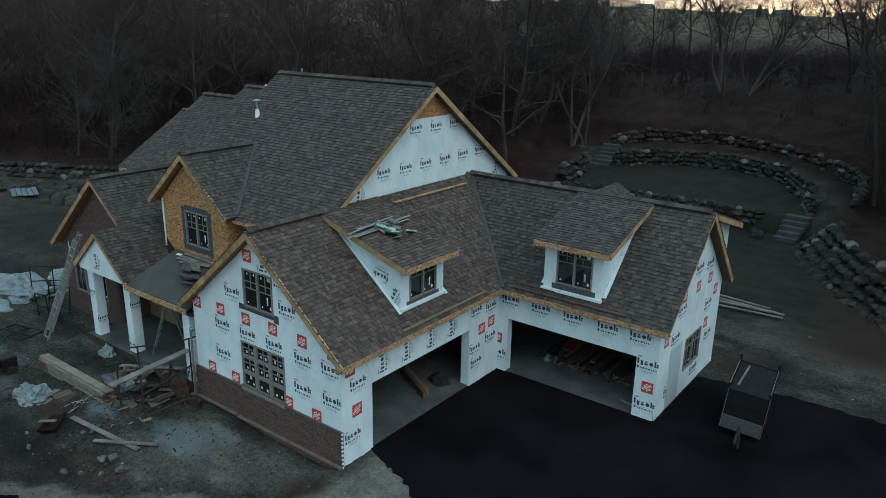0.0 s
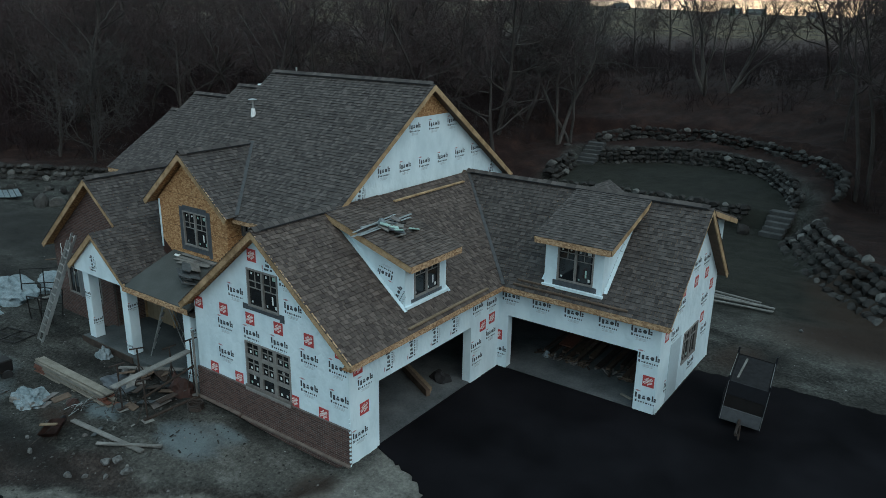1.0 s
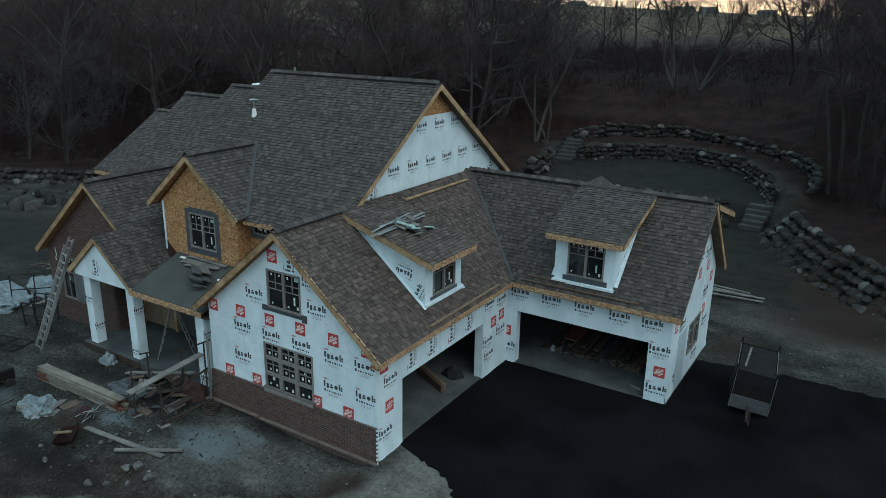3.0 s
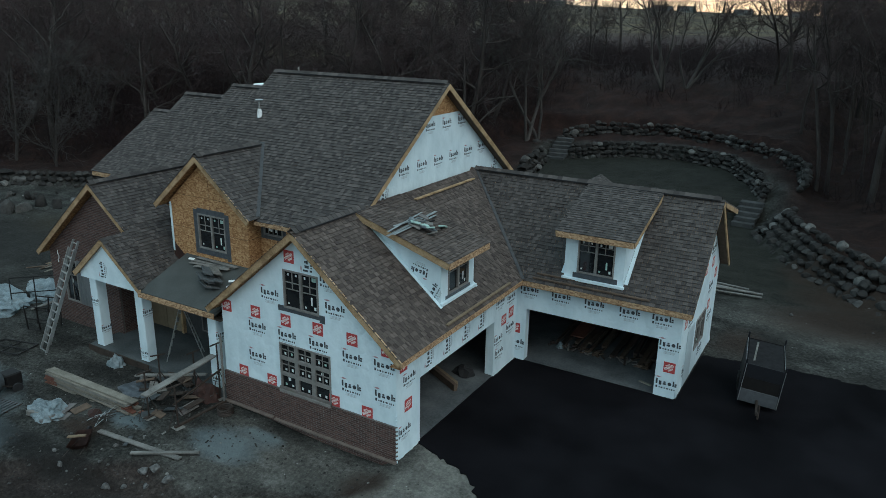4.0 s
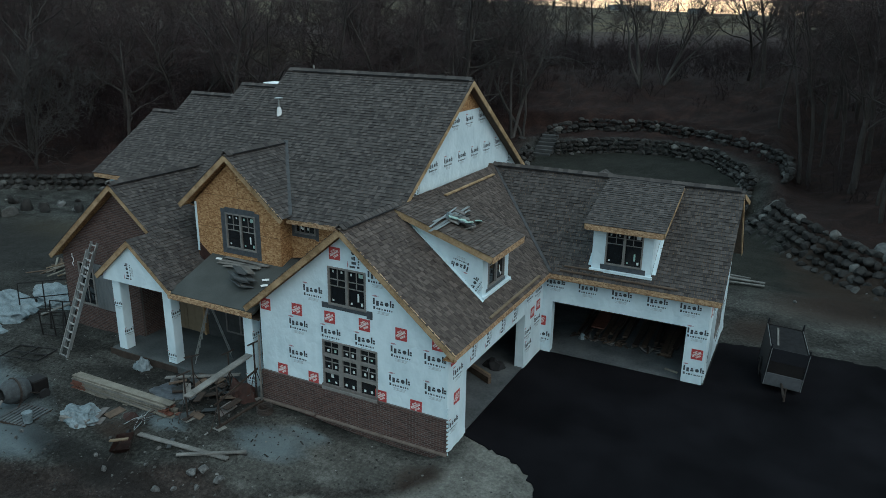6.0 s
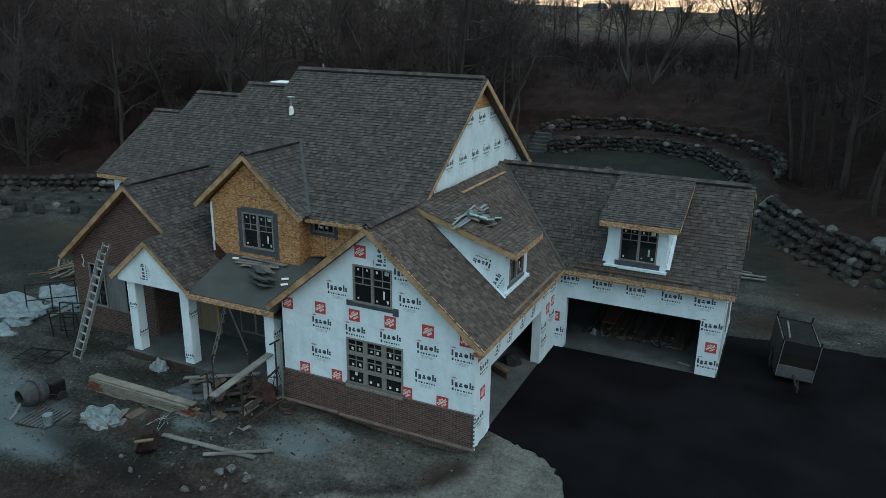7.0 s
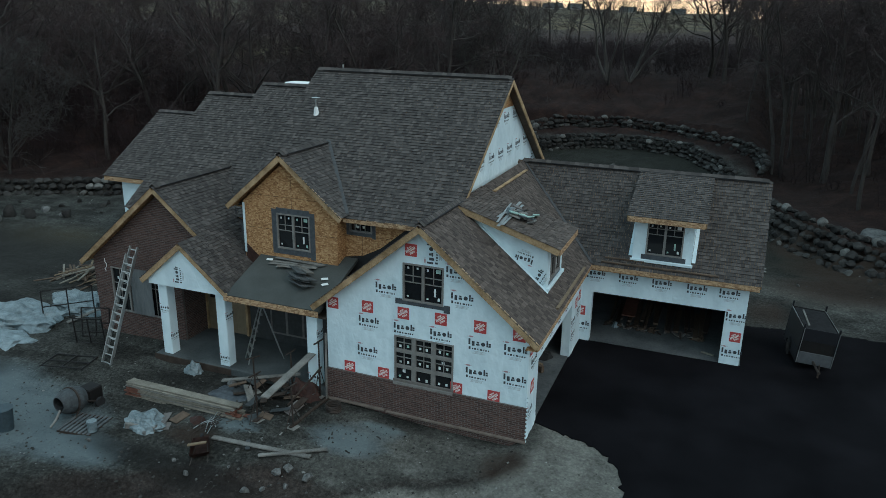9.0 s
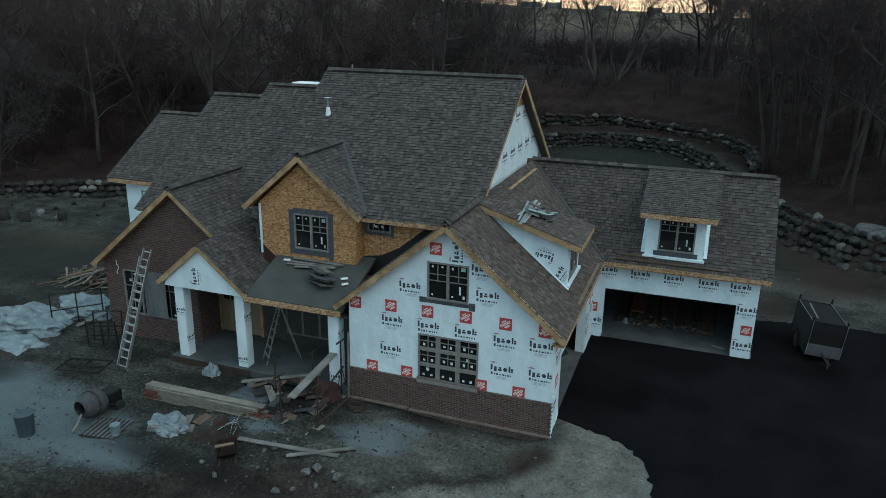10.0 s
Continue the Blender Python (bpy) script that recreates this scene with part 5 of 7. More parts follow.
boulder_wall("upper tier of grey fieldstone boulders on the wooded slope", UPPER, None, 3, 0.62, 0.12, 22, foot_out=1.2)
boulder_wall("low boulder wall at the near edge of the sunken lawn", [(-22.8, 46.3), (-17, 46.6), (-10.2, 46.4)], 0.50, 3, 0.60, 0.12, 23, 1, 0.64)
boulder_wall("thick sloping boulder wall along the yard beside the drive", [(-7.2, 46.0), (-7.5, 44.4), (-6.6, 42.0), (-4.8, 38.5), (-1.6, 34.2), (3.2, 29.4), (9.0, 25.8)], -0.2, 5, 0.62, 0.38, 24, 1, 0.72)
boulder_wall("boulder wall rising behind the house to the stone steps", [(-36.0, 36.6), (-30.0, 38.0), (-25.6, 39.3), (-23.6, 43.5), (-24.4, 48.5), (-24.6, 52.2)], None, 3, 0.74, 0.2, 25)
boulder_wall("long low boulder wall between the yard and the woods", [(-70, 19.8), (-62, 23.6), (-57, 26.5), (-50, 30.5), (-44, 33.4), (-36, 36.6)], -0.1, 3, 0.66, 0.3, 26)


def stone_steps(label, at, turn, n, width=1.8):
    t = thing("stone_steps", label, "steps", at=at)
    t.rotation_euler = (0, 0, radians(turn))
    for i in range(n):
        bm = boxes(((-width / 2 + rng.uniform(-0.08, 0.08), i * 0.42, i * 0.25 - 0.3), (width / 2 + rng.uniform(-0.08, 0.08), i * 0.42 + 0.62, i * 0.25 + 0.0)), bevel=0.03)
        part("step", bm, M_STEPSTONE, t)
    return t


stone_steps("grey stone slab steps up to the lawn", (-8.45, 45.5, 0.25), -6, 5, 1.4)
stone_steps("grey stone slab steps in the corner of the boulder wall", (-24.35, 53.2, 1.60), 3, 6, 1.5)
boulders = ((-19.0, 9.04, 0.3), (-18.75, 9.25, 0.32), (-18.0, 9.1, 0.34), (-19.45, 8.1, 0.26), (-19.08, 8.4, 0.2), (-18.5, 8.7, 0.2), (-49.2, 22.4, 1.5), (-50.1, 22.8, 1.0), (-48.6, 23.2, 1.1), (-22.9, 12.2, 0.45), (-47.5, 24.8, 0.9), (-49.0, 24.6, 1.0), (-45.8, 26.0, 0.8), (-51.5, 25.2, 0.8), (-4.1, 31.2, 0.2), (-10.0, 45.5, 1.0))
heap = random.Random(64)
for i in range(55):
    k = heap.random()
    boulders += ((-62 + 18 * k + heap.uniform(-1, 1), 22.4 + 9.6 * k - heap.uniform(0.4, 4.5), heap.uniform(0.18, 0.6)),)
for i in range(16):
    boulders += ((heap.uniform(-25, -15.5), heap.uniform(7.6, 9.4), heap.uniform(0.08, 0.2)),)
for i, (x, y, s) in enumerate(boulders):
    ob = new("loose_rock", (PALE_BOULDERS if i < 6 or i % 9 == 0 or s < 0.21 else BOULDERS)[i % 9])
    ob.matrix_basis = Matrix.Translation((x, y, float(ground_height(x, y)) + s * 0.14)) @ Euler((0.2 * i, 0.1 * i, i)).to_matrix().to_4x4() @ Matrix.Diagonal((s * 1.2, s, s * (0.55 if x < -40 else 0.75), 1))
    tagged(ob, "pale grey rock lying on the bare dirt", "rock", "loose rocks in the yard")
ob = new("flat_boulder", PALE_BOULDERS[3])
ob.matrix_basis = Matrix.Translation((0.2, 36.9, 1.35)) @ Euler((0.1, 0.05, -0.5)).to_matrix().to_4x4() @ Matrix.Diagonal((2.6, 1.3, 0.9, 1))
tagged(ob, "large flat pale boulder above the boulder wall", "boulder")


# pebbles and clods strewn over the dirt
def strewn():
    r = random.Random(31)
    verts, faces = [], []
    for _ in range(5000):
        if r.random() < 0.7:
            x, y = r.uniform(-30, -12.8), r.uniform(6.5, 12.4)
        elif r.random() < 0.75:
            x, y = r.uniform(-46, -30), r.uniform(8, 24)
        else:
            x, y = r.uniform(-6, 4), r.uniform(25.5, 33)
        s = 0.010 + 0.05 * r.random() ** 4
        z = float(ground_height(x, y))
        k = len(verts)
        for dx, dy, dz in ((1, 0, 0), (0.2, 1, 0), (-1, 0.2, 0), (-0.1, -1, 0), (0.1, 0.1, 0.8)):
            verts.append((x + dx * s * r.uniform(0.7, 1.3), y + dy * s * r.uniform(0.7, 1.3), z + dz * s - 0.003))
        faces += [(k, k + 1, k + 4), (k + 1, k + 2, k + 4), (k + 2, k + 3, k + 4), (k + 3, k, k + 4)]
    me = bpy.data.meshes.new("pebbles")
    me.from_pydata(verts, [], faces)
    tagged(link_mesh("pebbles", me, M_PEBBLE), "small grey stones and clods strewn over the dirt", "stones", kind="stuff")


strewn()


# splinters, chips and paper bits lying about the work place
def chips():
    r = random.Random(57)
    bm = bmesh.new()
    for _ in range(150):
        x, y = r.gauss(-20.6, 1.6), r.gauss(11.0, 0.9)
        if not (-25.5 < x < -16.0 and 8.8 < y < 12.4):
            continue
        L, w = r.uniform(0.04, 0.22), r.uniform(0.02, 0.06)
        box(bm, (-L / 2, -w / 2, 0), (L / 2, w / 2, 0.012), pose(x, y, float(ground_height(x, y)) + 0.01, r.uniform(-8, 8), r.uniform(-8, 8), r.uniform(0, 180)))
    tagged(part("wood_chips", bm, M_PEBBLE), "pale splinters and paper bits strewn over the dirt", "debris", kind="stuff")


chips()


# ---- bare woods on the slope ----
def limb(out, p, d, length, r0, r1, sides, segs, r, wander=0.25, lift=0.0):
    """Adds a wandering tapering limb to (verts, faces); returns its points."""
    verts, faces = out
    pts = [p.copy()]
    d = d.normalized()
    for _ in range(segs):
        d = (d + Vector((r.gauss(0, wander), r.gauss(0, wander), r.gauss(0, wander) + lift))).normalized()
        p = p + d * (length / segs)
        pts.append(p.copy())
    side = d.orthogonal().normalized()
    rings = []
    for i, q in enumerate(pts):
        t = ((pts[min(i + 1, segs)] - pts[max(i - 1, 0)]).normalized())
        side = (side - t * side.dot(t)).normalized()
        up = t.cross(side)
        rad = r0 + (r1 - r0) * i / segs
        rings.append(len(verts))
        verts += [q + rad * (math.cos(k * math.tau / sides) * side + math.sin(k * math.tau / sides) * up) for k in range(sides)]
    for a, b in zip(rings, rings[1:]):
        faces += [(a + k, a + (k + 1) % sides, b + (k + 1) % sides, b + k) for k in range(sides)]
    return pts


def spread(d, angle, r):
    """A direction that leaves d by an angle, at any side."""
    s = d.orthogonal().normalized()
    s.rotate(Matrix.Rotation(r.uniform(0, math.tau), 3, d))
    return (d * math.cos(angle) + s * math.sin(angle)).normalized()


def bare_tree(seed, height, girth, limbs, open_at=0.3, lean=0.05, twigs=5, stems=1, splay=0.0):
    """A leafless tree of one or more stems, which lean out by splay."""
    r = random.Random(seed)
    wood, crown = ([], []), ([], [])
    for n in range(stems):
        a = math.tau * (n + r.uniform(-0.2, 0.2)) / stems
        way = Vector((math.cos(a) * splay * r.uniform(0.3, 1.2), math.sin(a) * splay * 0.7, 1))
        one_stem(wood, crown, r, way, height * (1 if n == 0 else r.uniform(0.8, 1.0)), girth * (1 if n == 0 else r.uniform(0.6, 0.85)), limbs, open_at, lean, twigs, 0.07 if stems == 1 else 0.13)
    return wood, crown


def one_stem(wood, crown, r, way, height, girth, limbs, open_at, lean, twigs, wander):
    trunk = limb(wood, Vector((0, 0, -0.4)), way + Vector((r.uniform(-lean, lean), r.uniform(-lean, lean), 0)), height * 0.85, girth, girth * 0.25, 7, 9, r, wander, 0.05)
    for i in range(limbs):
        k = open_at + (1 - open_at) * (i + r.random()) / limbs
        j = min(8, int(k * 9))
        p = trunk[j].lerp(trunk[j + 1], k * 9 - j)
        a = spread(Vector((0, 0, 1)), radians(r.uniform(30, 70)), r)
        L = height * 0.50 * (1.15 - 0.6 * k) * r.uniform(0.7, 1.2)
        rad = girth * 0.5 * (1.1 - 0.75 * k)
        main = limb(wood, p, a, L, rad, rad * 0.25, 5, 6, r, 0.20, 0.06)
        for m in range(6):
            q = main[2 + m % 5]
            d2 = spread((main[3 + m % 4] - main[2 + m % 4]).normalized(), radians(r.uniform(25, 65)), r)
            L2 = L * r.uniform(0.30, 0.55)
            b = limb(wood, q, d2, L2, rad * 0.35, rad * 0.10, 4, 4, r, 0.25, 0.06)
            for n in range(twigs):
                d3 = spread((b[1 + n % 4] - b[n % 4]).normalized(), radians(r.uniform(20, 60)), r)
                t = limb(crown, b[1 + n % 4], d3, L2 * r.uniform(0.35, 0.6), max(0.014, rad * 0.10), 0.007, 3, 3, r, 0.25, 0.04)
                for _ in range(4):
                    limb(crown, t[r.choice((1, 2, 3))], spread(d3, radians(r.uniform(25, 60)), r), L2 * r.uniform(0.16, 0.36), 0.012, 0.005, 3, 2, r, 0.25)


def tree_thing(name, parts, label, category="tree", twig=M_TWIG, bark=None):
    t = thing(name, label, category, "bare trees of the woods")
    for (verts, faces), nm, mat in ((parts[0], "trunk", bark or M_BARK), (parts[1], "crown", twig)):
        me = bpy.data.meshes.new(nm)
        me.from_pydata(verts, [], faces)
        me.polygons.foreach_set("use_smooth", [True] * len(faces))
        link_mesh(nm, me, mat, t)
    return t


KINDS = [(3, 13.5, 0.22, 11, 0.30, 0.08, 5), (4, 11.0, 0.17, 10, 0.25, 0.12, 5), (5, 15.0, 0.27, 12, 0.35, 0.05, 5), (6, 9.0, 0.12, 10, 0.15, 0.2, 4), (7, 12.0, 0.19, 12, 0.2, 0.15, 5), (8, 7.0, 0.08, 10, 0.08, 0.2, 4)]
TREE_LABELS = ["tall bare grey tree with fine twigs", "bare spreading tree with grey bark", "large bare tree with a thick trunk", "slender bare young tree", "bare tree with low branches", "small bare understorey tree"]
MASTERS = [tree_thing("bare_tree", bare_tree(*k), lab + " on the leaf-covered slope") for k, lab in zip(KINDS, TREE_LABELS)]
MASTERS.append(tree_thing("pale_bare_tree", bare_tree(12, 9.5, 0.10, 20, 0.04, 0.1, 6), "many-stemmed bare tree with pale grey twigs before the dark woods", twig=M_PALETWIG))
MASTERS.append(tree_thing("slender_bare_tree", bare_tree(14, 15.5, 0.15, 10, 0.5, 0.04, 5), "straight slender bare tree with a pale grey trunk"))
MASTERS.append(tree_thing("forked_bare_tree", bare_tree(21, 15.0, 0.24, 8, 0.45, 0.05, 5, 4, 0.22), "bare tree forking near the ground into several pale stems", bark=M_PALEBARK))
MASTERS.append(tree_thing("gnarled_bare_tree", bare_tree(25, 13.0, 0.20, 11, 0.30, 0.05, 7, 2, 0.35), "gnarled bare tree with a dense crown of grey twigs"))
MASTERS.append(tree_thing("leaning_bare_tree", bare_tree(31, 14.5, 0.17, 9, 0.35, 0.04, 5, 2, 0.3), "leaning bare tree with a pale grey trunk", twig=M_PALETWIG, bark=M_PALEBARK))
woods = random.Random(77)
SPOTS = []


def plant(i, x, y, scale, turn, lean_x=0.0, lean_y=0.0, first=False):
    z = float(ground_height(x, y)) - 0.05
    m = pose(x, y, z, lean_x, lean_y, turn) @ Matrix.Scale(scale, 4)
    if i not in used:
        used.add(i)
        MASTERS[i].matrix_basis = m
        return MASTERS[i]
    t = copy_thing(MASTERS[i], m)
    t.scale = (scale, scale, scale)
    return t


used = set()
# trees that stand out: a leaning pair, a big fork, a row of trunks above the boulder wall
for i, x, y, s, turn, lx, ly in ((0, -30.8, 50.4, 1.0, 20, 0, 10), (10, -27.7, 55.0, 1.0, 80, 0, 13), (10, -27.2, 56.1, 0.9, 200, 0, 17), (10, -29.6, 61.5, 0.95, 300, 0, 8), (10, -35.0, 58.5, 0.9, 30, 0, 8), (8, -20.2, 69.2, 0.84, 120, 0, 0), (8, -18.3, 70.6, 0.75, 30, 0, 16), (9, -44.5, 46.0, 0.95, 40, 0, 0), (9, -39.5, 44.5, 0.9, 130, 0, 0), (9, -34.5, 47.0, 0.95, 250, 0, 0), (9, -31.0, 55.0, 1.0, 10, 0, 0), (9, -50.0, 48.0, 1.0, 300, 0, 0), (9, -11.0, 74.0, 1.1, 70, 0, 0), (0, -3.0, 70.0, 1.0, 170, 0, 0), (4, 4.0, 64.0, 1.0, 220, 0, 0), (0, 9.0, 58.0, 1.1, 20, 0, 0),
                             (7, -5.0, 52.2, 1.0, 10, 0, -2), (7, -4.3, 52.6, 1.05, 100, 0, 2), (7, -2.4, 61.6, 0.95, 60, 0, 3), (7, -1.3, 58.9, 1.0, 210, 0, 2), (7, 0.5, 50.8, 1.0, 300, 0, 1), (7, 1.0, 50.4, 0.95, 150, 0, 4), (7, 2.1, 49.2, 1.1, 250, 0, 6),
                             (7, 4.6, 46.5, 1.0, 20, 0, -2), (7, 6.4, 49.5, 1.1, 80, 0, 2), (7, -7.0, 59.6, 0.8, 190, 0, 4), (6, -55.5, 30.0, 1.0, 33, 0, 0), (3, -60.0, 29.5, 1.1, 133, 0, 0), (2, -5.5, 82, 1.1, 15, 0, 0), (0, -34, 58, 1.1, 75, 0, 4), (4, -38, 62, 1.15, 15, 0, 0), (2, -33, 68, 1.1, 215, 0, 0)):
    plant(i, x, y, s, turn, lx, ly)
    SPOTS.append((x, y))
count = 0
while count < 228:
    x, y = woods.uniform(-125, 48), woods.uniform(26, 130)
    if count >= 183:
        x, y = woods.uniform(-10, 40), woods.uniform(34, 84)
    d = float(yard_distance(np.array(x), np.array(y)))
    view = math.degrees(math.atan2(-(x + 3), y + 3))
    if d < 4.5 or d > (50 if x < -22 else 66) or not -14 < view < 68:
        continue
    if (-26 < x < -4 and d < 13) or any((x - a) ** 2 + (y - b) ** 2 < 6.0 for a, b in SPOTS):
        continue
    if (math.hypot((x + 62) / 14, (y - 70) / 15) < 1 or (36 < view < 44 and d > 9) or (19 < view < 34 and d > 15)) and woods.random() < 0.75:
        continue
    if (x > -30 and 4 < view < 19 and d > 14) or (x < -30 and d > 26 and count % 2):
        continue
    SPOTS.append((x, y))
    i = woods.choice((0, 0, 1, 1, 2, 3, 9, 4, 4, 5, 9) if x < -10 else (7, 7, 7, 0, 2))
    plant(i, x, y, woods.uniform(0.75, 1.1) * ((1.0 if d < 22 else 0.78) if x < -10 else 0.86 if d < 22 else 0.68), woods.uniform(0, 360), 0, woods.uniform(-6, 6))
    count += 1


# low brush under the trees
def brush():
    r = random.Random(91)
    out = ([], [])
    n = 0
    while n < 2600:
        x, y = r.uniform(-125, 45), r.uniform(24, 140)
        d = float(yard_distance(np.array(x), np.array(y)))
        view = math.degrees(math.atan2(-(x + 3), y + 3))
        if d < 3.5 or d > (48 if x < -22 else 62) or not -14 < view < 68 or (-27 < x < -7 and d < 7.5) or (-45 < x < -5 and d > 42):
            continue
        n += 1
        if ((36 < view < 44 and d > 12) or (19 < view < 34 and d > 30)) and r.random() < 0.8:
            continue
        if x > -9 and d < 34 and r.random() < 0.75:
            continue
        z = float(ground_height(x, y))
        open_bank = -29 < x < -6 and d < 24
        if open_bank and r.random() > d / 22 - 0.2:
            continue
        tall = r.uniform(1.0, 3.4) * (0.25 + 0.03 * d if open_bank else 1.0 if d < 26 else 0.6)
        for _ in range(14):
            a = Vector((r.gauss(0, 0.35), r.gauss(0, 0.35), 1))
            t = limb(out, Vector((x + r.gauss(0, 0.5), y + r.gauss(0, 0.5), z - 0.1)), a, tall * r.uniform(0.6, 1.1), 0.024, 0.008, 3, 2, r, 0.18)
            for _ in range(3):
                limb(out, t[r.choice((1, 2))], spread(a.normalized(), radians(r.uniform(25, 60)), r), tall * r.uniform(0.25, 0.5), 0.016, 0.006, 3, 1, r)
    me = bpy.data.meshes.new("brush")
    me.from_pydata(*[out[0], [], out[1]])
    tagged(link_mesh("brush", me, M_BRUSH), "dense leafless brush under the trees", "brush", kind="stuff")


brush()
# far edge of the field: dark conifers and low house roofs
for i in range(80):
    a = radians(-12 + i * 0.92 + woods.uniform(-0.7, 0.7))
    dist = woods.uniform(330, 420)
    x, y = -3 - math.sin(a) * dist, -3 + math.cos(a) * dist
    z = float(ground_height(x, y))
    bm = bmesh.new()
    h = woods.uniform(2.4, 5.4)
    for k in range(5):
        bmesh.ops.create_cone(bm, cap_ends=True, segments=7, radius1=h * 0.22 * (1 - k * 0.17), radius2=0.05, depth=h * 0.36, matrix=Matrix.Translation((woods.uniform(-0.2, 0.2), 0, h * (0.2 + 0.17 * k))))
    t = tagged(part("conifer", bm, M_CONIFER), "dark conifer at the far edge of the field", "tree", "conifers on the horizon")
    t.location = (x, y, z)
for i, (a, dist, w) in enumerate(((9.0, 385, 7), (14.5, 382, 9), (12.8, 392, 7), (5.5, 380, 6), (22, 385, 7), (-3, 390, 6))):
    a = radians(a)
    x, y = -3 - math.sin(a) * dist, -3 + math.cos(a) * dist
    z = float(ground_height(x, y))
    t = thing("distant_house", "low distant house with a dark roof across the field", "house", "houses on the horizon", at=(x, y, z - 2.5))
    part("wall", boxes(((-w / 2, -4, 0), (w / 2, 4, 2.8))), M_PALEWALL, t)
    bm = bmesh.new()
    prism(bm, [(-4.5, 2.7), (4.5, 2.7), (0, 5.2)], plane_m((w / 2 + 0.4, 0, 0), (0, 1, 0), (0, 0, 1)), -w - 0.8, 0)
    part("roof", bm, M_MEMBRANE, t)
    for k in range(3):
        part("window", boxes(((-w / 3 + k * w / 3 - 0.6, -4.05, 1.0), (-w / 3 + k * w / 3 + 0.6, -3.98, 2.2))), M_GLASS, t)


# ---- things lying about the site ----
def gz(x, y):
    return float(ground_height(x, y))


def board_between(name, a, b, w, h, mat, label, category="board", group=""):
    bm = bmesh.new()
    bar(bm, a, b, w, h, bevel=0.004)
    return tagged(part(name, bm, mat), label, category, group)


def lumber_stack():
    """A long stack of boards whose far ends step out unevenly and whose near ends are painted red."""
    t = thing("lumber_stack", "long stack of pale boards with red painted ends on the dirt", "lumber", at=(0, 0, 0))
    r = random.Random(3)
    a, b = Vector((-26.0, 10.66, 0)), Vector((-21.6, 10.72, 0))
    d = (b - a).normalized()
    n = Vector((-d.y, d.x, 0))
    for k in range(12):
        for j in range(2):
            z = -0.30 + 0.050 * k
            e = r.uniform(-0.15, 0.5) * (1 - 0.06 * k)
            p = a + n * (0.17 * (j - 0.5) + r.uniform(-0.03, 0.03)) + d * r.uniform(-0.06, 0.10) + Vector((0, 0, z))
            q = b + n * ((0.17 + 0.012 * (11 - k)) * (j - 0.5) + r.uniform(-0.05, 0.05)) + d * e + Vector((0, 0, z + r.uniform(-0.012, 0.012)))
            bm = bmesh.new()
            bar(bm, p, q, 0.155, 0.040, bevel=0.005)
            part("board", bm, M_LUMBER if r.random() < 0.6 else M_GREYWOOD, t)
            if k < 9:
                bm = bmesh.new()
                bar(bm, p - d * 0.006, p + d * r.uniform(0.15, 0.75), 0.161, 0.044)
                part("painted_end", bm, M_REDWOOD, t)
                bm = bmesh.new()
                bar(bm, q - d * r.uniform(0.1, 0.5), q + d * 0.006, 0.161, 0.044)
                part("painted_end", bm, M_REDWOOD if r.random() < 0.55 else M_LUMBER, t)
    for s in (0.15, 0.5, 0.85):
        bm = bmesh.new()
        c = a.lerp(b, s)
        bar(bm, c - n * 0.45 + Vector((0, 0, -0.37)), c + n * 0.45 + Vector((0, 0, -0.37)), 0.09, 0.09)
        part("bearer", bm, M_STUD, t)


def crumpled(name, at, size, seed, label, category, mat, flat=0.5, sub=4):
    """A heap under crumpled sheeting."""
    bm = bmesh.new()
    bmesh.ops.create_icosphere(bm, subdivisions=sub, radius=1.0)
    off = Vector((seed * 7.3, seed * 2.1, seed))
    for v in bm.verts:
        c = v.co.copy()
        n1 = noise.noise(c * 1.6 + off)
        n2 = abs(noise.noise(c * 3.7 + off))
        n3 = abs(noise.noise(c * 8.0 + off))
        v.co *= 1 + 0.35 * n1 - 0.30 * n2 - 0.14 * n3
        v.co.z = max(v.co.z, -0.15 + 0.05 * n1) * flat
        if v.co.z < 0.05:
            v.co.x *= 1.12 + 0.2 * n1
            v.co.y *= 1.12 + 0.2 * n1
        v.co = Vector((v.co.x * size[0], v.co.y * size[1], v.co.z * size[2]))
    ob = tagged(part(name, bm, mat), label, category)
    ob.location = (at[0], at[1], at[2])
    return ob


lumber_stack()
crumpled("wrapped_load", (-24.15, 9.4, -0.32), (0.72, 0.55, 0.85), 1, "pile of blocks under crumpled white plastic on a pallet", "pile", M_SHEET, 0.55)
for i, (x, y, z) in enumerate(((-23.72, 9.2, -0.16), (-24.35, 9.05, -0.17))):
    ob = tagged(part("concrete_block", boxes(((-0.2, -0.1, -0.1), (0.2, 0.1, 0.1)), bevel=0.012), M_GREYWOOD), "tan block showing under torn plastic", "block", "blocks in the wrapped pile")
    ob.matrix_basis = pose(x, y, z, 10, 8, 30 * i)
crumpled("crumpled_plastic", (-24.8, 12.45, -0.08), (0.36, 0.26, 0.8), 2, "crumpled white plastic sheeting before the porch", "plastic sheet", M_SHEET, 0.6, 3)
crumpled("plastic_sheet", (-34.5, 13.4, -0.15), (2.2, 1.35, 1.3), 3, "long heap under a wrinkled white plastic sheet", "covered heap", M_SHEET, 0.6)
crumpled("plastic_sheet", (-33.2, 15.4, -0.1), (1.6, 1.0, 1.25), 5, "low heap under a wrinkled white plastic sheet beside the brick wall", "covered heap", M_SHEET, 0.6)
crumpled("plastic_sheet", (-33.6, 11.8, -0.15), (1.7, 0.9, 0.7), 6, "loose end of white plastic sheet on the dirt", "plastic sheet", M_SHEET, 0.5, 3)
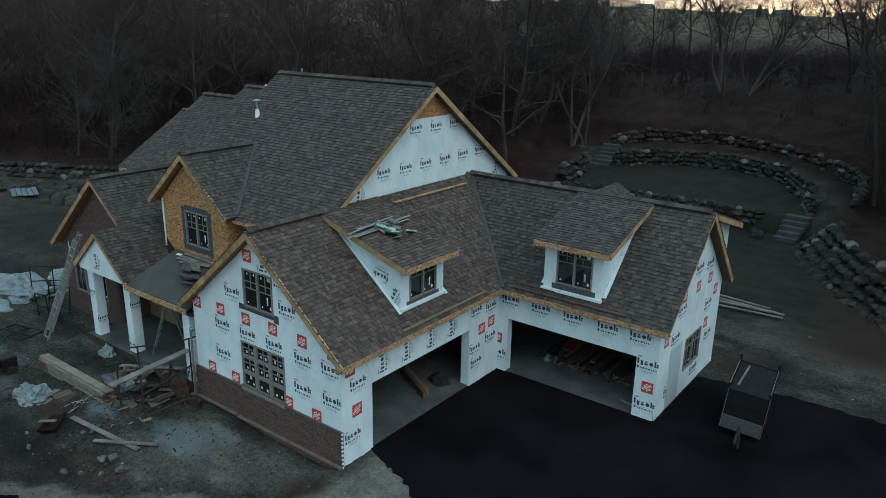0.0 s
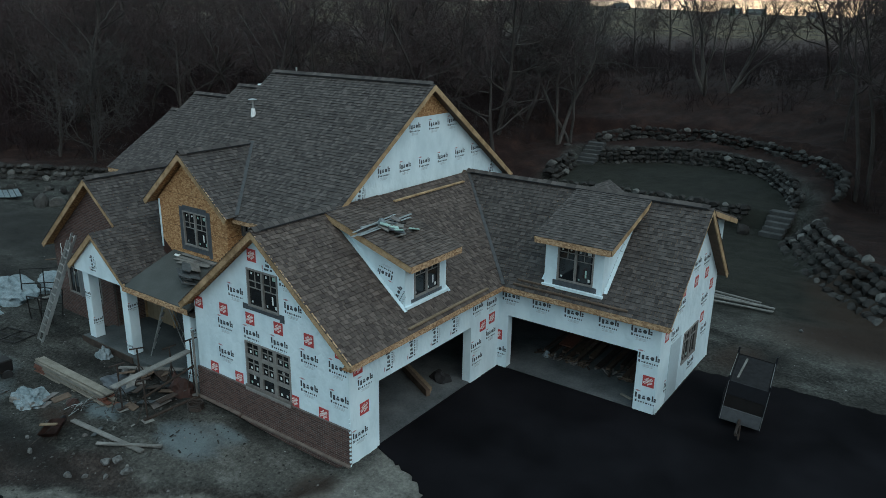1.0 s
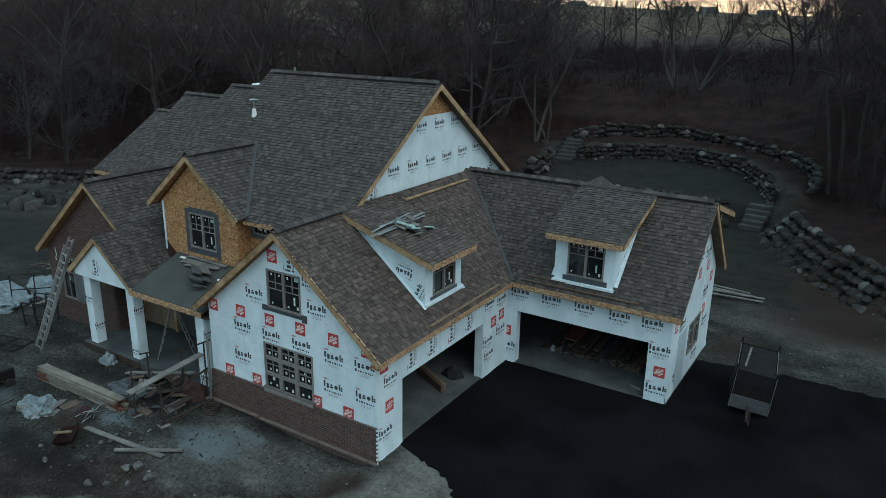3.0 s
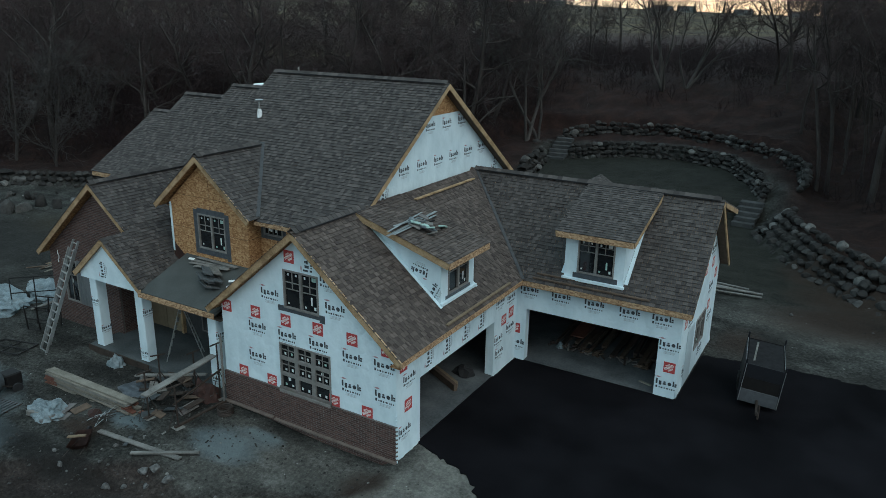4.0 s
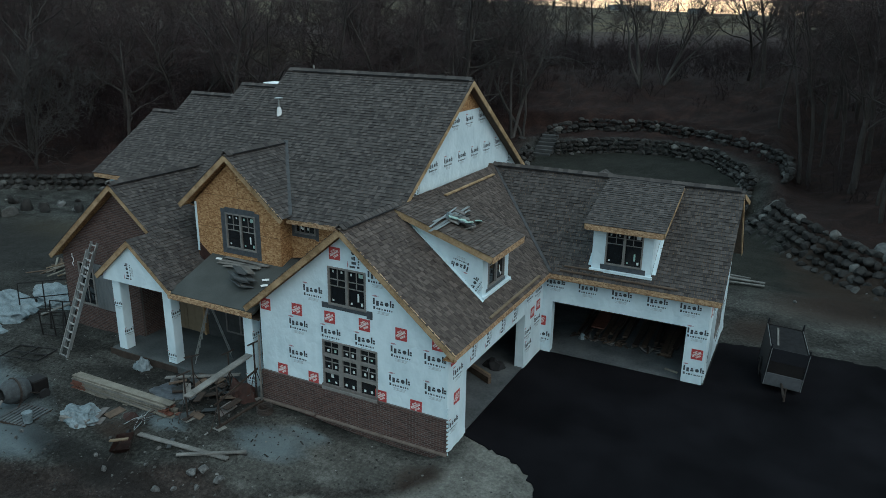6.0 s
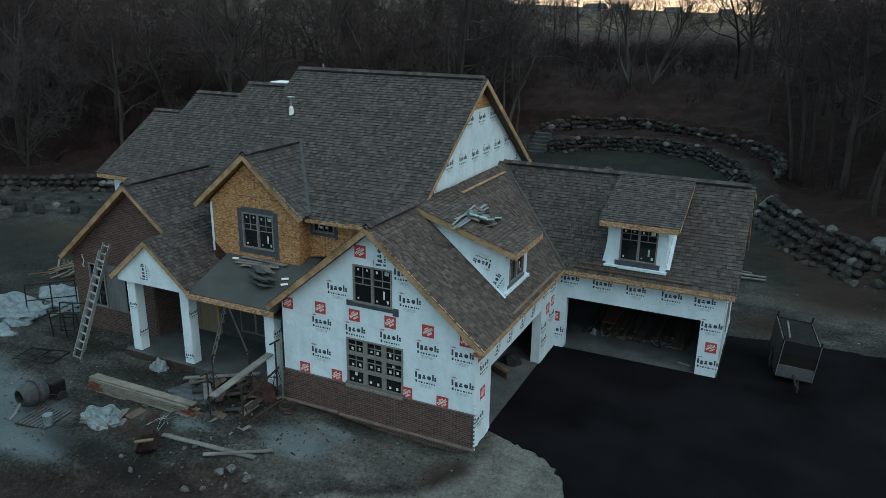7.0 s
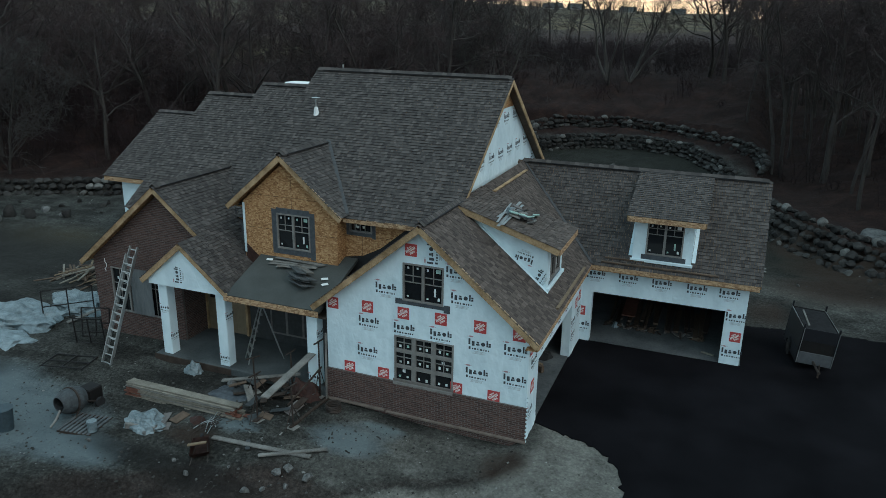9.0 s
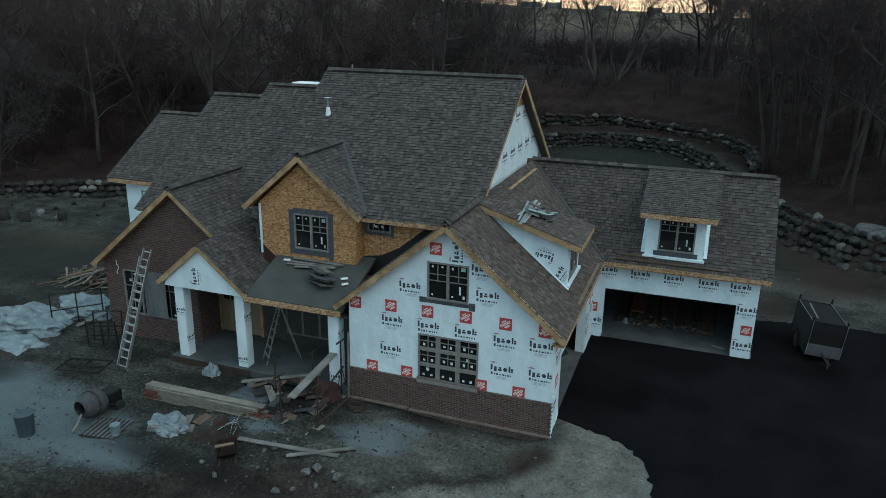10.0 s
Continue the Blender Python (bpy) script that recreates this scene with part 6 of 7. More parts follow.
crumpled("dirt_clod", (-34.2, 11.1, -0.18), (1.4, 0.4, 0.35), 8, "reddish brown heap of bark and soil", "soil heap", M_LITTER, 0.5, 3)


def pallet():
    t = thing("pallet", "weathered wooden pallet carrying a white bucket and blocks", "pallet", at=(-25.85, 8.6, -0.35))
    t.rotation_euler = (0, 0, radians(8))
    for i in range(8):
        part("deck_board", boxes(((-0.6 + i * 0.155, -0.55, 0.10), (-0.51 + i * 0.155, 0.55, 0.125)), bevel=0.004), M_DUSTY, t)
    for y in (-0.5, 0.0, 0.5):
        part("stringer", boxes(((-0.6, y - 0.03, 0.0), (0.6, y + 0.03, 0.10))), M_GLOOM, t)


def bucket(x, y, z, mat, label):
    bm = bmesh.new()
    tube(bm, [(0, 0, 0), (0, 0, 0.36), (0, 0, 0.365), (0, 0, 0.36), (0, 0, 0.05)], [0.13, 0.155, 0.165, 0.145, 0.12], 16)
    ob = tagged(part("bucket", bm, mat), label, "bucket")
    ob.location = (x, y, z)


def concrete_mixer():
    t = thing("cement_mixer", "dusty grey cement mixer with a round drum", "cement mixer", at=(-26.75, 9.0, -0.3))
    t.rotation_euler = (0, 0, radians(-4))
    t.scale = (0.78, 0.78, 0.78)
    bm = bmesh.new()
    tube(bm, [(0, -0.62, 0.72), (0, -0.60, 0.72), (0, -0.35, 0.68), (0, 0.15, 0.62), (0, 0.45, 0.58), (0, 0.55, 0.57)], [0.30, 0.34, 0.50, 0.56, 0.42, 0.2], 20, cap=False)
    tube(bm, [(0, -0.60, 0.72), (0, -0.2, 0.68)], [0.31, 0.45], 20, cap=False)
    part("drum", bm, M_MIXER, t)
    bm = bmesh.new()
    tube(bm, [(0, -0.1, 0.655), (0, -0.03, 0.645)], [0.575, 0.575], 20)
    part("ring_gear", bm, M_STEEL, t)
    part("motor_box", boxes(((-0.35, 0.55, 0.25), (0.35, 1.25, 0.85)), bevel=0.05), M_TRAILER, t)
    for x in (-0.45, 0.45):
        bm = bmesh.new()
        tube(bm, [(x, -0.3, 0.02), (x, 0.2, 0.6), (x, 0.9, 0.25)], [0.03, 0.03, 0.03], 6)
        part("frame_tube", bm, M_STEEL, t)
        bm = bmesh.new()
        tube(bm, [(x * 1.15 - 0.06, 0.9, 0.22), (x * 1.15 + 0.06, 0.9, 0.22)], [0.22, 0.22], 16)
        part("wheel", bm, M_RUBBER, t)
    bm = bmesh.new()
    tube(bm, [(0.1, -0.65, 0.5), (0.15, -0.95, 0.2), (0.2, -1.25, 0.05)], [0.045, 0.045, 0.045], 8)
    part("tow_bar", bm, M_GREYWOOD, t)


def trash_can():
    t = thing("rubbish_bin", "open grey plastic bin with a dark inside", "bin", at=(-27.95, 7.5, -0.38))
    bm = bmesh.new()
    tube(bm, [(0, 0, 0), (0, 0, 0.92), (0, 0, 0.93), (0, 0, 0.90), (0, 0, 0.55)], [0.27, 0.34, 0.365, 0.32, 0.29], 20)
    part("bin_body", bm, M_BIN, t)
    # added dark lump that stands in for shade inside the bin
    bm = bmesh.new()
    bmesh.ops.create_icosphere(bm, subdivisions=3, radius=1.0)
    for v in bm.verts:
        n = noise.noise(v.co * 3.0)
        v.co = Vector((v.co.x * 0.29, v.co.y * 0.29, 0.70 + v.co.z * 0.16 + 0.08 * n))
    part("refuse", bm, M_RUBBER, t, "dark lump in place of the bin's shaded hollow")
    t.scale = (0.85, 0.85, 0.85)


def ladder():
    """An extension ladder leaning on the gable, two sections one on the other."""
    t = thing("extension_ladder", "aluminium extension ladder leaning against the brick gable", "ladder", at=(-28.15, 11.66, -0.3))
    base, top = Vector((0, 0, 0)), Vector((0.05, 1.92, 4.22))
    d = (top - base).normalized()
    x = Vector((1, -0.16, 0)).normalized()
    n = x.cross(d)
    for k, (s0, s1, w) in enumerate(((0.0, 0.93, 0.24), (0.12, 1.0, 0.20))):
        o = n * (-0.07 * k)
        L = (top - base).length
        for s in (-1, 1):
            bm = bmesh.new()
            bar(bm, base + d * L * s0 + x * w * s + o, base + d * L * s1 + x * w * s + o, 0.03, 0.085, up=n)
            part("rail", bm, M_ALU, t)
        i = 0.3
        while i < L * (s1 - s0) - 0.1:
            bm = bmesh.new()
            p = base + d * (L * s0 + i) + o
            bar(bm, p - x * w, p + x * w, 0.035, 0.035, up=n)
            part("rung", bm, M_ALU, t)
            i += 0.305


def step_ladder():
    t = thing("step_ladder", "tall open aluminium step ladder on the porch", "step ladder", at=(-22.79, 13.95, 0.222))
    t.rotation_euler = (0, 0, radians(-44))
    for y, w in ((-0.64, 0.30), (0.64, 0.26)):
        for s in (-1, 1):
            bm = bmesh.new()
            bar(bm, (s * w, y, 0), (s * 0.16, 0.04 * (1 if y > 0 else -1), 2.05), 0.03, 0.07, up=(1, 0, 0))
            part("leg", bm, M_ALU, t)
        for i in range(6):
            k = 0.28 + i * 0.3
            f = k / 2.05
            bm = bmesh.new()
            yy = y * (1 - f) + 0.04 * f
            ww = w * (1 - f) + 0.16 * f
            bar(bm, (-ww, yy, k), (ww, yy, k), 0.07 if y < 0 else 0.025, 0.02)
            part("step", bm, M_ALU, t)
    part("top_cap", boxes(((-0.2, -0.1, 2.03), (0.2, 0.1, 2.08)), bevel=0.01), M_STICKER2, t)


def scaffold_stand(x, y, h, turn):
    """A steel screw jack stand with a foot plate and a stub."""
    t = thing("jack_support", "rusty steel scaffold stand on a foot plate", "scaffold", "scaffold stands before the porch", at=(x, y, gz(x, y)))
    t.rotation_euler = (0, 0, radians(turn))
    bm = bmesh.new()
    tube(bm, [(0, 0, 0), (0, 0, h)], [0.028, 0.028], 8)
    part("post", bm, M_STEEL, t)
    part("foot_plate", boxes(((-0.16, -0.16, 0.0), (0.16, 0.16, 0.02)), bevel=0.004), M_GREYWOOD, t)
    for s in (-1, 1):
        bm = bmesh.new()
        tube(bm, [(0, 0, h * 0.55), (s * 0.35, 0, 0.02)], [0.014, 0.014], 5)
        part("brace", bm, M_STEEL, t)
    bm = bmesh.new()
    bar(bm, (-0.25, 0, h), (0.25, 0, h), 0.04, 0.04)
    part("cross_head", bm, M_STEEL, t)


def scaffold_frame(at, turn, tilt, w=1.5, h=1.55, label="dark steel scaffold end frame standing by the covered heap"):
    t = thing("scaffold", label, "scaffold", at=at)
    t.rotation_euler = (radians(tilt), 0, radians(turn))
    runs = [((-w / 2, 0, 0), (-w / 2, 0, h)), ((w / 2, 0, 0), (w / 2, 0, h)), ((-w / 2, 0, h), (w / 2, 0, h)), ((-w / 2, 0, h * 0.5), (w / 2, 0, h * 0.5)), ((0, 0, 0), (0, 0, h)), ((-w / 2, 0, 0.06), (w / 2, 0, 0.06))]
    for a, b in runs:
        bm = bmesh.new()
        tube(bm, [a, b], [0.028, 0.028], 6)
        part("steel_tube", bm, M_DARKSTEEL, t)
    return t


pallet()
bucket(-25.25, 8.35, -0.22, M_SHEET, "white plastic bucket on the pallet")
concrete_mixer()
trash_can()
ladder()
step_ladder()
scaffold_frame((-32.7, 14.3, -0.1), 47, -6, 1.9, 1.35)
scaffold_frame((-29.25, 10.75, 0.02), 14, -90, 1.6, 1.0, "dark steel scaffold frame lying flat on the dirt")
scaffold_frame((-29.9, 12.75, -0.05), 20, 4, 1.1, 1.1, "dark steel scaffold frame standing near the brick wall")
scaffold_frame((-30.2, 13.3, -0.05), 20, -8, 1.1, 1.2, "dark steel scaffold frame leaning near the brick wall")
for x, y, h, turn in ((-20.85, 10.75, 1.62, 80), (-19.6, 10.85, 1.45, 80), (-20.75, 12.6, 1.5, 85), (-19.75, 12.75, 2.0, 85), (-21.9, 12.1, 1.3, 60)):
    scaffold_stand(x, y, h, turn)
board_between("scaffold_plank", (-20.02, 10.05, 1.24), (-20.12, 13.35, 1.42), 0.27, 0.045, M_GREYWOOD, "long grey plank laid up on scaffold stands", "plank")
board_between("scaffold_plank", (-23.3, 12.15, 0.10), (-20.7, 13.05, 0.46), 0.16, 0.05, M_GREYWOOD, "long grey plank propped low before the porch", "plank")
board_between("scaffold_plank", (-19.75, 10.85, 0.62), (-19.72, 12.85, 1.02), 0.04, 0.06, M_GLOOM, "sloping timber rail between scaffold stands", "timber rail")
board_between("scaffold_tube", (-19.43, 12.62, -0.15), (-19.38, 12.62, 2.4), 0.065, 0.05, M_GREYWOOD, "upright grey pole against the corner of the wall", "pole")
board_between("ground_timber", (-19.65, 10.75, gz(-19.65, 10.75) + 0.04), (-19.4, 12.85, gz(-19.4, 12.85) + 0.05), 0.10, 0.07, M_GLOOM, "dark timber lying along the dirt", "timber")
board_between("loose_plank", (-21.6, 9.47, gz(-21.6, 9.47) + 0.06), (-18.35, 9.83, gz(-18.35, 9.83) + 0.06), 0.17, 0.045, M_GREYWOOD, "long weathered plank lying on the dirt", "plank", "loose planks on the dirt")
board_between("loose_plank", (-19.75, 9.2, gz(-19.75, 9.2) + 0.10), (-18.05, 10.3, gz(-18.05, 10.3) + 0.07), 0.12, 0.05, M_GREYWOOD, "narrow weathered plank lying across another", "plank", "loose planks on the dirt")
scrap = random.Random(17)
for i in range(30):
    x, y = scrap.uniform(-22.6, -19.8), scrap.uniform(11.0, 13.0)
    if i > 22:
        x, y = scrap.uniform(-24.0, -20.0), scrap.uniform(9.2, 11.0)
    bm = boxes(((-scrap.uniform(0.15, 0.45), -scrap.uniform(0.06, 0.2), 0), (scrap.uniform(0.15, 0.45), scrap.uniform(0.06, 0.2), 0.03)), bevel=0.004)
    ob = tagged(part("scrap_board", bm, scrap.choice((M_GREYWOOD, M_DIM, M_MORTAR, M_GLOOM, M_FILM, M_FILM, M_DIM))), "broken board scrap lying in the heap before the porch", "scrap board", "scraps before the porch")
    ob.matrix_basis = pose(x, y, gz(x, y) + 0.03 + scrap.uniform(0, 0.25) * (i < 22), scrap.uniform(-16, 16), scrap.uniform(-16, 16), scrap.uniform(0, 180))
crumpled("rubble_mound", (-20.25, 12.55, -0.12), (0.6, 0.36, 1.1), 12, "dark reddish heap of rubble before the porch", "rubble heap", M_RUST, 0.7, 3)
crumpled("dark_tarp", (-22.7, 11.7, -0.15), (1.0, 0.55, 0.35), 13, "dark crumpled tarpaulin by the lumber stack", "tarpaulin", M_TAPE, 0.6, 3)
crumpled("red_clay_clod", (-22.6, 10.05, -0.3), (0.35, 0.25, 0.5), 14, "dark red lump of wet clay by the lumber", "clay", M_RUST, 0.6, 2)


def rebar_bundle():
    t = thing("rebar_offcuts", "tangle of bent steel rods on the dirt", "steel rods")
    r = random.Random(9)
    for i in range(16):
        x, y = -22.15 + r.uniform(-0.3, 0.3), 10.05 + r.uniform(-0.25, 0.25)
        a = r.uniform(0, math.pi)
        d = Vector((math.cos(a), math.sin(a), r.uniform(-0.1, 0.35))) * r.uniform(0.25, 0.55)
        bm = bmesh.new()
        c = Vector((x, y, gz(x, y) + 0.08))
        tube(bm, [c - d, c + Vector((0, 0, 0.05)), c + d], [0.012, 0.012, 0.012], 5)
        part("steel_rod", bm, M_STEEL if r.random() < 0.5 else M_ALU, t)


def wheelbarrow():
    t = thing("wheelbarrow", "rusty tipped wheelbarrow with a yellow level lying in it", "wheelbarrow", at=(-21.5, 8.85, gz(-21.5, 8.85) - 0.04))
    t.rotation_euler = (radians(8), radians(-6), radians(35))
    t.scale = (0.78, 0.78, 0.62)
    bm = bmesh.new()
    lo = [bm.verts.new(p) for p in ((-0.28, -0.35, 0.22), (0.28, -0.35, 0.22), (0.22, 0.30, 0.22), (-0.22, 0.30, 0.22))]
    hi = [bm.verts.new(p) for p in ((-0.38, -0.5, 0.55), (0.38, -0.5, 0.55), (0.32, 0.52, 0.50), (-0.32, 0.52, 0.50))]
    bm.faces.new(lo)
    for i in range(4):
        bm.faces.new((lo[i], lo[(i + 1) % 4], hi[(i + 1) % 4], hi[i]))
    bmesh.ops.solidify(bm, geom=bm.faces[:], thickness=0.02)
    part("tray", bm, M_RUST, t)
    for s in (-1, 1):
        bm = bmesh.new()
        tube(bm, [(s * 0.1, 0.75, 0.2), (s * 0.25, 0.1, 0.25), (s * 0.32, -1.0, 0.5)], [0.02, 0.02, 0.02], 6)
        part("handle", bm, M_STEEL, t)
        bm = bmesh.new()
        tube(bm, [(s * 0.25, -0.35, 0.25), (s * 0.28, -0.42, 0.0)], [0.018, 0.018], 6)
        part("leg", bm, M_STEEL, t)
    bm = bmesh.new()
    tube(bm, [(-0.045, 0.75, 0.2), (0.045, 0.75, 0.2)], [0.2, 0.2], 16)
    part("wheel", bm, M_RUBBER, t)


rebar_bundle()
wheelbarrow()
board_between("yellow_level", (-21.75, 8.55, gz(-21.6, 8.7) + 0.36), (-21.3, 8.85, gz(-21.6, 8.7) + 0.40), 0.11, 0.04, M_STUD, "short yellow board across the wheelbarrow", "board")
# sticks by the brick gable
for i in range(38):
    x, y = scrap.uniform(-37.4, -34.6), scrap.uniform(17.4, 18.8)
    a = scrap.uniform(0, math.pi)
    L = scrap.uniform(0.8, 1.8)
    z = gz(x, y) + scrap.uniform(0.03, 0.65) * math.exp(-((x + 35.9) / 1.1) ** 2)
    board_between("offcut", (x - math.cos(a) * L / 2, y - math.sin(a) * L / 2, z - scrap.uniform(0, 0.15)), (x + math.cos(a) * L / 2, y + math.sin(a) * L / 2, z + scrap.uniform(0, 0.25)), 0.09, 0.04, scrap.choice((M_DIM, M_DIM, M_LUMBER, M_STUD)), "raw timber offcut in a loose pile", "offcut", "timber offcuts by the brick wall")
board_between("loose_plank", (-32.3, 13.8, 0.03), (-31.6, 15.2, 0.35), 0.2, 0.04, M_GREYWOOD, "grey plank leaning by the covered heap", "plank")
# pale boards far off in the yard
for i in range(5):
    x, y = -54.4 + i * 0.35, 21.7 + i * 0.22
    board_between("yard_board", (x - 1.2, y + 0.6, gz(x, y) + 0.08 + 0.04 * i), (x + 1.3, y - 0.3, gz(x, y) + 0.10 + 0.04 * i), 0.28, 0.05, M_SHEET, "pale board in a small pile at the yard's edge", "board", "boards at the yard's edge")
# long trim boards behind the garage
for i, (x0, y0, x1, y1) in enumerate(((-8.5, 33.5, -5.9, 33.25), (-8.5, 33.0, -5.7, 33.05), (-8.6, 32.7, -5.5, 32.85), (-8.4, 32.4, -5.5, 32.6), (-8.7, 33.9, -6.2, 33.4))):
    board_between("trim_board", (x0 - 2.0, y0, gz(x0, y0) + 0.1 + 0.05 * (i % 3)), (x1, y1, gz(x1, y1) + 0.1 + 0.05 * (i % 3)), 0.13, 0.05, M_GREYWOOD, "long grey trim board stacked behind the garage", "board", "trim boards behind the garage")


def trailer():
    t = thing("utility_trailer", "dark high-sided utility trailer parked on the asphalt", "trailer", at=(-4.18, 21.55, 0.0))
    w, L, z0, z1 = 0.60, 2.25, 0.22, 1.60
    part("front_panel", boxes(((-w, -0.03, z0), (w, 0.0, 0.68)), bevel=0.006), M_TRAILERPALE, t, "bare grey metal front panel")
    part("front_board", boxes(((-w, -0.02, 1.12), (w, 0.01, z1)), bevel=0.006), M_TRAILERGREY, t)
    for s in (-1, 1):
        part("side_panel", boxes(((s * w - 0.02, 0.0, 0.72), (s * w + 0.02, L, z1 - 0.02)), bevel=0.005), M_TRAILER, t)
        part("side_skirt", boxes(((s * w - 0.018, 0.0, z0), (s * w + 0.018, L, 0.71)), bevel=0.005), M_TRAILERGREY, t)
        for y in (0.0, L):
            part("corner_post", boxes(((s * w - 0.03, y - 0.025, z0), (s * w + 0.03, y + 0.025, z1 + (0.22 if y else 0.16))), bevel=0.006), M_TRAILERGREY, t)
        part("edge_trim", boxes(((s * w + 0.012, -0.046, z0), (s * w + 0.028, -0.032, z1))), M_ALU, t, "worn bright metal edge")
        part("top_rail", boxes(((s * w - 0.018, 0.0, z1 - 0.02), (s * w - 0.002, L, z1 + 0.006)), bevel=0.006), M_ALU, t)
        bm = bmesh.new()
        tube(bm, [(s * (w - 0.14), L * 0.58, 0.30), (s * (w + 0.04), L * 0.58, 0.30)], [0.30, 0.30], 20)
        wheel = part("wheel", bm, M_RUBBER, t)
        bm = bmesh.new()
        tube(bm, [(s * (w + 0.035), L * 0.58, 0.30), (s * (w + 0.05), L * 0.58, 0.30)], [0.17, 0.14], 16)
        part("rim", bm, M_STEEL, wheel)
        bm = bmesh.new()
        tube(bm, [(s * (w + 0.03), L * 0.58 + 0.38 * math.cos(a), 0.30 + 0.38 * math.sin(a)) for a in (0.1, 0.8, 1.57, 2.3, 3.04)], [0.04, 0.05, 0.05, 0.05, 0.04], 4)
        part("mudguard", bm, M_TRAILER, t)
    part("bed", boxes(((-w, 0.0, 0.45), (w, L, 0.52))), M_TRAILER, t)
    part("tailgate", boxes(((-w, L - 0.03, 0.5), (w, L, z1)), bevel=0.006), M_TRAILER, t)
    part("load_cover", boxes(((-w + 0.03, 0.02, 1.52), (w - 0.03, L - 0.04, 1.575)), bevel=0.02), M_LOADCOVER, t, "dull brown sheet covering the load")
    part("mesh_panel", boxes(((-w, -0.005, 0.68), (w, 0.012, 1.13))), M_TRAILER, t)
    bm = bmesh.new()
    tube(bm, [(0, 0.05, 0.36), (0, -0.75, 0.34), (0.02, -0.95, 0.34)], [0.045, 0.04, 0.055], 8)
    part("tow_bar", bm, M_STEEL, t)
    bm = bmesh.new()
    tube(bm, [(0.08, -0.6, 0.5), (0.08, -0.6, 0.0)], [0.03, 0.03], 8)
    part("jack_stand", bm, M_STEEL, t)
    # it stands askew to the drive, its box leaning on soft springs
    lean = Matrix.Translation((0, 0, 0.25)) @ Matrix.Rotation(math.radians(5), 4, "Y") @ Matrix.Translation((0, 0, -0.25))
    for ob in t.children:
        if ob.name.split(".")[0] not in ("wheel", "mudguard", "tow_bar", "jack_stand"):
            ob.matrix_local = lean
    t.rotation_euler = (0, 0, math.radians(7))
    return Matrix.Translation((-4.18, 21.55, 0.0)) @ Matrix.Rotation(math.radians(7), 4, "Z") @ lean


on_trailer = trailer()
board_between("loose_plank", on_trailer @ Vector((-0.37, 0.35, 1.597)), on_trailer @ Vector((-0.27, 1.95, 1.597)), 0.06, 0.04, M_GREYWOOD, "narrow grey plank lying on the trailer load", "plank")


# ---- things on the roofs ----
def d1z(x):
    return D1E_Z + D1S * (D1E_X - x)


for i, (a, b, w) in enumerate((((-14.44, 14.95), (-14.62, 18.1), 0.11), ((-14.36, 15.2), (-14.45, 17.85), 0.09), ((-14.66, 15.65), (-14.60, 17.1), 0.12), ((-14.52, 15.1), (-14.75, 17.4), 0.07))):
    za, zb = d1z(a[0]) + 0.06 + 0.02 * i, d1z(b[0]) + 0.06 + 0.02 * i
    board_between("flashing_strip", (*a, za), (*b, zb), w, 0.015, M_ALU, "bent grey metal flashing strip on the dormer roof", "flashing strip", "flashing strips on the roof")
for i in range(13):
    x, y = scrap.uniform(-14.45, -13.75), scrap.uniform(16.2, 17.3)
    bm = boxes(((-scrap.uniform(0.12, 0.32), -scrap.uniform(0.07, 0.16), 0), (scrap.uniform(0.12, 0.32), scrap.uniform(0.07, 0.16), 0.05)), bevel=0.012)
    ob = tagged(part("loose_shingle", bm, scrap.choice((M_GREYWOOD, M_MORTAR, M_GREYWOOD, M_TAPE, M_STICKER2, M_TRAILER, M_GREYWOOD))), "loose shingle and wrapper scrap on the dormer roof", "shingle", "shingles on the dormer roof")
    ob.matrix_basis = pose(x, y, d1z(x) + 0.04 + 0.035 * (i % 5), scrap.uniform(-8, 8), math.degrees(math.atan(D1S)) + scrap.uniform(-6, 6), scrap.uniform(0, 180))
crumpled("white_bag", (-14.52, 16.45, d1z(-14.52) + 0.08), (0.13, 0.11, 0.35), 15, "small crumpled white bag on the dormer roof", "bag", M_SHEET, 0.7, 2)
zr = W1_RIDGE_Z - S1 * (-14.95 - W1_RIDGE_X)
board_between("roof_board", (-15.76, 18.6, W1_RIDGE_Z - S1 * 0.34 + 0.06), (-15.75, 22.9, W1_RIDGE_Z - S1 * 0.35 + 0.06), 0.12, 0.05, M_FASCIA, "long raw batten nailed along the roof", "batten", "roof battens")
board_between("roof_board", (-12.44, 15.2, W1_EAVE_Z + 0.11), (-12.44, 19.6, W1_EAVE_Z + 0.11), 0.10, 0.05, M_STUD, "long raw batten nailed above the eave", "batten", "roof battens")
board_between("roof_board", (-12.0, W2_EAVE_Y + 0.08, W2_EAVE_Z + 0.12), (-7.8, W2_EAVE_Y + 0.08, W2_EAVE_Z + 0.12), 0.10, 0.05, M_DIM, "long raw batten nailed above the eave", "batten", "roof battens")
board_between("roof_board", (-11.9, W2_EAVE_Y + 0.22, W2_EAVE_Z + 0.26), (-9.0, W2_EAVE_Y + 0.24, W2_EAVE_Z + 0.28), 0.10, 0.05, M_DIM, "long raw batten nailed above the eave", "batten", "roof battens")


def pz(y):
    return 3.03 + 0.05 + (y - 12.72) * 0.369


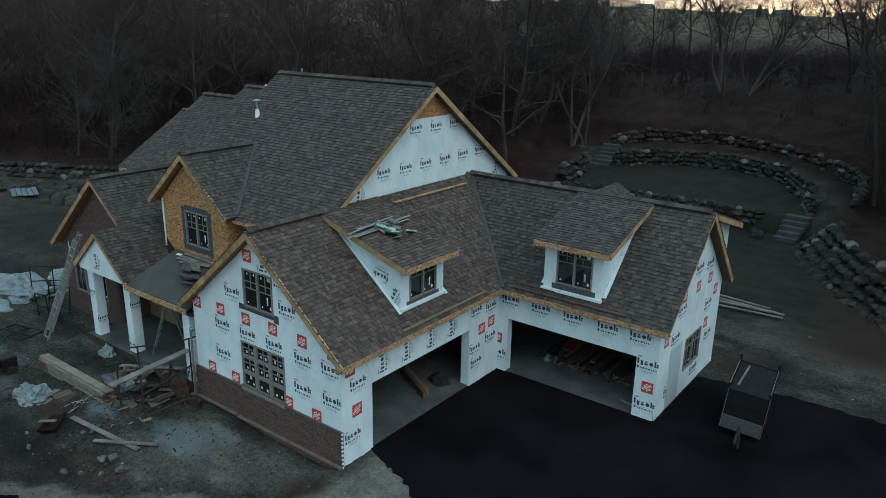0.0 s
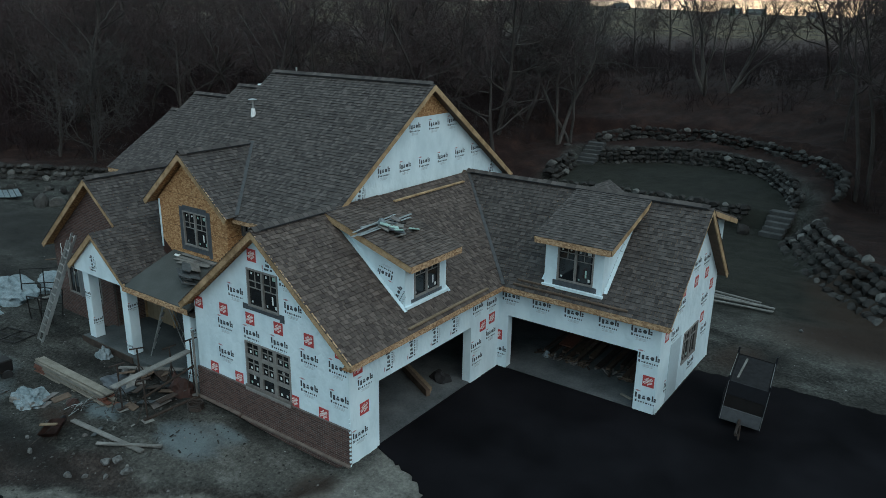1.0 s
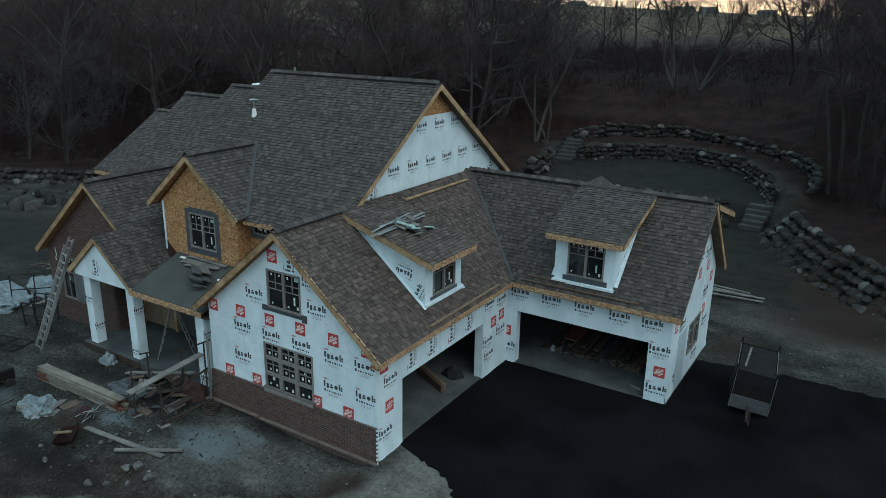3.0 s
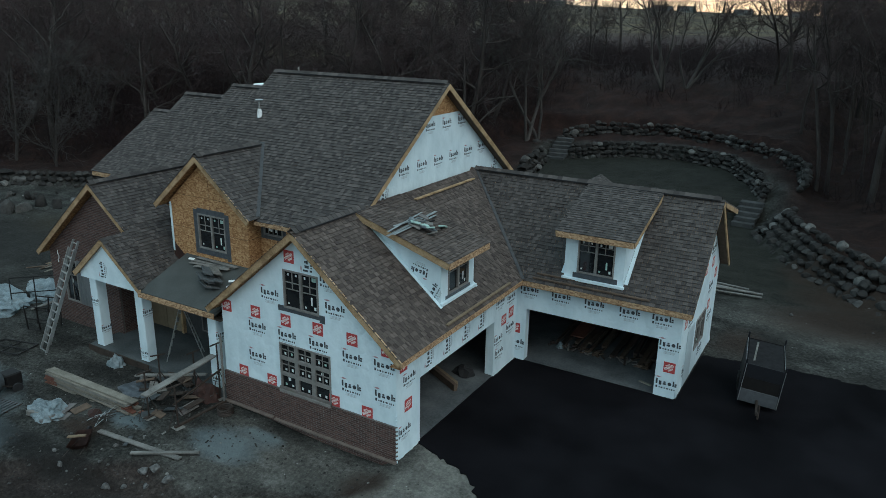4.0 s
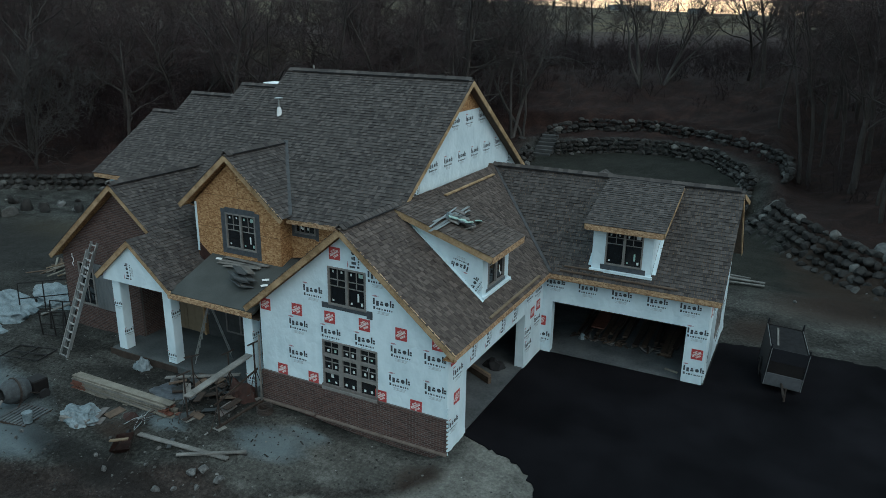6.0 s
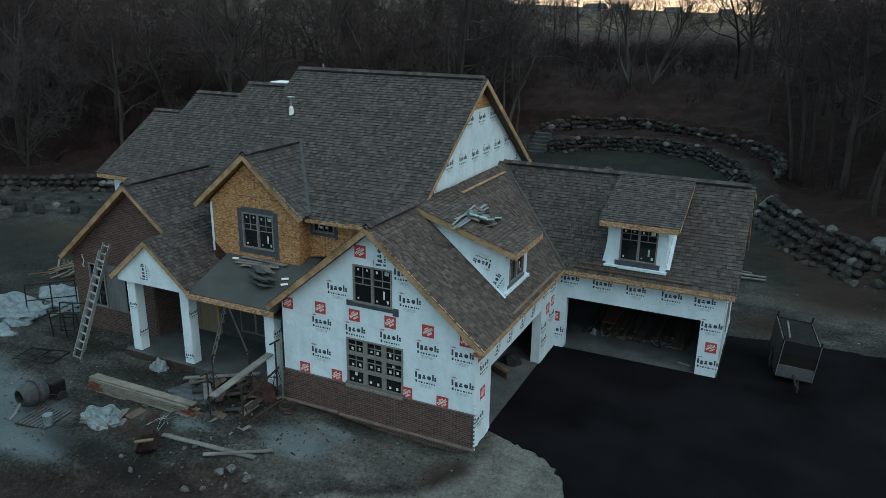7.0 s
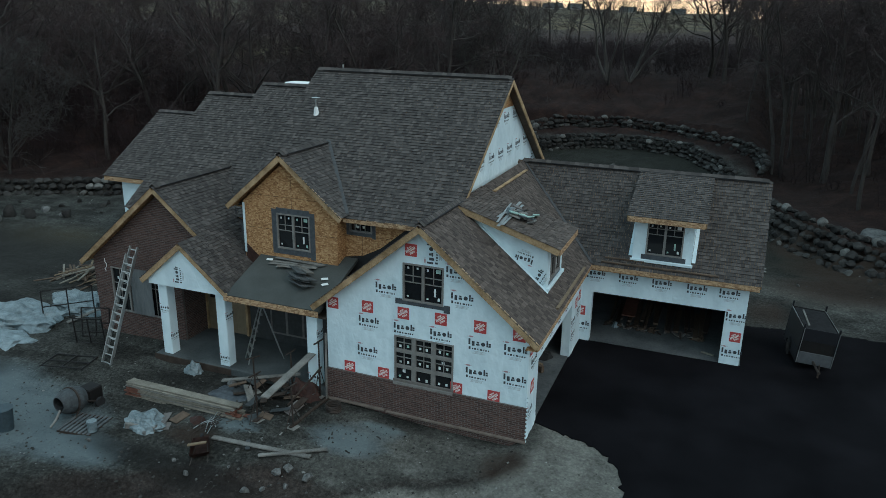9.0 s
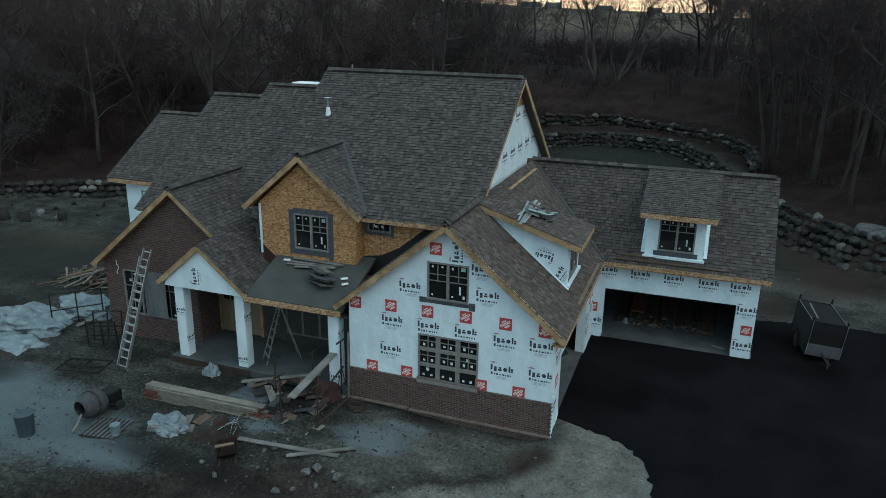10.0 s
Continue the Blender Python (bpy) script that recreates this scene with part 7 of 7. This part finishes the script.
for i, (x0, x1, y0, y1) in enumerate(((-22.75, -20.7, 14.6, 14.72), (-22.7, -20.9, 14.45, 14.6), (-22.6, -20.6, 14.75, 14.7), (-22.3, -20.8, 14.3, 14.5))):
    board_between("siding_strip", (x0, y0, pz(y0) + 0.03 + 0.02 * i), (x1, y1, pz(y1) + 0.03 + 0.02 * i), 0.16, 0.02, M_GREYWOOD, "grey metal strip lying on the porch roof", "metal strip", "strips on the porch roof")
for i in range(9):
    x, y = -20.95 + scrap.uniform(-0.2, 0.2), 13.75 + scrap.uniform(-0.2, 0.35)
    bm = boxes(((-0.42, -0.15, 0), (0.42, 0.15, 0.045)), bevel=0.006)
    ob = tagged(part("slipped_shingle", bm, scrap.choice((M_GREYWOOD, M_DUSTY, M_DUSTY))), "grey shingle slipped from a pile on the porch roof", "shingle", "shingles on the porch roof")
    ob.matrix_basis = pose(x, y, pz(y) + 0.03 + 0.05 * i, 20, 0, 150 + scrap.uniform(-12, 12))
for x, y, r in ((-22.8, 14.62, 10), (-20.25, 14.1, 40), (-20.1, 13.85, 55)):
    ob = tagged(part("paper_scrap", boxes(((-0.12, -0.05, 0), (0.12, 0.05, 0.012))), M_WHITE), "white wrapper scrap on the porch roof", "wrapper")
    ob.matrix_basis = pose(x, y, pz(y) + 0.05, 20, 0, r)


def roof_vent(x, y, z, h, label):
    t = thing("roof_vent", label, "roof vent", at=(x, y, z))
    bm = bmesh.new()
    tube(bm, [(0, 0, -0.1), (0, 0, h * 0.34), (0, 0, h * 0.46)], [0.12, 0.085, 0.06], 12)
    part("boot", bm, M_WHITE, t)
    bm = bmesh.new()
    tube(bm, [(0, 0, h * 0.4), (0, 0, h)], [0.036, 0.036], 10)
    part("pipe", bm, M_ALU, t)
    part("base_flashing", boxes(((-0.18, -0.2, -0.03), (0.18, 0.2, 0.0)), m=Matrix.Rotation(math.atan(SA), 4, "X"), bevel=0.004), M_WHITE, t)
    if h > 0.5:
        bm = bmesh.new()
        tube(bm, [(0, 0, h), (0, 0, h + 0.02), (0, 0, h + 0.05)], [0.16, 0.17, 0.05], 12)
        part("cap", bm, M_ALU, t)


roof_vent(-23.37, 19.05, A_RIDGE_Z - SA * (A_RIDGE_Y - 19.05), 0.62, "white plumbing vent pipe with a metal cap on the roof")
roof_vent(-23.6, 21.7, A_RIDGE_Z - 0.25, 0.45, "small white vent just behind the ridge")
part_skylight = thing("skylight", "low white box on the lower ridge", "skylight", at=(-26.3, 22.8, 9.0))
part("skylight_frame", boxes(((-0.8, -0.3, 0), (0.8, 0.5, 0.28)), bevel=0.04), M_WHITE, part_skylight)

# ---- things in the garage and porch ----
r = random.Random(44)
# boards in dim browns: the garage's gloom is put into their colour
for i in range(22):
    x = -11.75 + (i % 11) * 0.37 + r.uniform(-0.12, 0.12)
    y0, z, n = 22.75 + r.uniform(-0.25, 0.5), 0.075 + 0.10 * (i // 11), r.uniform(2.3, 3.2)
    board_between("framing_lumber", (x, y0, z), (x - 0.02 * n + r.uniform(-0.15, 0.15), y0 + n, z + r.uniform(0, 0.04)), r.choice((0.09, 0.14, 0.19)), 0.09, r.choice((M_DIM, M_DIM, M_GLOOM)), "long framing board lying on the dim garage floor", "lumber", "lumber in the garage")
board_between("plywood_strip", (-11.1, 23.3, 0.30), (-11.15, 25.2, 0.42), 0.55, 0.05, M_REDWOOD, "rust-brown board lying on the lumber in the garage", "board")
for o in (0.0, 0.22):
    board_between("framing_lumber", (-8.35 + o, 22.45, 0.10), (-8.4 + o, 25.0, 0.14), 0.19, 0.12, M_DIM, "pale board lying on the garage floor", "lumber", "lumber in the garage")
for i in range(46):
    x, y, a, n = r.uniform(-11.9, -8.0), 22.45 + abs(r.gauss(0, 0.22)), r.uniform(0, 3.14), r.uniform(0.12, 0.4)
    z = 0.06 + r.uniform(0, 0.16) * (y - 22.3)
    board_between("offcut", (x - math.cos(a) * n / 2, y - math.sin(a) * n / 2, z), (x + math.cos(a) * n / 2, y + math.sin(a) * n / 2, z + r.uniform(0, 0.12)), r.uniform(0.06, 0.12), 0.035, r.choice((M_DIM, M_GLOOM, M_GREYWOOD, M_DIM, M_MORTAR)), "small offcut in the litter on the garage floor", "offcut", "litter in the garage")
crumpled("crumpled_plastic", (-11.5, 22.55, 0.05), (0.12, 0.16, 0.4), 31, "crumpled pale plastic on the garage floor", "plastic sheet", M_SHEET, 0.6, 2)
for i in range(8):
    z = 0.07 + 0.085 * (i // 3)
    o = 0.16 * (i % 3)
    board_between("framing_lumber", (-13.25 - o * 0.5, 17.3 + o, z), (-16.2 - o * 0.5, 18.9 + o, z), 0.14, 0.08, M_STUD if i % 3 else M_DIM, "framing lumber stored on the garage floor", "lumber", "lumber in the garage")
crumpled("dark_bag", (-13.6, 18.55, 0.06), (0.4, 0.3, 0.6), 19, "dark sack on the garage floor", "sack", M_RUBBER, 0.6, 2)
board_between("offcut", (-8.05, 21.45, 0.05), (-7.58, 21.3, 0.05), 0.1, 0.04, M_LUMBER, "short timber offcut on the garage floor", "offcut")
bm = boxes(((-26.45, 15.30, 0.215), (-26.35, 15.55, 2.25)), ((-24.55, 15.30, 0.215), (-24.45, 15.55, 2.25)), ((-26.35, 15.30, 2.15), (-24.55, 15.55, 2.25)))
door = part("door_1", bm, M_FASCIA, house, "wooden frame of the front door")
for i in range(2):
    x0 = -26.33 + i * 0.9
    leaf = part("door_leaf", boxes(((x0, 15.36, 0.235), (x0 + 0.87, 15.41, 2.13)), bevel=0.006), M_DOOR, door, "cream front door leaf")
    for k in range(2):
        part("door_light", boxes(((x0 + 0.12 + k * 0.33, 15.35, 1.58), (x0 + 0.40 + k * 0.33, 15.365, 1.95)), bevel=0.004), M_GLASS, leaf, "dark glass light in the door")
    for k in range(2):
        part("door_panel", boxes(((x0 + 0.12 + k * 0.33, 15.35, 0.35), (x0 + 0.40 + k * 0.33, 15.365, 1.40)), bevel=0.006), M_DOOR, leaf)
# wall right of the door, plain dark grey
bm = boxes(((-24.4, 15.40, 0.1), (-20.2, 15.47, 2.8)))
part("porch_wall", bm, M_FILM, house, "dark grey porch wall")
window(house, front_m(15.39), -23.45, 0.55, -21.3, 1.9, cols=[-23.1, -22.38, -21.66], rows=[1.5], sashes=([-22.74, -22.02], []), stickers=6, seed=21, depth=0.01)
# clear sheeting hung over the gable window
bm = bmesh.new()
box(bm, (-28.75, 13.93, 1.0), (-27.75, 13.95, 2.85))
part("plastic_drape", bm, M_DRAPE, house, "grey plastic hung over the window")


# guide pole at the brick corner, and a coil of wire at the foot of the gable
board_between("guide_pole", (-12.60, 12.66, -0.25), (-12.60, 12.66, 2.46), 0.05, 0.05, M_GREYWOOD, "upright grey guide pole at the brick corner", "pole")
bm = bmesh.new()
for k in range(4):
    tube(bm, [(0.24 * math.cos(a * math.tau / 18), 0.24 * math.sin(a * math.tau / 18), 0.03 + 0.06 * k + 0.01 * math.sin(a + k)) for a in range(19)], [0.028] * 19, 6)
ob = tagged(part("wire_coil", bm, M_STEEL), "coil of dark wire lying at the foot of the brick wall", "coil")
ob.location = (-18.9, 12.15, gz(-18.9, 12.15))

bm = bmesh.new()
tube(bm, [(-30.05, 14.02, 3.05), (-30.0, 13.98, 2.92), (-29.92, 13.97, 2.86), (-29.95, 13.97, 2.72), (-30.03, 13.98, 2.64), (-29.98, 13.97, 2.55)], [0.014] * 6, 6)
tagged(part("cable_end", bm, M_WHITE), "short pale cable end hanging from the brick gable", "cable")


# ragged lower edge of the wrap where it hangs over the drive
def wrap_hem(m, u0, u1, seed):
    r = random.Random(seed)
    n = max(2, int((u1 - u0) / 0.07))
    verts, faces = [], []
    for i in range(n + 1):
        u = u0 + (u1 - u0) * i / n
        out = 0.012 + 0.05 * abs(noise.noise(Vector((u * 4.0, seed, 0))))
        low = -0.07 + 0.10 * noise.noise(Vector((u * 6.0, seed, 4))) + r.uniform(-0.015, 0.015)
        verts += [m @ Vector((u, 0.30, 0.006)), m @ Vector((u, 0.13, 0.010 + out * 0.5)), m @ Vector((u, low, out))]
        if i:
            k = 3 * i
            faces += [(k - 3, k - 2, k + 1, k), (k - 2, k - 1, k + 2, k + 1)]
    me = bpy.data.meshes.new("wrap_hem")
    me.from_pydata(verts, [], faces)
    me.polygons.foreach_set("use_smooth", [True] * len(faces))
    link_mesh("wrap_hem", me, M_WRAP, house)


for m, u0, u1, seed in ((wm, -12.6, G2[0] - 0.02, 1), (wm, G2[1] + 0.02, -6.70, 2), (em, FACADE_Y + 0.02, G1[0] - 0.02, 3), (em, G1[1] + 0.02, 20.80, 4), (sm, 20.85, 21.85, 5), (sm, 23.0, 26.6, 6)):
    wrap_hem(m, u0, u1, seed)

prints(house, front_m(15.676), [(-13.72, 4.85, 168), (-13.2, 4.2, 62)], (), 0.85)


# wrap turned out on to the roof along the dormer cheeks
def roof1(x):
    return W1_RIDGE_Z - S1 * (x - W1_RIDGE_X) + 0.035


def roof2(y):
    return W2_EAVE_Z + S2 * (y - W2_EAVE_Y) + 0.035


for a, b in (((-12.86, 15.60, roof1(-12.86)), (-15.5, 15.60, roof1(-15.5))), ((-12.86, 17.88, roof1(-12.86)), (-15.5, 17.88, roof1(-15.5))),
             ((-8.72, 20.9, roof2(20.9)), (-8.72, 23.2, roof2(23.2))), ((-11.0, 20.9, roof2(20.9)), (-11.0, 23.2, roof2(23.2)))):
    bm = bmesh.new()
    bar(bm, a, b, 0.13, 0.012)
    part("wrap_flap", bm, M_WRAP, house)


# ---- brick base of the front gable ----
bm_m = front_m(12.76)
brick_wall("brick_wall", bm_m, [(-19.46, -0.62), (-12.64, -0.62), (-12.64, 1.10), (-19.46, 1.10)], [(LW[0] - 0.02, 1.05, LW[2] + 0.02, 1.2)], singles=lambda u, v: u > -15.9 and v > 0.15, seed=6, label="dark red brick base below the house wrap")
for k in range(12):
    part("brick_tooth", boxes(((-12.66, 12.752, -0.05 + k * 0.1354), (-12.61, 12.80, 0.015 + k * 0.1354)), bevel=0.004), M_WRAP, house, "white wrap between toothed brick ends")
for lo, hi, z in ((-19.5, -17.35, 0.02), (-17.28, -12.62, -0.01)):
    part("brick_ledge", boxes(((lo, 12.66, z - 0.035), (hi, 12.76, z + 0.03)), bevel=0.008), M_LEDGE, house, "pale brown ledge course")
